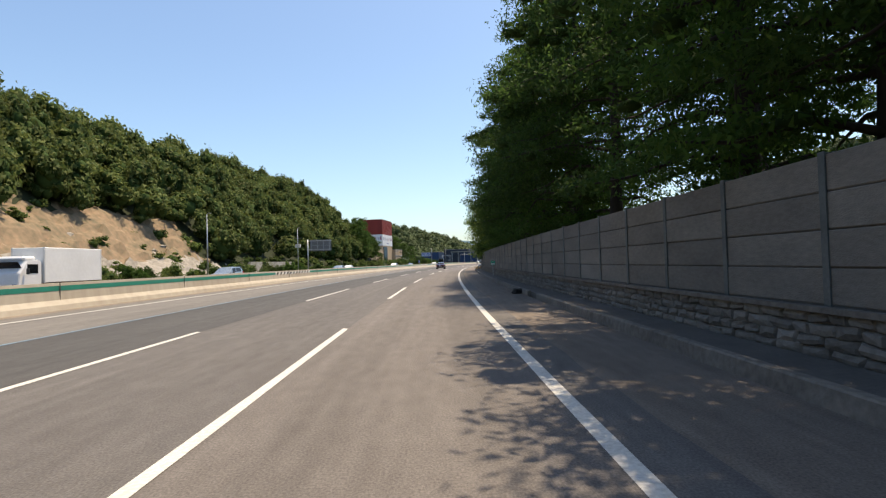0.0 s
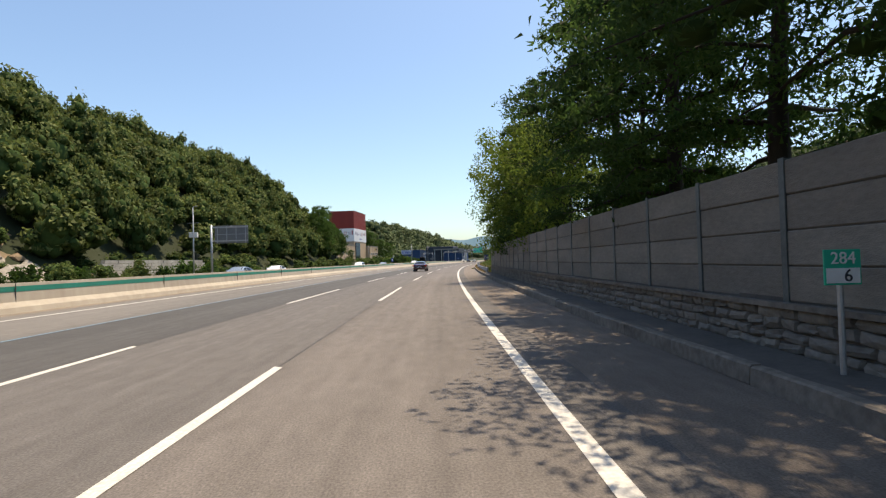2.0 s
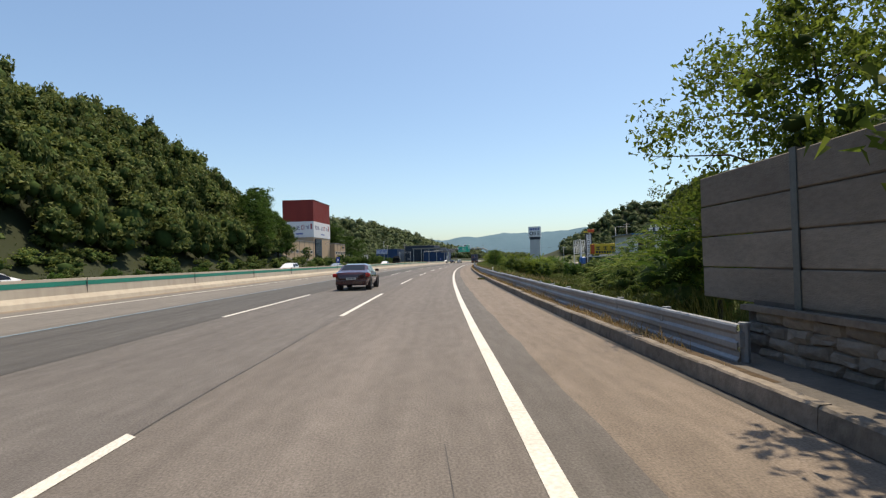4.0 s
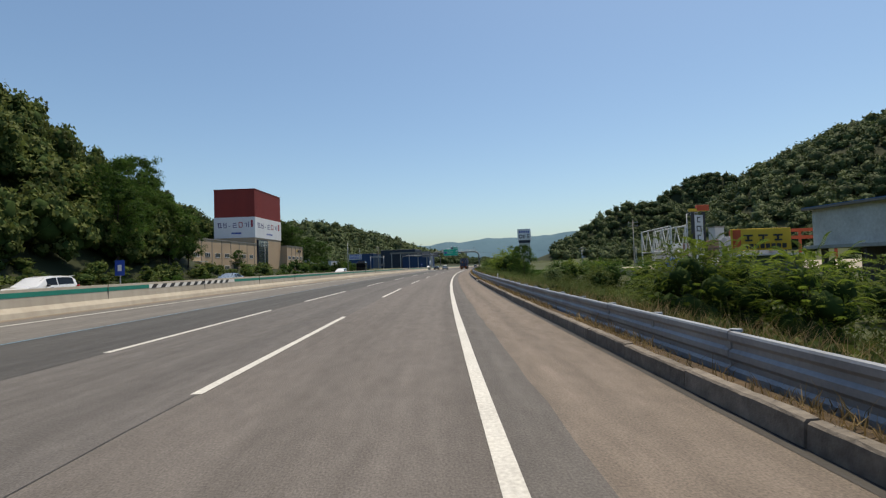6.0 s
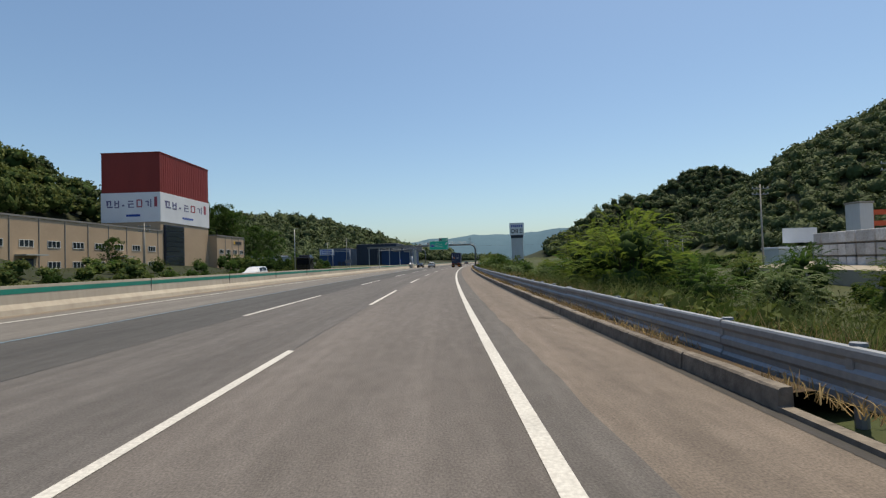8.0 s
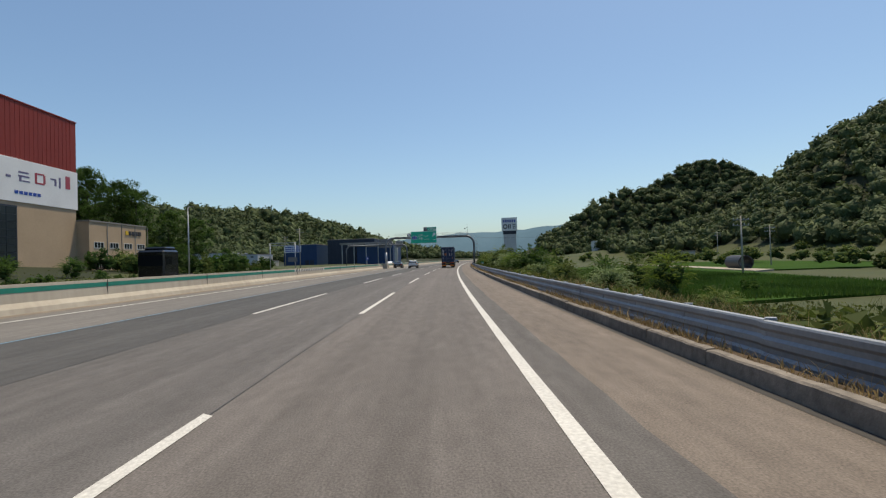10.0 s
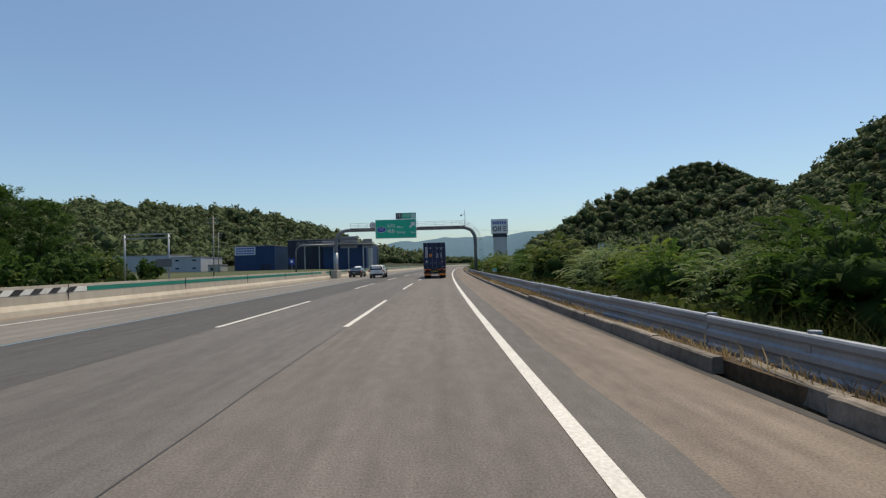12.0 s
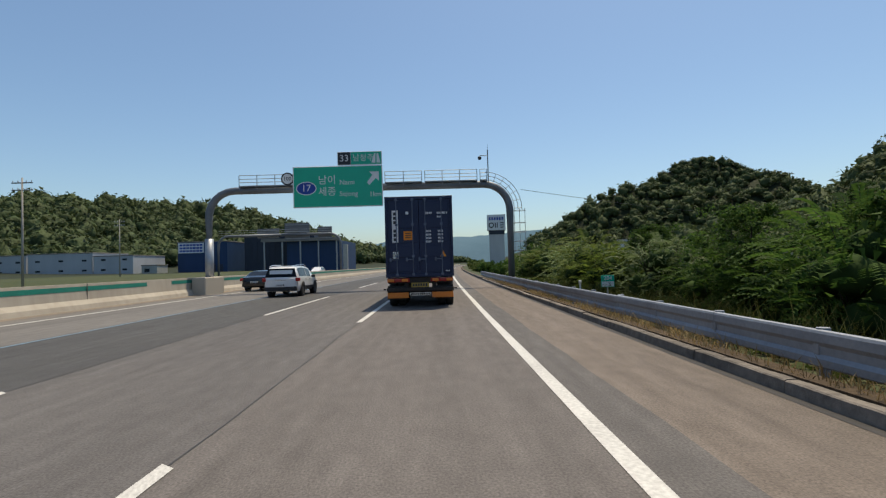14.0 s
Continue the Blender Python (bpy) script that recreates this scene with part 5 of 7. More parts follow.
def container_truck(m):
    """Semi-trailer with a container; tail at y = 0, facing +y."""
    t = empty("container_lorry", m, "container lorry with a navy shipping container and orange rear markings", "lorry")
    W, Z0, Z1, LN = 1.22, 1.10, 4.02, 12.19
    c = child("container", None, t, Matrix(), "navy blue steel shipping container")
    bm = bmesh.new()
    n = 76
    for sd in (-1, 1):
        prev_ = None
        for k in range(n + 1):
            y = .12 + (LN - .24) * k / n
            d = (0, .035, .035, 0)[k % 4]
            q = (bm.verts.new((sd * (W - .02 - d), y, Z0 + .12)), bm.verts.new((sd * (W - .02 - d), y, Z1 - .1)))
            if prev_:
                bm.faces.new((prev_[0], q[0], q[1], prev_[1]))
            prev_ = q
    part("side_sheet", bm, P_navy, c)
    box_part("roof_sheet", (-W + .03, W - .03, .1, LN - .1, Z1 - .09, Z1 - .04), P_navy, c)
    box_part("floor", (-W + .03, W - .03, .1, LN - .1, Z0 + .02, Z0 + .14), P_navy, c)
    box_part("front_wall", (-W + .05, W - .05, LN - .08, LN - .03, Z0 + .1, Z1 - .06), P_navy, c)
    for x in (-1, 1):
        for y in (0.0, LN - .16):
            box_part("corner_post", (x * W - .08 if x > 0 else -W, W if x > 0 else -W + .08, y, y + .16, Z0, Z1), P_navy, c, "", .01)
            for z in (Z0, Z1 - .12):
                bm = bmesh.new()
                bm_box(bm, (W - .165) if x > 0 else -W - .004, W + .004 if x > 0 else -W + .165, y - .004, y + .17, z - .003, z + .121, .012)
                part("corner_casting", bm, P_navy, c)
        box_part("side_rail", (x * (W - .05) - .04, x * (W - .05) + .04, .16, LN - .16, Z1 - .10, Z1), P_navy, c, "", .008)
        box_part("side_rail", (x * (W - .05) - .04, x * (W - .05) + .04, .16, LN - .16, Z0, Z0 + .14), P_navy, c, "", .008)
    box_part("door_header", (-W + .08, W - .08, .02, .12, Z1 - .11, Z1), P_navy, c, "", .01)
    box_part("door_sill", (-W + .08, W - .08, .02, .14, Z0, Z0 + .13), P_navy, c, "", .01)
    for sd in (-1, 1):
        dr = child("door", None, c, Matrix())
        x0, x1 = (-W + .085, -.008) if sd < 0 else (.008, W - .085)
        bm = bmesh.new()
        bm_box(bm, x0, x1, .045, .085, Z0 + .14, Z1 - .12, .006)
        part("door_sheet", bm, P_navy, dr)
        for k in range(5):
            z = Z0 + .2 + k * .52
            box_part("door_rib", (x0 + .07, x1 - .07, .030, .046, z, z + .40), P_navy, dr, "", .012)
        for xr in (x0 + .32, x1 - .22) if sd < 0 else (x0 + .22, x1 - .32):
            tube_part("lock_rod", (xr, .018, Z0 + .06), (xr, .018, Z1 - .05), .018, P_rod, dr, "steel lock rod", n=8)
            for z in (Z0 + .10, Z0 + .75, Z0 + 1.9, Z1 - .12):
                box_part("rod_bracket", (xr - .05, xr + .05, .0, .04, z - .045, z + .045), P_rod, dr, "", .01)
            bm = bmesh.new()
            bm_box(bm, xr - .26, xr + .02, -.012, .006, Z0 + .62, Z0 + .66, .006)
            bm_box(bm, xr - .27, xr - .20, -.02, .03, Z0 + .57, Z0 + .71, .01)
            part("lock_handle", bm, P_rod, dr)
        for z in (Z0 + .3, Z0 + 1.0, Z0 + 1.75, Z0 + 2.5):
            box_part("hinge", (sd * (W - .05) - .05, sd * (W - .05) + .05, .0, .05, z - .05, z + .05), P_navy, dr, "", .01)
    yb = .026

    def sticker(nm, x0, x1, z0, z1, m_, lb=""):
        return box_part(nm, (x0, x1, yb - .004, yb + .002, z0, z1), m_, c, lb)

    b_ = sticker("owner_panel", -.97, -.75, 2.36, 3.52, P_sticker, "tall white panel with dark upright marks")
    for k in range(7):
        if k != 3:
            z = 3.45 - k * .155
            box_part("mark_bar", (-.92, -.80, yb - .008, yb - .003, z - .11, z), P_ink, b_)
    b_ = sticker("placard", -.56, -.24, 2.44, 2.76, P_sorange, "orange square placard with dark bars")
    for k in range(3):
        box_part("mark_bar", (-.50, -.30, yb - .008, yb - .003, 2.51 + .075 * k, 2.54 + .075 * k), P_ink, b_)
    sticker("grey_plate", -.96, -.76, 1.78, 2.02, P_alloy, "")
    b_ = sticker("warning_triangle_back", .745, .755, 1.90, 1.91, P_navy)
    child("warning_triangle", mesh_of("warning_triangle", [(.74, yb - .008, 1.82), (.97, yb - .008, 1.82), (.855, yb - .008, 2.03), (.74, yb, 1.82), (.97, yb, 1.82), (.855, yb, 2.03)], [(0, 1, 2), (0, 3, 4, 1), (1, 4, 5, 2), (2, 5, 3, 0)], P_syellow), c, None, "orange warning triangle")
    for x, z, w, h in ((.25, 3.40, .26, .075), (.66, 3.40, .30, .075), (.99, 3.40, .06, .075), (.66, 3.26, .20, .065)):
        for k in range(max(1, int(w / .06))):
            sticker("number_bar", x + .06 * k, x + .06 * k + .042, z - h / 2, z + h / 2, P_sticker)
    for k in range(4):
        for x, w in ((.25, .22), (.68, .22)):
            for j in range(int(w / .05)):
                sticker("number_bar", x + .05 * j, x + .05 * j + .032, 2.78 - k * .125 - .07, 2.78 - k * .125, P_sticker)
    for j in range(3):
        sticker("number_bar", .93 + .05 * j, .962 + .05 * j, 1.28, 1.33, P_sticker)
    bm = bmesh.new()
    bm_tube(bm, (-.42, yb + .002, 3.42), (-.42, yb - .006, 3.42), .06, n=14)
    part("round_vent", bm, P_sticker, c)

    ch = child("chassis", None, t, Matrix(), "dark steel trailer chassis")
    for x in (-.5, .5):
        box_part("main_beam", (x - .08, x + .08, .1, LN - .4, .72, 1.09), P_chassis, ch, "", .01)
    box_part("cross_beam", (-W + .05, W - .05, .10, .3, .88, 1.09), P_chassis, ch, "", .01)
    box_part("underrun_bar", (-W + .02, W - .02, -.04, .06, .60, .73), P_chassis, ch, "rear underrun bar", .012)
    for sd in (-1, 1):
        box_part("rear_marker", (sd * .78 - .40, sd * .78 + .40, -.02, .02, .93, 1.06), P_redlamp, ch, "red and orange rear lamp strip", .01)
        box_part("rear_reflector", (sd * .80 - .38, sd * .80 + .38, -.05, -.01, .36, .56), P_amber, ch, "orange reflective rear board", .006)
        for k in range(3):
            box_part("lamp_cell", (sd * .80 - .36 + .25 * k, sd * .80 - .14 + .25 * k, -.035, -.018, .945, 1.045), P_amber if k != 1 else P_redlamp, ch, "", .008)
        box_part("mud_flap", (sd * .85 - .33, sd * .85 + .33, .06, .09, .30, .80), P_tyre, ch)
        box_part("guide_marker", (sd * 1.27 - .05, sd * 1.27 + .05, -.02, .03, .66, .70), P_chassis, ch)
        box_part("side_guard", (sd * 1.16 - .02, sd * 1.16 + .02, 4.6, 8.2, .5, .85), P_chassis, ch, "", .01)
    pl = box_part("number_plate", (-.32, .32, -.03, -.008, .74, .90), P_ochre, ch, "yellow number plate")
    for k in range(6):
        box_part("plate_bar", (-.27 + .092 * k, -.21 + .092 * k, -.036, -.029, .775, .87), P_ink, pl)
    bp = box_part("address_board", (-.38, .38, -.03, -.008, .44, .55), P_alloy, ch)
    for k in range(9):
        box_part("plate_bar", (-.34 + .077 * k, -.285 + .077 * k, -.036, -.029, .465, .525), P_ink, bp)
    for y in (1.3, 2.62, 3.94):
        tube_part("axle", (-.95, y, .5), (.95, y, .5), .07, P_chassis, ch)
        for sd in (-1, 1):
            wheel(ch, sd * 1.06, y, .5, .28, sd, 8)
            wheel(ch, sd * .74, y, .5, .28, sd, 8)
    # tractor
    tr = child("tractor", None, t, Matrix(), "lorry tractor unit ahead of the trailer")
    bm = bmesh.new()
    bm_box(bm, -1.2, 1.2, LN + .7, LN + 2.9, .9, 3.5, .12)
    part("cab", bm, P_white, tr)
    box_part("windscreen", (-1.1, 1.1, LN + 2.89, LN + 2.93, 1.9, 2.8), P_glass, tr)
    box_part("frame", (-.45, .45, LN - 3.2, LN + 2.8, .55, .9), P_chassis, tr)
    for y in (LN - 2.2, LN - .9, LN + 2.1):
        for sd in (-1, 1):
            wheel(tr, sd * 1.02, y, .5, .3, sd, 8)
    return t


container_truck(at_road(326.8, -.98, 0, 0))
car("suv", at_road(336.0, -8.85, 0), "white family SUV with tinted windows and black lower trim", P_white, "suv", "traffic ahead", True)
car("sedan", at_road(344.0, -13.2, 0), "black sedan with dark windows in the bus lane", P_black, "sedan", "traffic ahead")
car("sedan", at_road(115.5, -4.6, 0), "dark red sedan with tinted windows in the middle lane", P_dred, "sedan", "traffic ahead")
car("sedan", at_road(470, -4.5, 0), "black sedan far ahead on the motorway", P_black, "sedan", "traffic ahead")
light_truck(at_road(36.9, -26.0, 0, 180))
for s, lat, p_, k_, lb in ((60.5, -25.5, P_silver, "suv", "silver SUV on the opposite carriageway"), (68.5, -29.0, P_black, "suv", "black SUV on the opposite carriageway"),
                           (99.0, -22.5, P_silver, "sedan", "silver-blue sedan on the opposite carriageway"), (118.5, -25.8, P_white, "sedan", "white sedan on the opposite carriageway"),
                           (171.5, -25.8, P_white, "suv", "white utility vehicle on the opposite carriageway"), (199, -25.6, P_silver, "sedan", "silver sedan on the opposite carriageway"),
                           (252.3, -25.5, P_white, "suv", "white van-like car on the opposite carriageway"), (412, -25.5, P_white, "suv", "white car far along the opposite carriageway")):
    car("suv" if k_ == "suv" else "sedan", at_road(s, lat, 0, 180), lb, p_, k_, "traffic on the opposite carriageway")


def tractor_unit(m):
    t = empty("tractor_unit", m, "black lorry tractor unit without a trailer", "lorry", "traffic on the opposite carriageway")
    bm = bmesh.new()
    bm_box(bm, -1.22, 1.22, 3.4, 5.9, .75, 3.2, .16)
    part("cab", bm, P_black, t, "black cab")
    box_part("windscreen", (-1.1, 1.1, 5.89, 5.93, 1.8, 2.7), P_glass, t)
    box_part("frame", (-.45, .45, 0, 5.6, .6, .92), P_chassis, t)
    bm = bmesh.new()
    bm_box(bm, -1.0, 1.0, 3.5, 5.2, 3.2, 3.5, .12)
    part("roof_deflector", bm, P_black, t)
    for s_ in (-1, 1):
        box_part("side_window", (s_ * 1.225 - .01, s_ * 1.225 + .01, 4.6, 5.6, 1.9, 2.6), P_glass, t)
        box_part("side_skirt", (s_ * 1.15 - .04, s_ * 1.15 + .04, 1.9, 3.5, .45, 1.0), P_plast, t)
        for y in (.9, 5.0):
            wheel(t, s_ * 1.02, y, .5, .3, s_, 8)
    return t


tractor_unit(at_road(277.6, -26, 0, 180))

# ---- sign gantry over the motorway ----
def arch(bm, x0, x1, top, r, rad, flip=1):
    pts = [(x0, 0, -.1), (x0, 0, top - rad)]
    for k in range(1, 7):
        a_ = math.pi / 2 * k / 6
        pts.append((x0 + flip * (rad - rad * math.cos(a_)), 0, top - rad + rad * math.sin(a_)))
    pts.append((x1, 0, top))
    path_tube(bm, pts, r, 12)


def gantry(m):
    g = empty("sign_gantry", m, "grey steel arch gantry with green motorway signs and a walkway rail", "gantry")
    XL, XR, TOP = -15.35, 4.42, 6.72
    bm = bmesh.new()
    arch(bm, XL, -5.5, TOP, .24, 1.7)
    part("arch_leg", bm, M_steel, g, "curved grey steel leg", smooth=True)
    bm = bmesh.new()
    arch(bm, XR, -5.5, TOP, .24, 1.7, -1)
    part("arch_leg", bm, M_steel, g, "curved grey steel leg", smooth=True)
    for x in (XL, XR):
        bm = bmesh.new()
        bm_box(bm, x - (.4 if x > 0 else .52), x + (.4 if x > 0 else .34), -.4 if x > 0 else -1.4, .4 if x > 0 else 1.4, -.1, .1 if x > 0 else TOPZ, .05)
        part("footing", bm, M_conc if x > 0 else M_barrier, g)
    tube_part("sleeve", (XL, 0, .6), (XL, 0, 3.6), .27, M_rail, g, "pale lower sleeve", n=14)
    # walkway rail
    for x0, x1 in ((-13.2, -9.7), (-3.7, -1.3), (-1.1, 2.3), (2.5, 2.95)):
        rl = child("walkway_rail", None, g, Matrix(), "thin steel walkway railing")
        for z in (6.98, 7.2, 7.42, 7.66):
            tube_part("rail_bar", (x0, -.35, z), (x1, -.35, z), .022, M_rail, rl, n=6)
        nb = max(2, int((x1 - x0) / 1.0) + 1)
        for x in np.linspace(x0, x1, nb):
            tube_part("rail_upright", (x, -.35, 6.75), (x, -.35, 7.66), .025, M_rail, rl, n=6)
        box_part("walkway_plate", (x0, x1, -.4, .3, 6.92, 6.95), M_rail, rl)
    for r in (1.95, 2.2, 2.45):
        bm = bmesh.new()
        path_tube(bm, [(XR - 1.7 + r * math.sin(a_), -.35, TOP - 1.7 + r * math.cos(a_)) for a_ in np.linspace(.05, 1.6, 9)], .02, 6)
        part("curved_rail", bm, M_rail, g)
    for a_ in np.linspace(.1, 1.55, 7):
        tube_part("rail_upright", (XR - 1.7 + 1.9 * math.sin(a_), -.35, TOP - 1.7 + 1.9 * math.cos(a_)), (XR - 1.7 + 2.45 * math.sin(a_), -.35, TOP - 1.7 + 2.45 * math.cos(a_)), .018, M_rail, g, n=6)
    cage = child("ladder_cage", None, g, Matrix(), "caged access ladder")
    for x in (XR + .25, XR + .6, XR + .95):
        tube_part("cage_bar", (x, -.2, 2.2), (x, -.2, 5.05), .02, M_rail, cage, n=6)
    for z in (2.3, 2.9, 3.5, 4.1, 4.9):
        bm = bmesh.new()
        path_tube(bm, [(XR + .6 + .4 * math.cos(a_), -.2 + .35 * math.sin(a_), z) for a_ in np.linspace(0, 6.28, 13)], .018, 5)
        part("cage_hoop", bm, M_rail, cage)
    # camera mast
    mast = child("camera_mast", None, g, Matrix(), "thin mast with a dome camera")
    tube_part("mast", (3.05, -.2, 6.8), (3.05, -.2, 8.95), .035, M_steel, mast, n=8)
    tube_part("arm", (3.05, -.2, 8.55), (2.55, -.2, 8.6), .025, M_steel, mast, n=6)
    bm = bmesh.new()
    bmesh.ops.create_uvsphere(bm, u_segments=12, v_segments=8, radius=.13, matrix=Matrix.Translation((2.52, -.2, 8.42)))
    part("dome_camera", bm, P_ink, mast, smooth=True)
    tube_part("whip", (3.05, -.2, 8.95), (3.05, -.2, 9.3), .012, M_steel, mast, n=5)
    # main sign
    x0, x1, z0, z1 = -9.62, -3.82, 5.40, 8.08
    sg = child("direction_sign", None, g, Matrix(), "large green motorway direction sign with white lettering")
    box_part("panel", (x0, x1, -.62, -.56, z0, z1), P_swhite, sg, "", .02)
    box_part("face", (x0 + .06, x1 - .06, -.626, -.60, z0 + .06, z1 - .06), P_sgreen, sg, "green sign face")
    for x in (x0 + 1, x1 - 1):
        box_part("bracket", (x - .05, x + .05, -.56, -.1, 6.4, 6.9), M_steel, sg)
    yf = -.634

    def word(body, x, z, size, par, m_=P_swhite, align="LEFT"):
        return child("lettering", text_mesh(body, size, m_, align), par, Matrix.Translation((x, yf, z)))

    word("남이", x0 + 1.62, 7.14, .64, sg)
    word("Nami", x0 + 3.0, 6.99, .45, sg)
    word("세종", x0 + 1.62, 6.40, .64, sg)
    word("Sejong", x0 + 3.0, 6.25, .45, sg)
    word("1km", x0 + 4.92, 6.18, .45, sg)

    def oval_(rx, rz, y, cx, cz, m_, nm):
        n = 28
        vs = [(cx + rx * math.cos(6.2832 * k / n), y_, cz + rz * math.sin(6.2832 * k / n)) for y_ in (y, y + .01) for k in range(n)]
        fs = [tuple(range(n))] + [(k, (k + 1) % n, n + (k + 1) % n, n + k) for k in range(n)]
        return child(nm, mesh_of(nm, vs, fs, m_), sg)

    oval_(.66, .44, -.634, x0 + .86, 6.66, P_swhite, "route_shield_rim")
    oval_(.60, .385, -.640, x0 + .86, 6.66, P_sblue, "route_shield")
    child("lettering", text_mesh("17", .62, P_swhite), sg, Matrix.Translation((x0 + .86, -.648, 6.66)))
    ax, az = x0 + 5.2, 7.25
    a2 = [(-.42, -.30), (-.26, -.46), (.16, -.02), (.36, -.22), (.36, .40), (-.26, .40), (-.06, .18)]
    child("arrow", mesh_of("arrow", [(ax + u, yf, az + v) for u, v in a2] + [(ax + u, yf + .01, az + v) for u, v in a2],
                           [(0, 1, 2, 6), (2, 3, 4), (2, 4, 5, 6)] + [(k, (k + 1) % 7, 7 + (k + 1) % 7, 7 + k) for k in range(7)], P_swhite), sg, None, "white exit arrow")
    # exit number plate on top
    ex = child("exit_sign", None, g, Matrix(), "small green exit sign above the direction sign")
    box_part("panel", (-6.72, -3.84, -.62, -.56, 8.10, 8.98), P_swhite, ex, "", .015)
    box_part("number_field", (-6.68, -5.86, -.626, -.60, 8.14, 8.94), P_ink, ex)
    box_part("face", (-5.84, -3.88, -.626, -.60, 8.14, 8.94), P_sgreen, ex)
    word("33", -6.28, 8.54, .62, ex, align="CENTER")
    word("남청주", -5.74, 8.54, .50, ex)
    rx = -4.22
    child("ramp_mark", mesh_of("ramp_mark", [(rx - .3, yf, 8.22), (rx - .05, yf, 8.22), (rx - .02, yf, 8.84), (rx - .12, yf, 8.84), (rx + .04, yf, 8.22), (rx + .28, yf, 8.22), (rx + .16, yf, 8.84), (rx + .04, yf, 8.84)], [(0, 1, 2, 3), (4, 5, 6, 7)], P_swhite), ex)
    # speed limit
    sp = child("speed_sign", None, g, Matrix(), "round speed limit sign with worn red rim")
    for r_, y_, m_ in ((.42, -.45, P_ink), (.33, -.46, P_swhite)):
        bm = bmesh.new()
        bm_tube(bm, (-10.02, y_ + .02, 7.35), (-10.02, y_, 7.35), r_, n=24)
        part("disc", bm, m_, sp)
    child("lettering", text_mesh("100", .34, P_ink), sp, Matrix.Translation((-10.02, -.468, 7.35)))
    return g


gantry(at_road(342.0, 0, 0))


def far_gantry(m):
    """Signs for the other carriageway, seen from behind."""
    g = empty("sign_gantry", m, "grey arch gantry over the opposite carriageway, sign backs showing", "gantry")
    bm = bmesh.new()
    arch(bm, -16.6, -26, 6.9, .2, 1.6, -1)
    part("arch_leg", bm, M_steel, g, smooth=True)
    bm = bmesh.new()
    arch(bm, -36.2, -26, 6.9, .2, 1.6)
    part("arch_leg", bm, M_steel, g, smooth=True)
    for x0, x1, z0, z1 in ((-20.2, -18.0, 6.0, 8.1), (-25.6, -21.6, 6.0, 8.8), (-30, -26.5, 6.4, 8.0)):
        sb = box_part("sign_back", (x0, x1, .3, .36, z0, z1), P_sback, g, "grey sign back", .01)
        for z in np.linspace(z0 + .3, z1 - .3, 3):
            box_part("stiffener", (x0, x1, .22, .30, z - .04, z + .04), M_rail, sb)
    for z in (7.1, 7.4, 7.75):
        tube_part("rail_bar", (-36, -.3, z), (-18, -.3, z), .02, M_rail, g, n=6)
    return g


far_gantry(at_road(390, 0, 0))


def back_sign(s, post_lat, x1, z0, z1, top):
    g = empty("road_sign", at_road(s, post_lat, -.1), "road sign for oncoming traffic seen from its grey back", "road sign")
    tube_part("post", (0, 0, 0), (0, 0, top), .16, M_rail, g, "pale steel post", n=12)
    for z in (z0 + .35, z1 - .25):
        box_part("arm", (0, x1, -.08, .02, z - .09, z + .09), M_rail, g, "", .01)
    sb = box_part("panel", (.5, x1, .03, .08, z0, z1), P_sback, g, "grey sign back", .01)
    for x in np.linspace(.9, x1 - .4, 4):
        box_part("stiffener", (x - .03, x + .03, -.03, .03, z0 + .05, z1 - .05), M_rail, sb)
    for z in np.linspace(z0 + .3, z1 - .3, 3):
        box_part("stiffener", (.55, x1 - .05, -.02, .03, z - .03, z + .03), M_rail, sb)


back_sign(116, -35.2, 5.5, 5.0, 7.6, 7.7)
fr = empty("road_sign", at_road(327, -36, -.1), "bare steel sign frame beside the opposite carriageway", "road sign")
for x in (0, 5.0):
    tube_part("post", (x, 0, 0), (x, 0, 6.0), .1, M_rail, fr, n=10)
for z in (5.5, 5.95):
    box_part("beam", (-.2, 5.2, -.07, .07, z - .07, z + .07), M_rail, fr)
box_part("panel", (3.6, 5.4, -.1, -.06, 2.2, 3.1), P_sback, fr)


# ---- poles ----
def light_pole(s, lat, h, arm=1.2, box=False, cross=False, label="slim grey street lamp pole", name="street_lamp"):
    p = empty(name, at_road(s, lat, float(land(s, lat)) - .1), label, "pole", "poles along the motorway")
    tube_part("pole", (0, 0, 0), (0, 0, h), .13, P_conpole if cross else M_rail, p, r1=.07, n=10)
    if cross:
        for z in (h - .5, h - 1.2):
            box_part("cross_arm", (-1.0, 1.0, -.05, .05, z - .05, z + .05), M_steel, p)
            for x in (-.9, -.4, .4, .9):
                tube_part("insulator", (x, 0, z + .05), (x, 0, z + .22), .04, W_frame, p, n=6)
    else:
        bm = bmesh.new()
        path_tube(bm, [(0, 0, h - .05), (arm * .3, 0, h + .15), (arm, 0, h + .18)], .04, 6)
        part("arm", bm, M_rail, p)
        box_part("lamp_head", (arm - .1, arm + .35, -.07, .07, h + .12, h + .2), M_steel, p, "", .03)
    if box:
        for sx in (-.55, .18):
            box_part("equipment_box", (sx, sx + .45, -.2, .2, h * .58, h * .58 + .75), W_frame, p, "pale grey equipment box", .02)
        box_part("cross_arm", (-.9, .9, -.05, .05, h * .78, h * .78 + .08), M_steel, p)
    return p


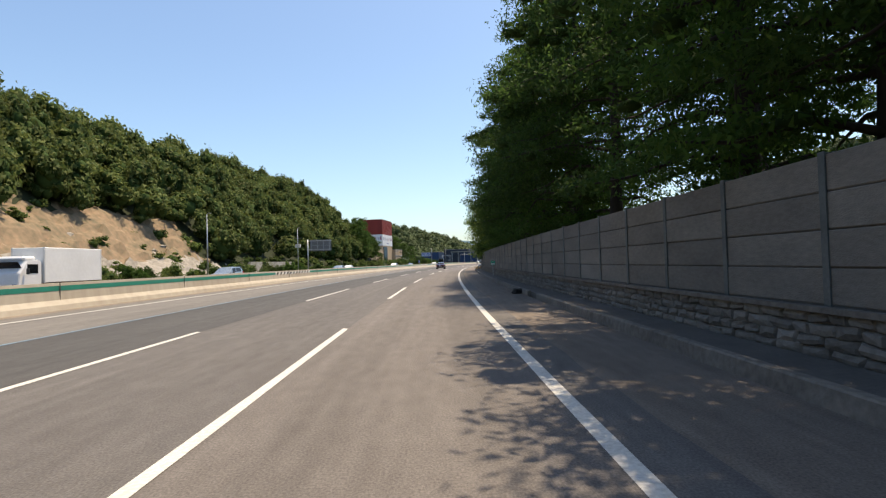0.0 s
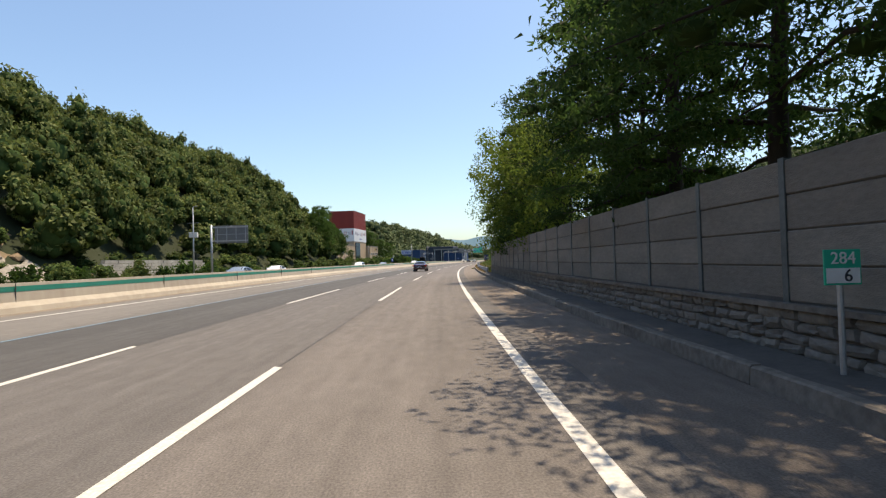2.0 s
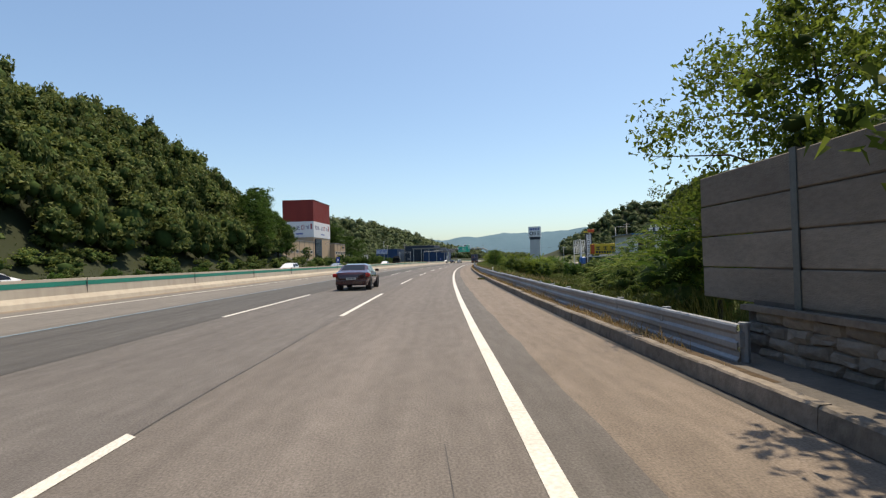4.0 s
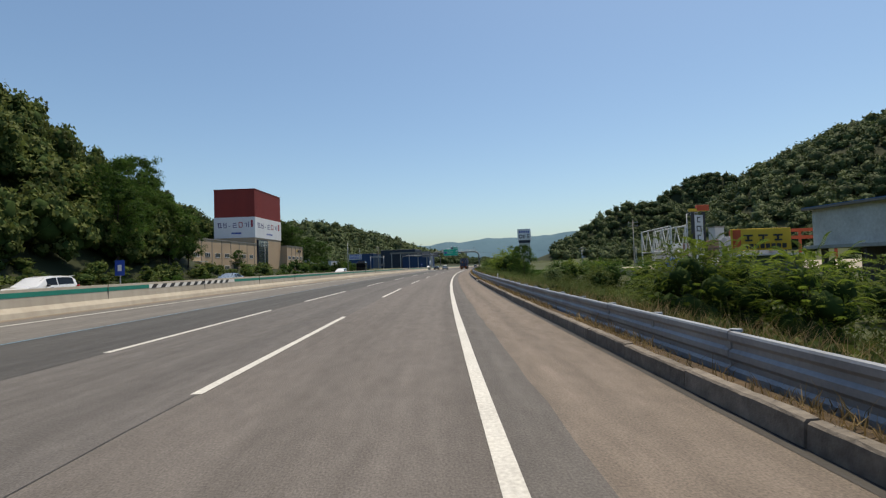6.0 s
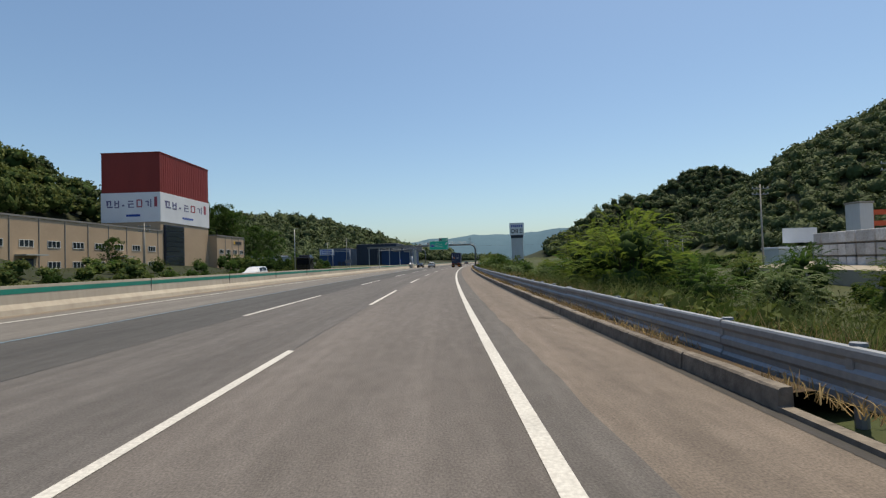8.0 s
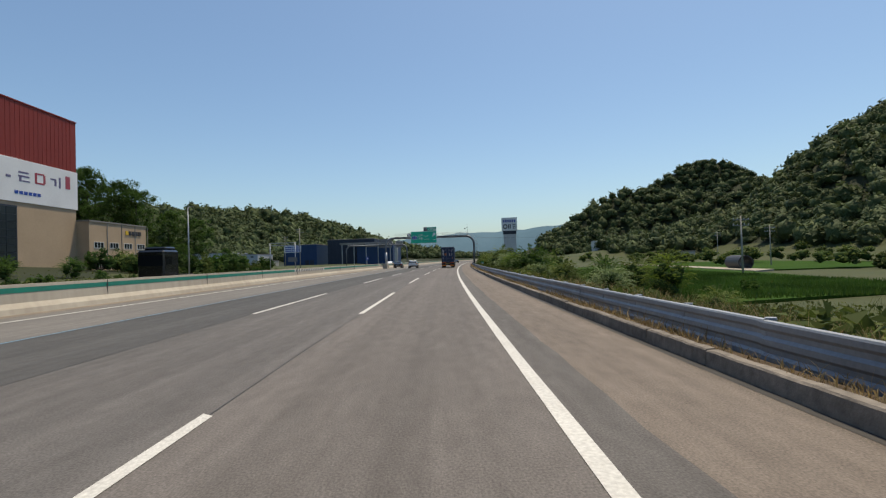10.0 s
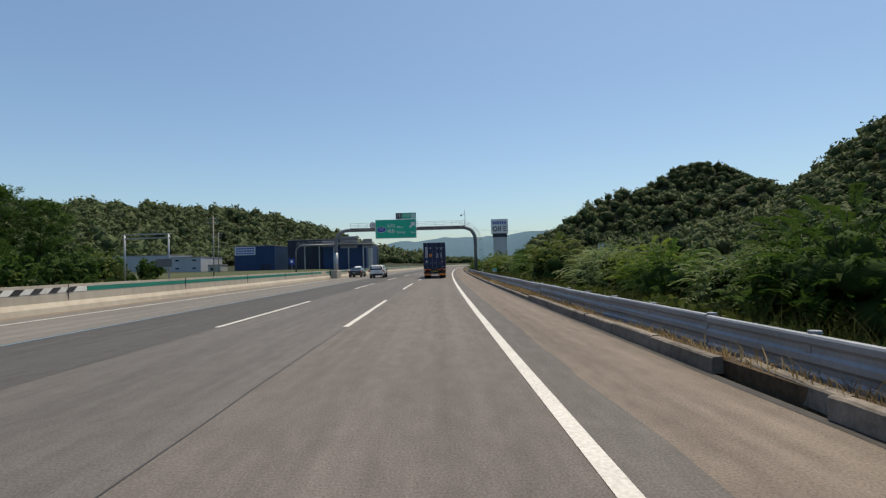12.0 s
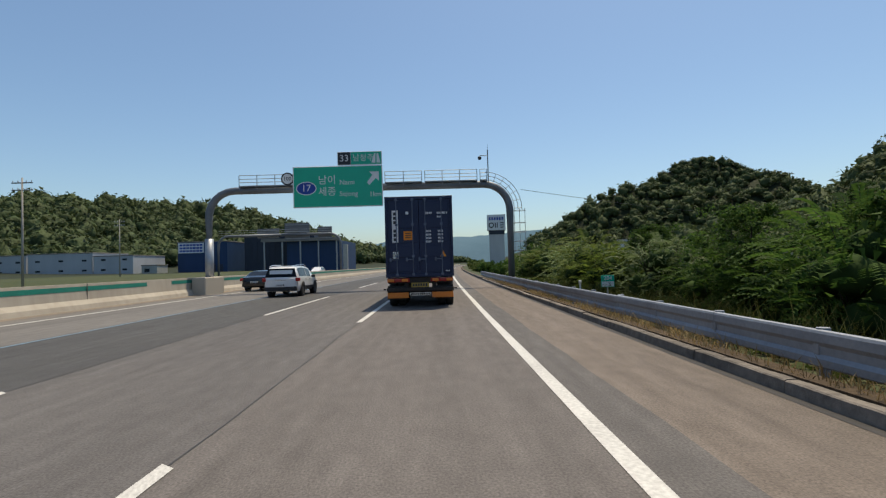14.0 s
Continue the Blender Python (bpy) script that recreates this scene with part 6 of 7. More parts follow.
light_pole(75, -36.5, 9.8, .3)
light_pole(114, -36.8, 10.2, .3, box=True)
light_pole(298, -36.5, 10.1, .4)
light_pole(357, -40, 11.0, 1.0, cross=True, label="concrete utility pole with cross arms", name="utility_pole")
light_pole(405, -62, 11, cross=True, label="concrete utility pole with cross arms", name="utility_pole")
light_pole(262, -48, 8.5, cross=True, label="concrete utility pole with cross arms", name="utility_pole")
light_pole(246, 38, 11.2, cross=True, label="concrete utility pole with cross arms", name="utility_pole")
light_pole(238, 47, 11.5, cross=True, label="concrete utility pole with cross arms", name="utility_pole")
light_pole(226, 41, 9.5, 1.6)
light_pole(291, 36, 7.5, cross=True, label="dark wooden pole in the field", name="utility_pole")
light_pole(330, 62, 8, cross=True, label="concrete utility pole with cross arms", name="utility_pole")
light_pole(380, 75, 9, cross=True, label="concrete utility pole with cross arms", name="utility_pole")
wire = bmesh.new()
pa, pb = Vector(road(342, 5.2, 6.3)), Vector(road(405, 62, 9))
path_tube(wire, [pa.lerp(pb, t) - Vector((0, 0, 2.2 * t * (1 - t))) for t in np.linspace(0, 1, 14)], .015, 5)
tagged(new("overhead_wire", bm_mesh("overhead_wire", wire, P_ink)), "thin black overhead wire running off the gantry", "wire")


def small_sign(s, lat, z0, z1, w, face, label, foot=0.0, num=None):
    g = empty("marker_sign", at_road(s, lat, foot), label, "road sign")
    tube_part("post", (0, .03, 0), (0, .03, z1), .03, M_rail, g, n=8)
    box_part("panel", (-w / 2, w / 2, -.02, .0, z0, z1), face, g, "", .004)
    if num:
        zc = z0 + (z1 - z0) * .5
        box_part("lower_field", (-w / 2 + .02, w / 2 - .02, -.027, -.015, z0 + .02, zc - .01), P_swhite, g)
        child("lettering", text_mesh(num[0], (z1 - z0) * .48, P_swhite), g, Matrix.Translation((0, -.03, zc + (z1 - zc) * .48)))
        child("lettering", text_mesh(num[1], (z1 - z0) * .5, P_ink), g, Matrix.Translation((w * .12, -.034, z0 + (zc - z0) * .5)))
    else:
        box_part("pictogram", (-w * .2, w * .2, -.028, -.018, z0 + (z1 - z0) * .3, z0 + (z1 - z0) * .7), P_swhite, g)


small_sign(47.5, 4.2, 1.04, 1.42, .40, P_sgreen, "green and white kilometre marker on a thin post", .12, ("284", "6"))
small_sign(326.6, 5.7, .86, 1.28, .47, P_sgreen, "green and white kilometre marker beside the guard rail", -.3, ("284", "3"))
small_sign(162.5, -16.15, .45, 1.25, .5, P_sblue, "small blue sign on the median barrier", TOPZ - .02)
small_sign(324.0, -16.15, .85, 1.5, .6, P_sblue, "small blue sign on the median barrier", TOPZ - .02)
DELIN = (129.3, 171.0, 324.9)
for s in DELIN:
    d = empty("delineator", at_road(s, 4.25, -.2), "short white delineator post with a round cap", "post", "delineators along the rail")
    tube_part("post", (0, 0, 0), (0, 0, 1.0), .03, W_frame, d, n=8)
    tube_part("cap", (0, 0, .99), (0, 0, 1.09), .045, W_frame, d, n=10)


deb = empty("tyre_scrap", at_road(23.6, 3.3, 0, 30), "torn black tyre scrap lying at the kerb", "debris")
bm = bmesh.new()
bm_box(bm, -.22, .2, -.14, .16, 0, .24, .05)
for v in bm.verts:
    v.co += Vector((noise.noise(v.co * 9), noise.noise(v.co * 9 + Vector((4, 0, 0))), max(0, v.co.z) * noise.noise(v.co * 7 + Vector((0, 6, 0))))) * .09
part("rubber", bm, P_tyre, deb)

sc = empty("cardboard_scrap", at_road(128.3, 3.02, .0, 35), "torn piece of tan cardboard lying on the shoulder", "litter")
bm = bmesh.new()
bm_box(bm, -.17, .17, -.10, .10, .006, .018)
bmesh.ops.subdivide_edges(bm, edges=bm.edges, cuts=3, use_grid_fill=True)
for v in bm.verts:
    v.co += Vector((noise.noise(v.co * 9), noise.noise(v.co * 9 + Vector((4, 0, 0))), .6 + abs(v.co.x) * 4)) * .02
part("card", bm, M_card, sc)

# ---- factory with the red and white tower ----
def window(parent, x, y, z, w, h, n=3, turn=0):
    """Window in a wall that faces +x."""
    wd = child("window", None, parent, pose(x, y, z, 0, 0, turn))
    bm = bmesh.new()
    for y0, y1, z0, z1 in ((-w / 2, w / 2, 0, .09), (-w / 2, w / 2, h - .09, h), (-w / 2, -w / 2 + .09, .09, h - .09), (w / 2 - .09, w / 2, .09, h - .09)):
        bm_box(bm, -.06, .07, y0, y1, z0, z1)
    part("frame", bm, W_frame, wd)
    for k in range(n):
        y0 = -w / 2 + .09 + (w - .18) * k / n
        box_part("pane", (-.05, .01, y0 + .04, y0 + (w - .18) / n - .04, .09, h - .09), W_glass, wd)
        if k:
            box_part("mullion", (-.05, .06, y0 - .04, y0 + .04, .09, h - .09), W_frame, wd)
    return wd


def building(name, m, dims, wall_m, label, category="building", roof=W_roof, parapet=.3):
    b = empty(name, m, label, category)
    x0, x1, y0, y1, z1 = dims
    box_part("wall", (x0, x1, y0, y1, -1.6, z1), wall_m, b, "", .02)
    box_part("roof", (x0 - .12, x1 + .12, y0 - .12, y1 + .12, z1, z1 + parapet), roof, b, "", .03)
    return b


fm = Matrix.Translation(Vector((-29.1, 304.1, 0))) @ pose(0, 0, 0, 0, 0, -9.7)
fac = empty("factory", fm, "beige factory with a red and white box tower", "factory")
box_part("tower_base", (-13.1, -.02, 0, 22.6, -.5, 12.35), W_beige, fac, "beige tower base")
box_part("tower_red_top", (-13.1, 0, 0, 22.8, 18.95, 27.75), W_red, fac, "dark red clad upper box", .04)
box_part("tower_white_band", (-13.2, .12, -.12, 22.9, 12.35, 18.95), W_banner, fac, "white banner band with lettering strokes", .03)
for k in range(24):
    box_part("cladding_seam", (.0, .03, .9 * k + .6, .9 * k + .64, 19.0, 27.7), W_red, fac)
box_part("tower_cap", (-13.2, .1, -.1, 22.9, 27.75, 27.95), W_red, fac)
P_violet = paint("brush_lettering_violet", (.13, .12, .24), .6)
P_brush = paint("brush_lettering_red", (.36, .06, .09), .6)
for face, along in (("front", 13.0), ("side", 22.0)):
    u = along / 13.0
    # each mark: centre along the banner, rise, then thin bars (du, dz, width, height)
    marks = ((.10, .0, ((0, .7, .09, .3), (-.02, .1, .03, .9), (.02, -.6, .10, .3), (.035, .2, .02, 1.0))), (.24, .0, ((-.03, .2, .02, 1.2), (.0, .2, .05, .25), (.03, .1, .02, 1.5), (0, -.7, .08, .25))),
             (.35, -.3, ((0, 0, .04, .35),)), (.48, .1, ((0, .5, .09, .25), (0, -.1, .10, .25), (-.03, -.6, .02, .7), (.02, -.8, .07, .2))), (.63, .1, ((-.04, 0, .02, 1.7), (.0, .75, .08, .25), (0, -.75, .08, .25), (.04, 0, .02, 1.3))),
             (.78, .1, ((-.02, .4, .06, .25), (.0, -.1, .02, 1.1), (.045, 0, .018, 1.8))), (.91, .2, ((0, .2, .05, 2.2),)))
    for k, (c0, dz, bars) in enumerate(marks):
        for bu, bz, w_, h_ in bars:
            q0, q1, z = along * (c0 + .02 + bu - w_ / 2), along * (c0 + .02 + bu + w_ / 2), 16.4 + dz + bz
            dims = (-13.0 + q0, -13.0 + q1, -.145, -.115, z - h_ / 2, z + h_ / 2) if face == "front" else (.115, .145, q0, q1, z - h_ / 2, z + h_ / 2)
            box_part("brush_stroke", dims, P_brush if k in (4, 6) else P_violet, fac)
    for k in range(6):
        q = along * .42 + k * .75 * u * .7
        dims = (-13 + q, -12.5 + q, -.145, -.115, 13.6, 14.1) if face == "front" else (.115, .145, q, q + .7, 13.6, 14.1)
        box_part("lettering_bar", dims, P_sblue, fac)
# glazed stair
st_ = child("stair_glazing", None, fac, Matrix(), "dark blue-grey glazed stair front")
box_part("stair_body", (-.02, .5, 1.2, 9.2, -.5, 11.7), W_dark, st_)
for i in range(4):
    for j in range(9):
        box_part("pane", (.48, .56, 1.3 + 1.95 * i, 3.15 + 1.95 * i, 1.2 + 1.15 * j, 2.25 + 1.15 * j), W_glass, st_)
# wings
for y0, y1, x1, top in ((-50, -.02, .4, 10.1), (22.62, 40.3, 2.2, 10.3)):
    wg = child("wing", None, fac, Matrix(), "long low beige factory wing")
    box_part("wall", (-16, x1, y0, y1, -.5, top), W_beige, wg)
    box_part("parapet", (-16.15, x1 + .12, y0 - .1, y1 + .1, top, top + .28), W_roof, wg)
    step_ = 5.4 if y0 < 0 else 4.4
    n = int((y1 - y0 - 3) / step_)
    for k in range(n + 1):
        y = y0 + 2.6 + step_ * k
        window(wg, x1, y, 5.6, 2.7, 1.15)
        if (k % 4) != 2:
            window(wg, x1, y, 2.3, 2.7, 1.15)
        else:
            box_part("canopy", (x1, x1 + 1.8, y - 2.1, y + 2.1, 4.3, 4.5), W_cream, wg, "flat entrance canopy")
            box_part("door", (x1 - .05, x1 + .04, y - 1.3, y + 1.3, .2, 3.9), W_dark, wg, "dark entrance opening")
        box_part("downpipe", (x1, x1 + .1, y + 2.3, y + 2.42, 0, top), W_roof, wg)
for k in range(5):
    box_part("wall_letter", (2.2, 2.32, 33.2 + 1.1 * k, 34.0 + 1.1 * k, 8.4, 9.2), W_yellow if k == 0 else P_ink, fac)

# ---- works beyond ----
for s, l0, l1, top in ((470, -114.5, -101.5, 7.0), (471, -137, -115.5, 8.2), (472, -163, -138.5, 8.0)):
    m = at_road(s, l0)
    b = building("shed", m, (0, l1 - l0, 0, 18, top), W_shed, "pale grey low industrial shed with small dark windows", "shed")
    for x in np.linspace(2.5, l1 - l0 - 3.5, max(2, int((l1 - l0) / 6))):
        for z in (2.4, 5.6):
            box_part("window", (x, x + 1.5, -.06, .02, z, z + .6), W_glass, b)
b = building("warehouse", at_road(479, -92), (0, 17, 0, 22, 11.2), W_blue, "blue clad warehouse with a white sign panel", "warehouse")
sg_ = box_part("sign_panel", (.3, 9.0, -.25, -.05, 7.6, 11.0), W_banner, b, "white sign panel with dark bars")
for k in range(3):
    for j in range(7):
        box_part("sign_bar", (.8 + 1.15 * j, 1.7 + 1.15 * j, -.32, -.24, 8.0 + k, 8.6 + k), P_sblue, sg_)
for x in (11, 13.5):
    box_part("door", (x, x + 2, -.05, .03, 0, 3.6), W_dark, b)
b = building("workshop", at_road(481, -70), (0, 24, 0, 25, 13.2), W_dark, "dark blue-grey industrial hall with a lean-to front", "industrial hall")
for k in range(12):
    box_part("cladding_rib", (2 * k + .5, 2 * k + .62, -.1, 0, 0, 13), W_dark, b)
box_part("lean_to", (16, 34, -4, 20, -.5, 10.4), W_blue, b, "blue clad side bay")
box_part("canopy", (8, 34, -6, -3.9, 10.4, 11.4), W_roof, b, "long grey canopy")
box_part("white_pylon", (35, 36.4, -5, -4, -.5, 9.0), W_cream, b, "narrow pale sign panel")
for x in (9, 15, 21, 27, 33):
    box_part("column", (x - .2, x + .2, -5.8, -5.4, -.5, 10.4), M_rail, b)
b = building("site_office", at_road(468, -97.5), (0, 5, 0, 6, 3.6), W_cream, "small white site office", "hut")
box_part("window", (1, 2.6, -.05, .02, 1.6, 2.7), W_glass, b)
b = building("apartment_house", at_road(600, 107), (0, 6.6, 0, 9, 9.4), W_cream, "white three-storey house at the foot of the hills", "house")
for z in (2.2, 4.8, 7.4):
    for x in (.6, 2.7, 4.8):
        box_part("window", (x, x + 1.1, -.06, .02, z, z + 1.3), W_glass, b)
b = building("barn", at_road(520, 70), (0, 9.5, 0, 10, 9.5), W_shed, "grey-blue building among the trees", "building")
for x in (1, 4, 7):
    for z in (3, 6):
        box_part("window", (x, x + 1.4, -.06, .02, z, z + 1.2), W_glass, b)
for s, lat, w in ((450, 92, 12), (475, 118, 10), (430, 128, 14), (560, 84, 9)):
    building("greenhouse", at_road(s, lat), (0, w * .4, 0, 8, 1.9), W_cream, "low white sheeted farm shed", "shed")

# advertising tower straight ahead
tw = empty("sign_tower", at_road(720, 19.5) @ Matrix.Diagonal((1, 1, 1.07, 1)), "tall grey tower with a white sign box on top", "tower")
box_part("shaft", (1.5, 13.4, 0, 9, -1, 22.5), W_shed, tw, "grey tower shaft", .05)
box_part("dark_band", (1.2, 13.7, -.3, 9.3, 22.5, 25.5), W_dark, tw)
box_part("sign_box", (0, 14.6, -1, 10, 25.5, 37.2), W_banner, tw, "white sign box with dark marks", .05)
for k in range(6):
    box_part("sign_bar", (1.6 + 2.0 * k, 2.9 + 2.0 * k, -1.12, -.98, 33.0, 35.2), P_sblue, tw)
bm = bmesh.new()
for k in range(18):
    a0 = 6.2832 * k / 18
    bm_box(bm, -.35, .35, -.07, .07, -.4, .4, 0, Matrix.Translation((3.4, -1.05, 29.3)) @ Matrix.Rotation(a0, 4, "Y") @ Matrix.Translation((0, 0, 1.7)))
part("sign_ring", bm, P_ink, tw)
for x, a_ in ((6.6, 0), (8.1, 0)):
    bm = bmesh.new()
    bm_box(bm, -.4, .4, -.07, .07, -1.9, 1.9, 0, pose(x, -1.05, 29.3, 0, a_, 0))
    part("sign_stroke", bm, P_ink, tw)
for z in (27.7, 29.3, 30.9):
    box_part("sign_stroke", (10.4, 13.2, -1.12, -.98, z - .35, z + .35), P_ink, tw)

# ---- yard and house on the right ----
hs = empty("house", Matrix.Translation((39.4, 161.1, .65)) @ pose(0, 0, 0, 0, 0, -4), "old cream house on stilts with a blue-edged flat roof", "house")
box_part("platform", (-.4, 9.6, -.5, 8, 1.25, 1.5), W_cream, hs, "stained concrete platform", .02)
box_part("wall", (0, 9, 0, 7.5, 1.5, 4.05), W_white, hs, "cream rendered wall")
box_part("roof", (-.4, 9.6, -.6, 8, 4.05, 4.2), W_roof, hs, "flat roof slab")
box_part("roof_edge", (-.45, 9.65, -.65, -.58, 4.03, 4.25), W_broof, hs, "blue painted roof edge")
for x0, x1 in ((.7, 3.2), (5.2, 7.6)):
    wd = child("window", None, hs, Matrix())
    for h0, h1 in ((x0, (x0 + x1) / 2 - .03), ((x0 + x1) / 2 + .03, x1)):
        box_part("shutter", (h0, h1, -.03, .03, 1.78, 3.45), W_brown, wd, "dark brown boarded shutter", .01)
    for z in (1.7, 3.45):
        box_part("frame", (x0 - .08, x1 + .08, -.07, .02, z, z + .08), W_frame, wd)
for x in (.4, 3.4, 6.4, 9.2):
    for y in (0, 7):
        box_part("stilt", (x - .15, x + .15, y - .15, y + .15, -2.4, 1.26), M_mortar, hs)
box_part("undercroft_wall", (-.2, 9.4, 3.0, 3.2, -2.4, 1.25), M_mortar, hs)
for k in range(10):
    box_part("roof_rib", (-.4 + k * 1.08, -.34 + k * 1.08, -.55, 7.95, 4.2, 4.24), W_broof, hs)
tube_part("downpipe", (4.2, -.08, 1.5), (4.2, -.08, 4.05), .05, W_frame, hs, n=8)
box_part("side_door", (8.0, 8.7, -.05, .02, 1.5, 3.5), W_brown, hs, "brown side door")
b = empty("shop", Matrix.Translation((46.2, 160.2, 0)) @ pose(0, 0, 0, 0, 0, -4), "low shop with a white awning and long sign boards", "shop")
box_part("wall", (0, 14, 1, 10, -1.7, 4.2), W_cream, b)
box_part("awning", (-.8, 8, -1.6, 1.2, 4.3, 4.42), W_banner, b, "white sheet awning")
box_part("shop_sign", (0, 6, .86, .98, 3.1, 4.1), W_blue, b, "blue shop sign")
for k in range(4):
    box_part("sign_bar", (.5 + 1.35 * k, 1.5 + 1.35 * k, .8, .88, 3.3, 3.95), P_swhite, b)
sgb = box_part("roof_sign", (-4, 8, 2.0, 2.2, 5.1, 6.4), W_dark, b, "dark rooftop sign with white and red bars")
for k in range(7):
    for x0, x1, z0, z1 in ((.04, .58, .62, .84), (0, .62, .31, .50), (.04, .58, .0, .19)):
        box_part("sign_bar", (-3.8 + .95 * k + x0, -3.8 + .95 * k + x1, 1.93, 2.02, 5.3 + z0, 5.3 + z1), P_swhite, sgb)
for k in range(8):
    for z0 in (5.25, 5.85):
        box_part("sign_bar", (3.1 + .58 * k, 3.52 + .58 * k, 1.93, 2.02, z0, z0 + .42), W_orange if z0 < 5.5 else P_swhite, sgb)
box_part("sign_support", (-4, 8, 2.2, 2.3, 4.2, 5.1), M_steel, b)
# upright company sign
vs_ = empty("upright_sign", Matrix.Translation((41.45, 184.0, 0)) @ pose(0, 0, 0, 0, 0, -8) @ Matrix.Diagonal((.72, 1, .97, 1)), "tall white upright sign with black bars between dark posts", "sign")
box_part("panel", (-.62, .62, -.14, .14, .25, 6.05), W_banner, vs_, "white upright panel", .02)
for x in (-.75, .75):
    box_part("post", (x - .13, x + .13, -.2, .2, -1.7, 6.4), P_ink, vs_, "dark sign post")
for k in range(6):
    z = 5.55 - .93 * k
    for x0, x1, z0, z1 in ((-.34, .12, .20, .30), (-.34, -.24, -.28, .20), (-.24, .10, -.28, -.18), (.20, .31, -.32, .32))[:4 if k % 2 else 3]:
        box_part("sign_bar", (x0 + (0 if k % 2 else .1), x1 + (0 if k % 2 else .1), -.18, -.13, z + z0, z + z1), P_ink, vs_)
box_part("top_frame", (-1.3, 1.1, -.15, .15, 6.45, 6.75), W_yellow, vs_)
box_part("top_sign", (-.2, 1.5, -.2, .2, 6.5, 7.1), W_orange, vs_, "orange-red top sign", .02)
ys = empty("yellow_sign", Matrix.Translation((38.0, 174.6, -.35)) @ pose(0, 0, 0, 0, 0, -6), "yellow sign board with black marks above a green shack", "sign")
box_part("board", (0, 5.0, -.1, .1, 2.35, 4.15), W_yellow, ys, "", .02)
for k in range(3):
    for x0, x1, z0, z1 in ((0, .75, .75, .9), (.1, .7, .35, .5), (.3, .45, .35, .9)):
        box_part("sign_bar", (1.0 + 1.25 * k + x0, 1.0 + 1.25 * k + x1, -.16, -.09, 2.75 + z0, 2.75 + z1), P_ink, ys)
for k in range(8):
    box_part("sign_bar", (1.0 + .46 * k, 1.32 + .46 * k, -.16, -.09, 2.5, 2.88), P_ink, ys)
box_part("red_field", (.1, .75, -.14, -.09, 2.45, 4.05), W_orange, ys)
M_green = paint("green_shack", (.06, .11, .095), .7)
box_part("shack_wall", (.1, 6.2, .3, 1.7, -1.7, 1.9), M_green, ys, "dull green shack wall")
box_part("shack_roof", (-.2, 6.6, -.2, 2.0, 1.9, 2.05), W_banner, ys, "white sheet roof")
box_part("shack_door", (1.2, 2.2, .24, .31, -1.5, .9), W_dark, ys)
for x in (.4, 4.6):
    box_part("post", (x - .06, x + .06, .02, .14, -1.7, 2.4), M_steel, ys)
yard = tagged(new("yard", mesh_of("yard", [road(s, l, .12) for s, l in ((184, 25), (184, 110), (262, 110), (268, 62), (238, 31))] + [road(s, l, -1.8) for s, l in ((184, 25), (184, 110), (262, 110), (268, 62), (238, 31))],
                                  [(0, 1, 2, 3, 4)] + [(k, (k + 1) % 5, 5 + (k + 1) % 5, 5 + k) for k in range(5)], M_dirt)), "pale gravel storage yard", "yard", kind="structure")
rw = empty("retaining_wall", Matrix(), "low grey block retaining wall below the yard", "wall", kind="structure")
for j in range(4):
    for k in range(22):
        c_ = Vector(road(184.5 + 1.15 * k + (.55 if j % 2 else 0), 24.6 + .09 * k, -1.5 + .42 * j))
        bm = bmesh.new()
        bm_box(bm, -.25, .25, -.56, .56, 0, .40, .03)
        part("block", bm, M_conc, rw, m=Matrix.Translation(c_) @ pose(0, 0, 0, 0, 0, heading(190)))


def pallet_meshes():
    bm = bmesh.new()
    bm_box(bm, -.55, .55, -.55, .55, .02, .13, .015)
    pal = bm_mesh("pallet", bm, P_wood)
    bm = bmesh.new()
    bm_box(bm, -.54, .54, -.54, .54, .132, 1.22, .05)
    for v in bm.verts:
        v.co += Vector((noise.noise(v.co * 3), noise.noise(v.co * 3 + Vector((5, 0, 0))), 0)) * .05
    g1 = bm_mesh("wrapped_load", bm, W_wrap)
    return pal, g1


me_pal, me_goods = pallet_meshes()
me_goods2 = me_goods.copy()
me_goods2.materials.clear()
me_goods2.materials.append(W_brick)
stk = empty("goods_stack", Matrix(), "pallets of shrink-wrapped goods stacked in the yard", "pallet stack", "stacks in the yard")
for lv in (0, 1, 2):
    child("pallet", me_pal, stk, Matrix.Translation((0, 0, 1.25 * lv)))
    child("wrapped_load", me_goods, stk, Matrix.Translation((0, 0, 1.25 * lv)), "grey shrink-wrapped load")
stk2 = empty("goods_stack", Matrix(), "pallets of reddish bricks or tiles stacked in the yard", "pallet stack", "stacks in the yard")
for lv in (0, 1, 2):
    child("pallet", me_pal, stk2, Matrix.Translation((0, 0, 1.25 * lv)))
    child("wrapped_load", me_goods2, stk2, Matrix.Translation((0, 0, 1.25 * lv)), "reddish wrapped load")
first = {0: True, 1: True}
row_ = [(s, 36 + (s - 203) * .11 + 1.4 * c, s < 218 and (int(s / 6) + c) % 2 == 0) for s in np.arange(203, 239, 1.36) for c in (0, 1)]
row_ += [(s, lat, 1) for s in (211, 212.4) for lat in (40.5, 42, 43.5, 45)] + [(s, lat, 0) for s in (192, 196) for lat in (33, 34.4, 35.8)]
for s, lat, kd in row_:
    src_ = (stk, stk2)[int(kd)]
    m = at_road(s + rng.uniform(-.1, .1), lat, .12 if s < 218 else -.3, rng.uniform(-3, 3))
    if first[int(kd)]:
        src_.matrix_world = m
        first[int(kd)] = False
    else:
        copy_thing(src_, m)
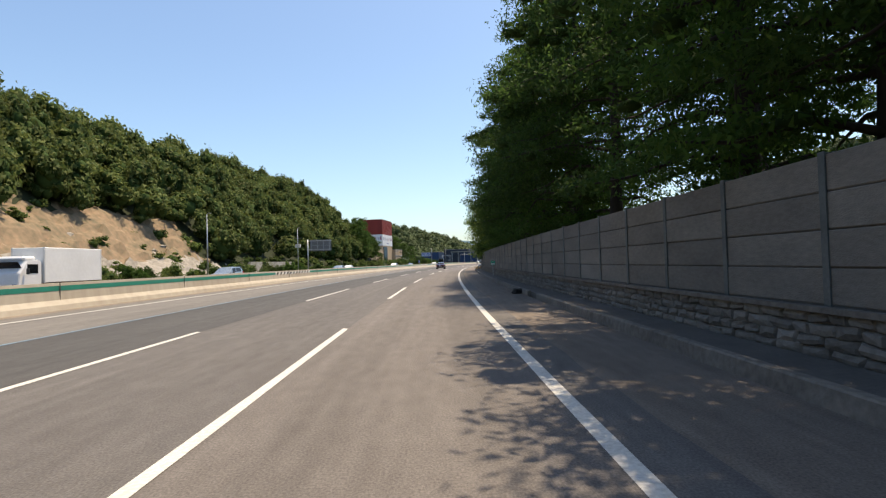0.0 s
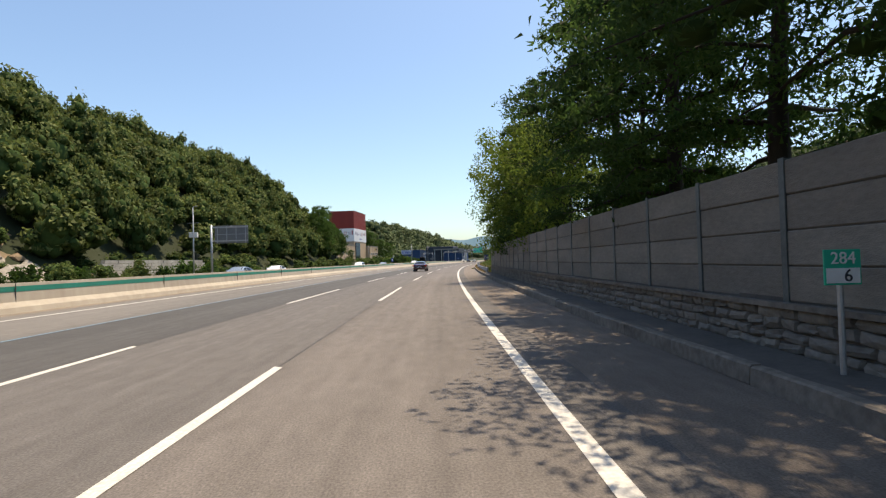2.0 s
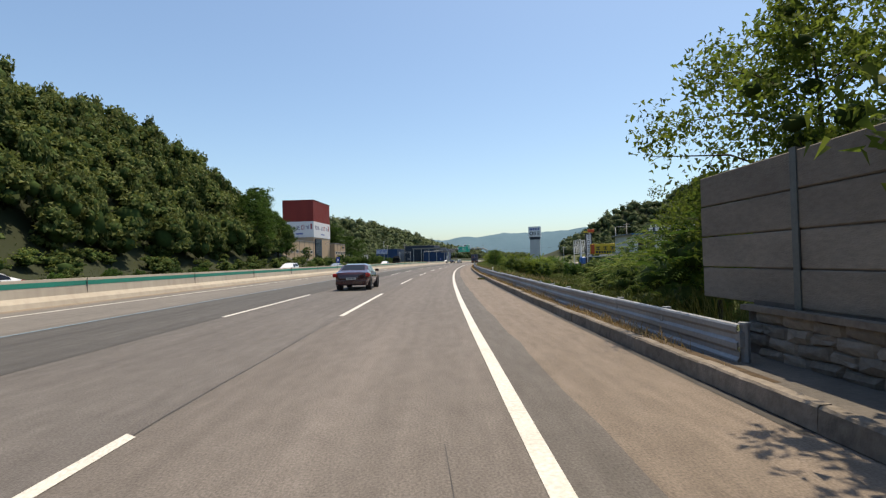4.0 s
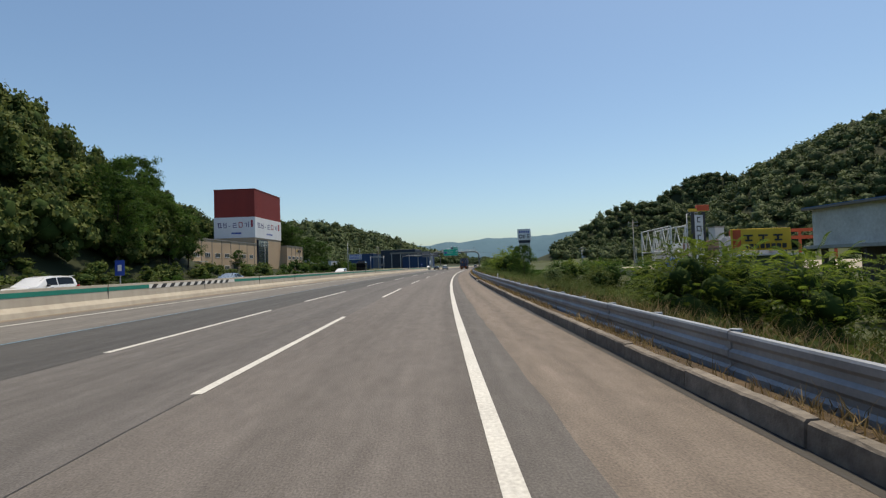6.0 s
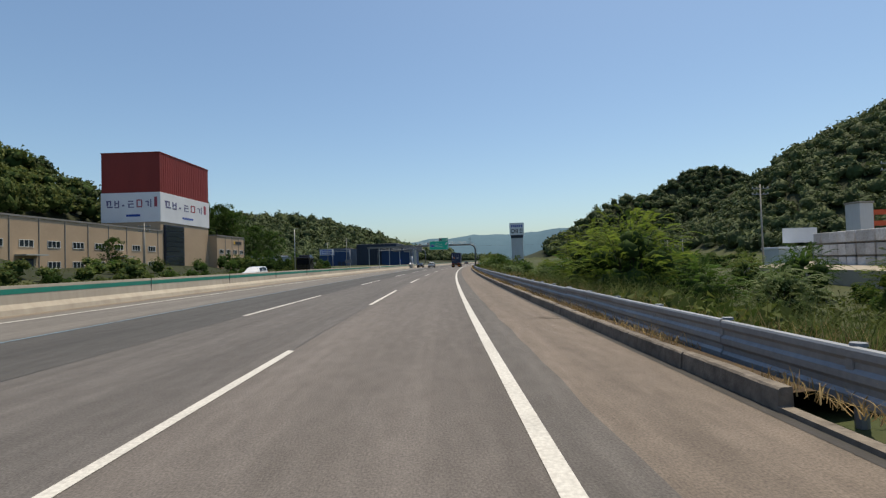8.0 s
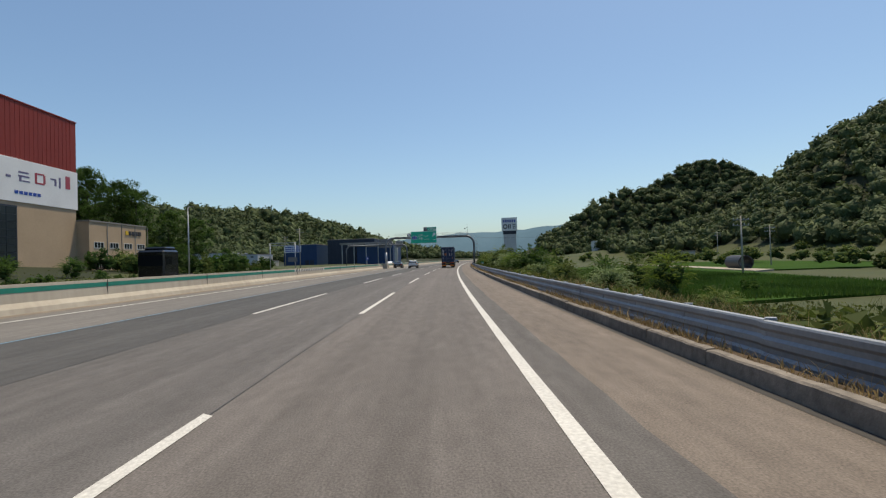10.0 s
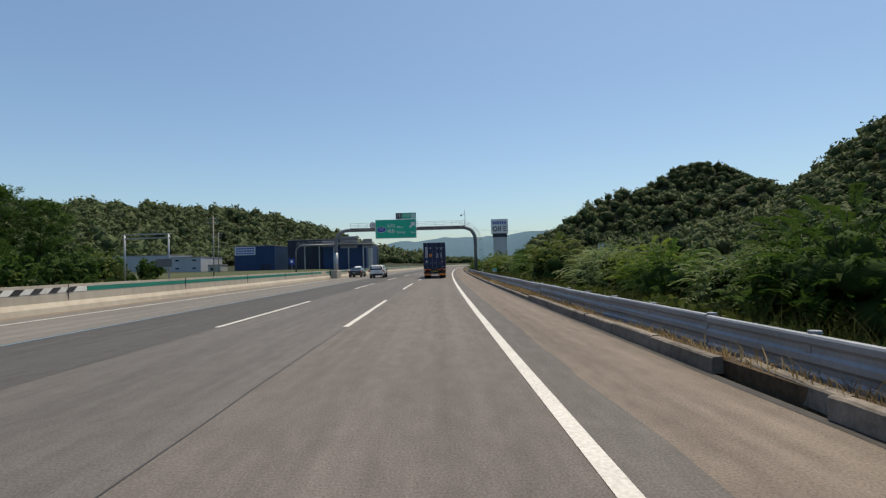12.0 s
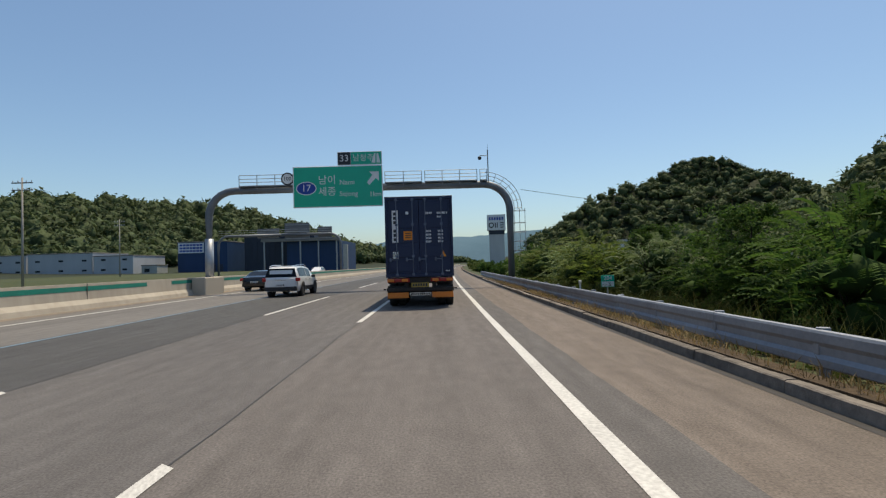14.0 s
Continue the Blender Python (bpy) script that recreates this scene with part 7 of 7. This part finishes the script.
for s, lat in ((193.9, 26.4), (195.6, 26.6), (206, 33)):
    tp = empty("covered_stack", at_road(s, lat, .12), "goods under a blue tarpaulin", "pallet stack")
    bm = bmesh.new()
    bm_box(bm, -.7, .7, -.7, .7, 0, 1.5, .15)
    for v in bm.verts:
        v.co += Vector((noise.noise(v.co * 2), noise.noise(v.co * 2 + Vector((3, 0, 0))), noise.noise(v.co * 2 + Vector((0, 9, 0))) * .6)) * .14
    part("tarpaulin", bm, W_tarp, tp)


def goods_pile(m, rows, load, label):
    """Sacks and cartons piled unevenly on a pallet."""
    g = empty("goods_pile", m, label, "pallet stack", "piles in the yard")
    child("pallet", me_pal, g)
    for k in range(rows):
        for dx in (-.27, .27):
            for dy in (-.27, .27):
                bm = bmesh.new()
                bm_box(bm, -.26, .26, -.26, .26, 0, .30, .07)
                for v in bm.verts:
                    v.co += Vector((noise.noise(v.co * 5), noise.noise(v.co * 5 + Vector((3, 0, 0))), 0)) * .05
                part("sack", bm, load, g, m=pose(dx + rng.uniform(-.04, .04), dy + rng.uniform(-.04, .04), .135 + .29 * k, 0, 0, rng.uniform(-12, 12)))
    return g


for k in range(26):
    goods_pile(at_road(185.5 + 1.45 * (k % 13) + rng.uniform(-.3, .3), 27.2 + 2.2 * (k // 13) + .07 * (k % 13) + rng.uniform(-.3, .3), .12, rng.uniform(-15, 15)),
               int(rng.integers(2, 5)), (W_wrap, W_wrap, P_wood, W_brick, P_box)[int(rng.integers(5))], "sacks and cartons piled on a pallet in the yard")


def truss(m, length, h):
    t = empty("lattice_frame", m, "white painted steel lattice frame standing in the yard", "steel frame")
    for y in (0, 1.6):
        for z in (h * .45, h):
            tube_part("chord", (0, y, z), (length, y, z), .08, W_frame, t, n=6)
        n = int(length / 1.3)
        for k in range(n):
            x0, x1 = length * k / n, length * (k + 1) / n
            tube_part("brace", (x0, y, h * .45 if k % 2 else h), (x1, y, h if k % 2 else h * .45), .06, W_frame, t, n=6)
    for x in (0, length):
        for y in (0, 1.6):
            tube_part("leg", (x, y, 0), (x, y, h), .1, W_frame, t, n=6)


truss(at_road(194.8, 27.6, .1, 86), 11.5, 5.1)
b = building("concrete_silo", Matrix.Translation((90.5, 249, 0)), (-1.2, 1.2, 0, 2.4, 8.6), W_shed, "grey upright concrete block", "silo")
rf = empty("red_frame", Matrix.Translation((97, 254, 0)) @ pose(0, 0, 0, 0, 0, -15), "orange-red steel frame in the yard", "steel frame")
for z in (5.4, 7.2):
    box_part("beam", (0, 24, -.3, .3, z, z + .8), W_orange, rf)
for x in (0, 8, 16, 24):
    box_part("column", (x - .25, x + .25, -.25, .25, -1, 8), W_orange, rf)
b = building("yard_hut", at_road(258, 47, 0), (0, 4, 0, 4, 2.0), W_shed, "low grey yard hut with a pale roof", "hut", W_banner)
bd = empty("white_board", at_road(262, 50, -.3), "blank pale notice board on posts", "sign")
box_part("board", (0, 5, -.08, .08, 3.2, 5.4), W_banner, bd)
for x in (.6, 4.4):
    box_part("post", (x - .08, x + .08, .02, .14, -1, 5.3), M_steel, bd)

# ---- fields ----
def patch_ground(name, pts, z, m, label):
    return tagged(new(name, mesh_of(name, [road(s, l, z) for s, l in pts] + [road(s, l, z - .6) for s, l in pts],
                                    [tuple(range(len(pts)))] + [(k, (k + 1) % len(pts), len(pts) + (k + 1) % len(pts), len(pts) + k) for k in range(len(pts))], m)), label, "field", kind="structure")


patch_ground("rice_field", [(256, 15), (262, 34), (300, 42), (352, 46), (352, 14.5), (300, 13.2)], -1.36, M_field, "bright green rice field below the road")
patch_ground("rice_field", [(304, 48), (306, 84), (380, 84), (380, 50)], -1.36, M_field, "bright green rice field below the hills")
patch_ground("farm_track", [(300, 42.5), (304, 47.5), (380, 49.5), (380, 46.5), (352, 46.3)], -1.30, M_dirt, "pale dirt farm track")
pp = empty("culvert_pipe", at_road(310.6, 47, -1.5, -8), "big black drainage pipe lying beside the field", "pipe")
bm = bmesh.new()
n = 20
for k in range(n):
    a0, a1 = 6.2832 * k / n, 6.2832 * (k + 1) / n
    for r0_, r1_, y0, y1 in ((1.15, 1.15, 0, 6), (1.0, 1.0, 0, 6), (1.0, 1.15, 0, 0), (1.0, 1.15, 6, 6)):
        q = [(r0_, a0, y0), (r0_, a1, y0), (r1_, a1, y1), (r1_, a0, y1)]
        bm.faces.new([bm.verts.new((r_ * math.cos(a_), y_, 1.15 + r_ * math.sin(a_))) for r_, a_, y_ in q])
bmesh.ops.remove_doubles(bm, verts=bm.verts, dist=.001)
part("pipe_shell", bm, P_ink, pp)

# ---- rock cut and white block wall on the left ----
RV, n_i, n_j = [], 72, 26
for i in range(n_i):
    for j in range(n_j):
        s, lat = 18 + 88 * i / (n_i - 1), -44.5 - 15.5 * j / (n_j - 1)
        e = min(i, n_i - 1 - i, j * 2 + 1, (n_j - 1 - j) * 1.6) / 7
        z = float(land(s, lat)) + (-.9 + 1.7 * min(1, e)) + 1.5 * noise.fractal((s * .16, lat * .2, 1.0), .9, 2.1, 5) + .9 * abs(noise.noise((s * .55, lat * .7, 2))) + .5 * noise.noise((s * 1.3, lat * 1.3, 2))
        x, y, _ = road(s, lat + .5 * noise.noise((s * .5, lat * .5, 7)))
        RV.append((x, y, z))
RF = [(i * n_j + j, i * n_j + j + 1, (i + 1) * n_j + j + 1, (i + 1) * n_j + j) for i in range(n_i - 1) for j in range(n_j - 1)]
rock_me = mesh_of("rock_face", RV, RF, M_rock, M_rockgrey)
rock_me.polygons.foreach_set("material_index", [int(j + 4 * noise.noise((i * .25, j * .2, 5)) < 9) for i in range(n_i - 1) for j in range(n_j - 1)])
tagged(new("rock_face", rock_me), "bare orange-brown cut rock face on the hillside", "rock face", kind="structure")
for k in range(130):
    s, lat = rng.uniform(30, 110), -rng.uniform(43, 55)
    v, f = blob(k, 1, .6)
    r_ = rng.uniform(.25, .8)
    x, y, _ = road(s, lat)
    ob = tagged(new("boulder", mesh_of("boulder", v * (r_, r_ * 1.3, r_ * .7), f, M_rockgrey if k % 3 else M_rock)), "broken grey-brown boulder at the foot of the rock face", "boulder", "boulders below the rock face")
    ob.location = (x, y, float(land(s, lat)) + .9 * r_ * .4)
bw_v, bw_f = [], []
for j in range(6):
    k = 0
    while 106 + 1.25 * k < 131 - max(0, j - 4) * 1.4:
        s = 106 + 1.25 * k + (.6 if j % 2 else 0)
        o = len(bw_v)
        dx = rng.uniform(-.04, .04)
        for ds in (0.02, 1.22):
            for l_, z in ((-44.0 + dx, .46 * j), (-44.0 + dx, .46 * j + .43), (-44.6, .46 * j + .43), (-44.6, .46 * j)):
                bw_v.append(road(s + ds, l_ - .08 * j, z))
        bw_f += [tuple(o + q for q in f) for f in ((0, 1, 2, 3), (4, 7, 6, 5), (0, 4, 5, 1), (1, 5, 6, 2), (2, 6, 7, 3), (3, 7, 4, 0))]
        k += 1
bwl = empty("block_wall", Matrix(), "low pale concrete block retaining wall below the hill", "wall", kind="structure")
tagged(child("blockwork", mesh_of("blockwork", bw_v, bw_f, W_block), bwl), kind="stuff")

# ---- grass ----
def blades(name, n, s0, s1, lats, hgt, m, label, lean=.35):
    r = np.random.default_rng(n)
    s = r.uniform(s0, s1, n)
    lat = lats(s, r)
    clump = np.array([noise.noise((a_ * .35, b_ * .6, 3)) for a_, b_ in zip(s, lat)])
    keep = clump > -.25 + r.uniform(-.2, .2, n)
    s, lat = s[keep], lat[keep]
    n = len(s)
    x, y, _ = road(s, lat)
    z = land(s, lat) - .03 + np.where(s > 93, np.interp(lat, [3.6, 3.85, 4.3, 4.7], [.24, .25, .12, 0], left=.06) * (lat > 0), 0)
    h = r.uniform(*hgt, n)
    a_ = r.uniform(0, 6.28, n)
    w = .004 + .006 * r.random(n)
    d = r.normal(size=(n, 2)) * lean
    p = np.stack([x, y, z], 1)
    u = np.stack([np.cos(a_) * w, np.sin(a_) * w, 0 * w], 1)
    mid = p + np.stack([d[:, 0] * h * .35, d[:, 1] * h * .35, h * .6], 1)
    top = p + np.stack([d[:, 0] * h, d[:, 1] * h, h * .95], 1)
    V = np.stack([p - u, p + u, mid + u * .7, mid - u * .7, top + u * .15, top - u * .15], 1).reshape(-1, 3)
    o = np.arange(n)[:, None] * 6
    F = np.concatenate([o + np.array([0, 1, 2, 3]), o + np.array([3, 2, 4, 5])])
    return tagged(new(name, fast_mesh(name, V, F, m)), label, "grass", kind="stuff")


blades("dry_weeds", 22000, 95, 350, lambda s, r: r.uniform(3.64, 5.4, len(s)), (.10, .34), M_straw, "dry straw-coloured weeds under the guard rail")
blades("kerb_weeds", 30000, 95, 345, lambda s, r: r.uniform(3.63, 4.05, len(s)), (.05, .20), M_straw, "low brown withered weeds between kerb and rail", .6)
blades("dry_grass", 30000, 112, 275, lambda s, r: 4.5 + np.abs(r.normal(size=len(s))) * 2.2, (.3, .85), M_straw, "dry tall grass on the verge")
blades("green_grass", 44000, 96, 350, lambda s, r: 4.8 + r.gamma(2.0, 3.4, len(s)) * np.where(s > 254, .45, 1), (.4, 1.1), M_weed, "tall green grass and weeds on the verge")
blades("reeds", 15000, 158, 216, lambda s, r: 4.9 + r.gamma(2.0, 1.9, len(s)), (.7, 1.35), M_reed, "tall bright green reeds leaning over behind the rail", .5)
blades("weed_clump", 420, 127.0, 128.3, lambda s, r: r.uniform(2.95, 3.44, len(s)), (.08, .20), M_weed, "withered weed clump growing at the kerb", .8)
blades("wall_weeds", 1500, 20, 95, lambda s, r: r.uniform(3.62, 4.3, len(s)), (.05, .2), M_straw, "sparse dry weeds behind the kerb")
blades("left_grass", 22000, -20, 345, lambda s, r: -35.2 - r.gamma(2.0, 2.2, len(s)), (.4, 1.0), M_weed, "rough grass beside the opposite carriageway")


def rice(name, n, s0, s1, l0, l1, zf, label):
    """Short upright blades in planted rows."""
    r = np.random.default_rng(n)
    s, lat = r.uniform(s0, s1, n), l0 + np.round(r.uniform(0, l1 - l0, n) / .3) * .3 + r.normal(size=n) * .04
    x, y, _ = road(s, lat)
    p = np.stack([x, y, np.full(n, zf)], 1)
    h = r.uniform(.25, .42, n)
    a_ = r.uniform(0, 6.28, n)
    u = np.stack([np.cos(a_), np.sin(a_), 0 * a_], 1) * .035
    top = p + np.stack([r.normal(size=n) * .08, r.normal(size=n) * .08, h], 1)
    return tagged(new(name, fast_mesh(name, np.stack([p - u, p + u, top], 1).reshape(-1, 3), np.arange(3 * n).reshape(n, 3), M_rice)), label, "rice", kind="stuff")


rice("rice_plants", 46000, 258, 330, 15, 36, -1.36, "rows of young green rice plants in the field")


def ground_cover(name, n, s0, s1, lats, m, label):
    r = np.random.default_rng(n)
    s = r.uniform(s0, s1, n)
    lat = lats(s, r)
    hh = np.array([.18 + .75 * max(0, noise.noise((a_ * .22, b_ * .3, 8)) + .25) for a_, b_ in zip(s, lat)])
    x, y, _ = road(s, lat)
    p = np.stack([x, y, land(s, lat) + hh * r.random(n) ** .6], 1)
    vs, fs = leaf_tris(p, .24, .16, r, 0.0, .1, .7)
    return tagged(new(name, fast_mesh(name, vs, fs, m)), label, "ground cover", kind="stuff")


ground_cover("verge_weeds", 105000, 104, 352, lambda s, r: 4.7 + r.gamma(1.4, 5.0, len(s)) * np.where(s > 254, .42, 1), M_cover, "low leafy green weeds and vines covering the verge")
ground_cover("slope_weeds", 16000, -10, 345, lambda s, r: -35.5 - r.gamma(2.0, 4.0, len(s)), M_cover, "leafy green weeds below the hill")
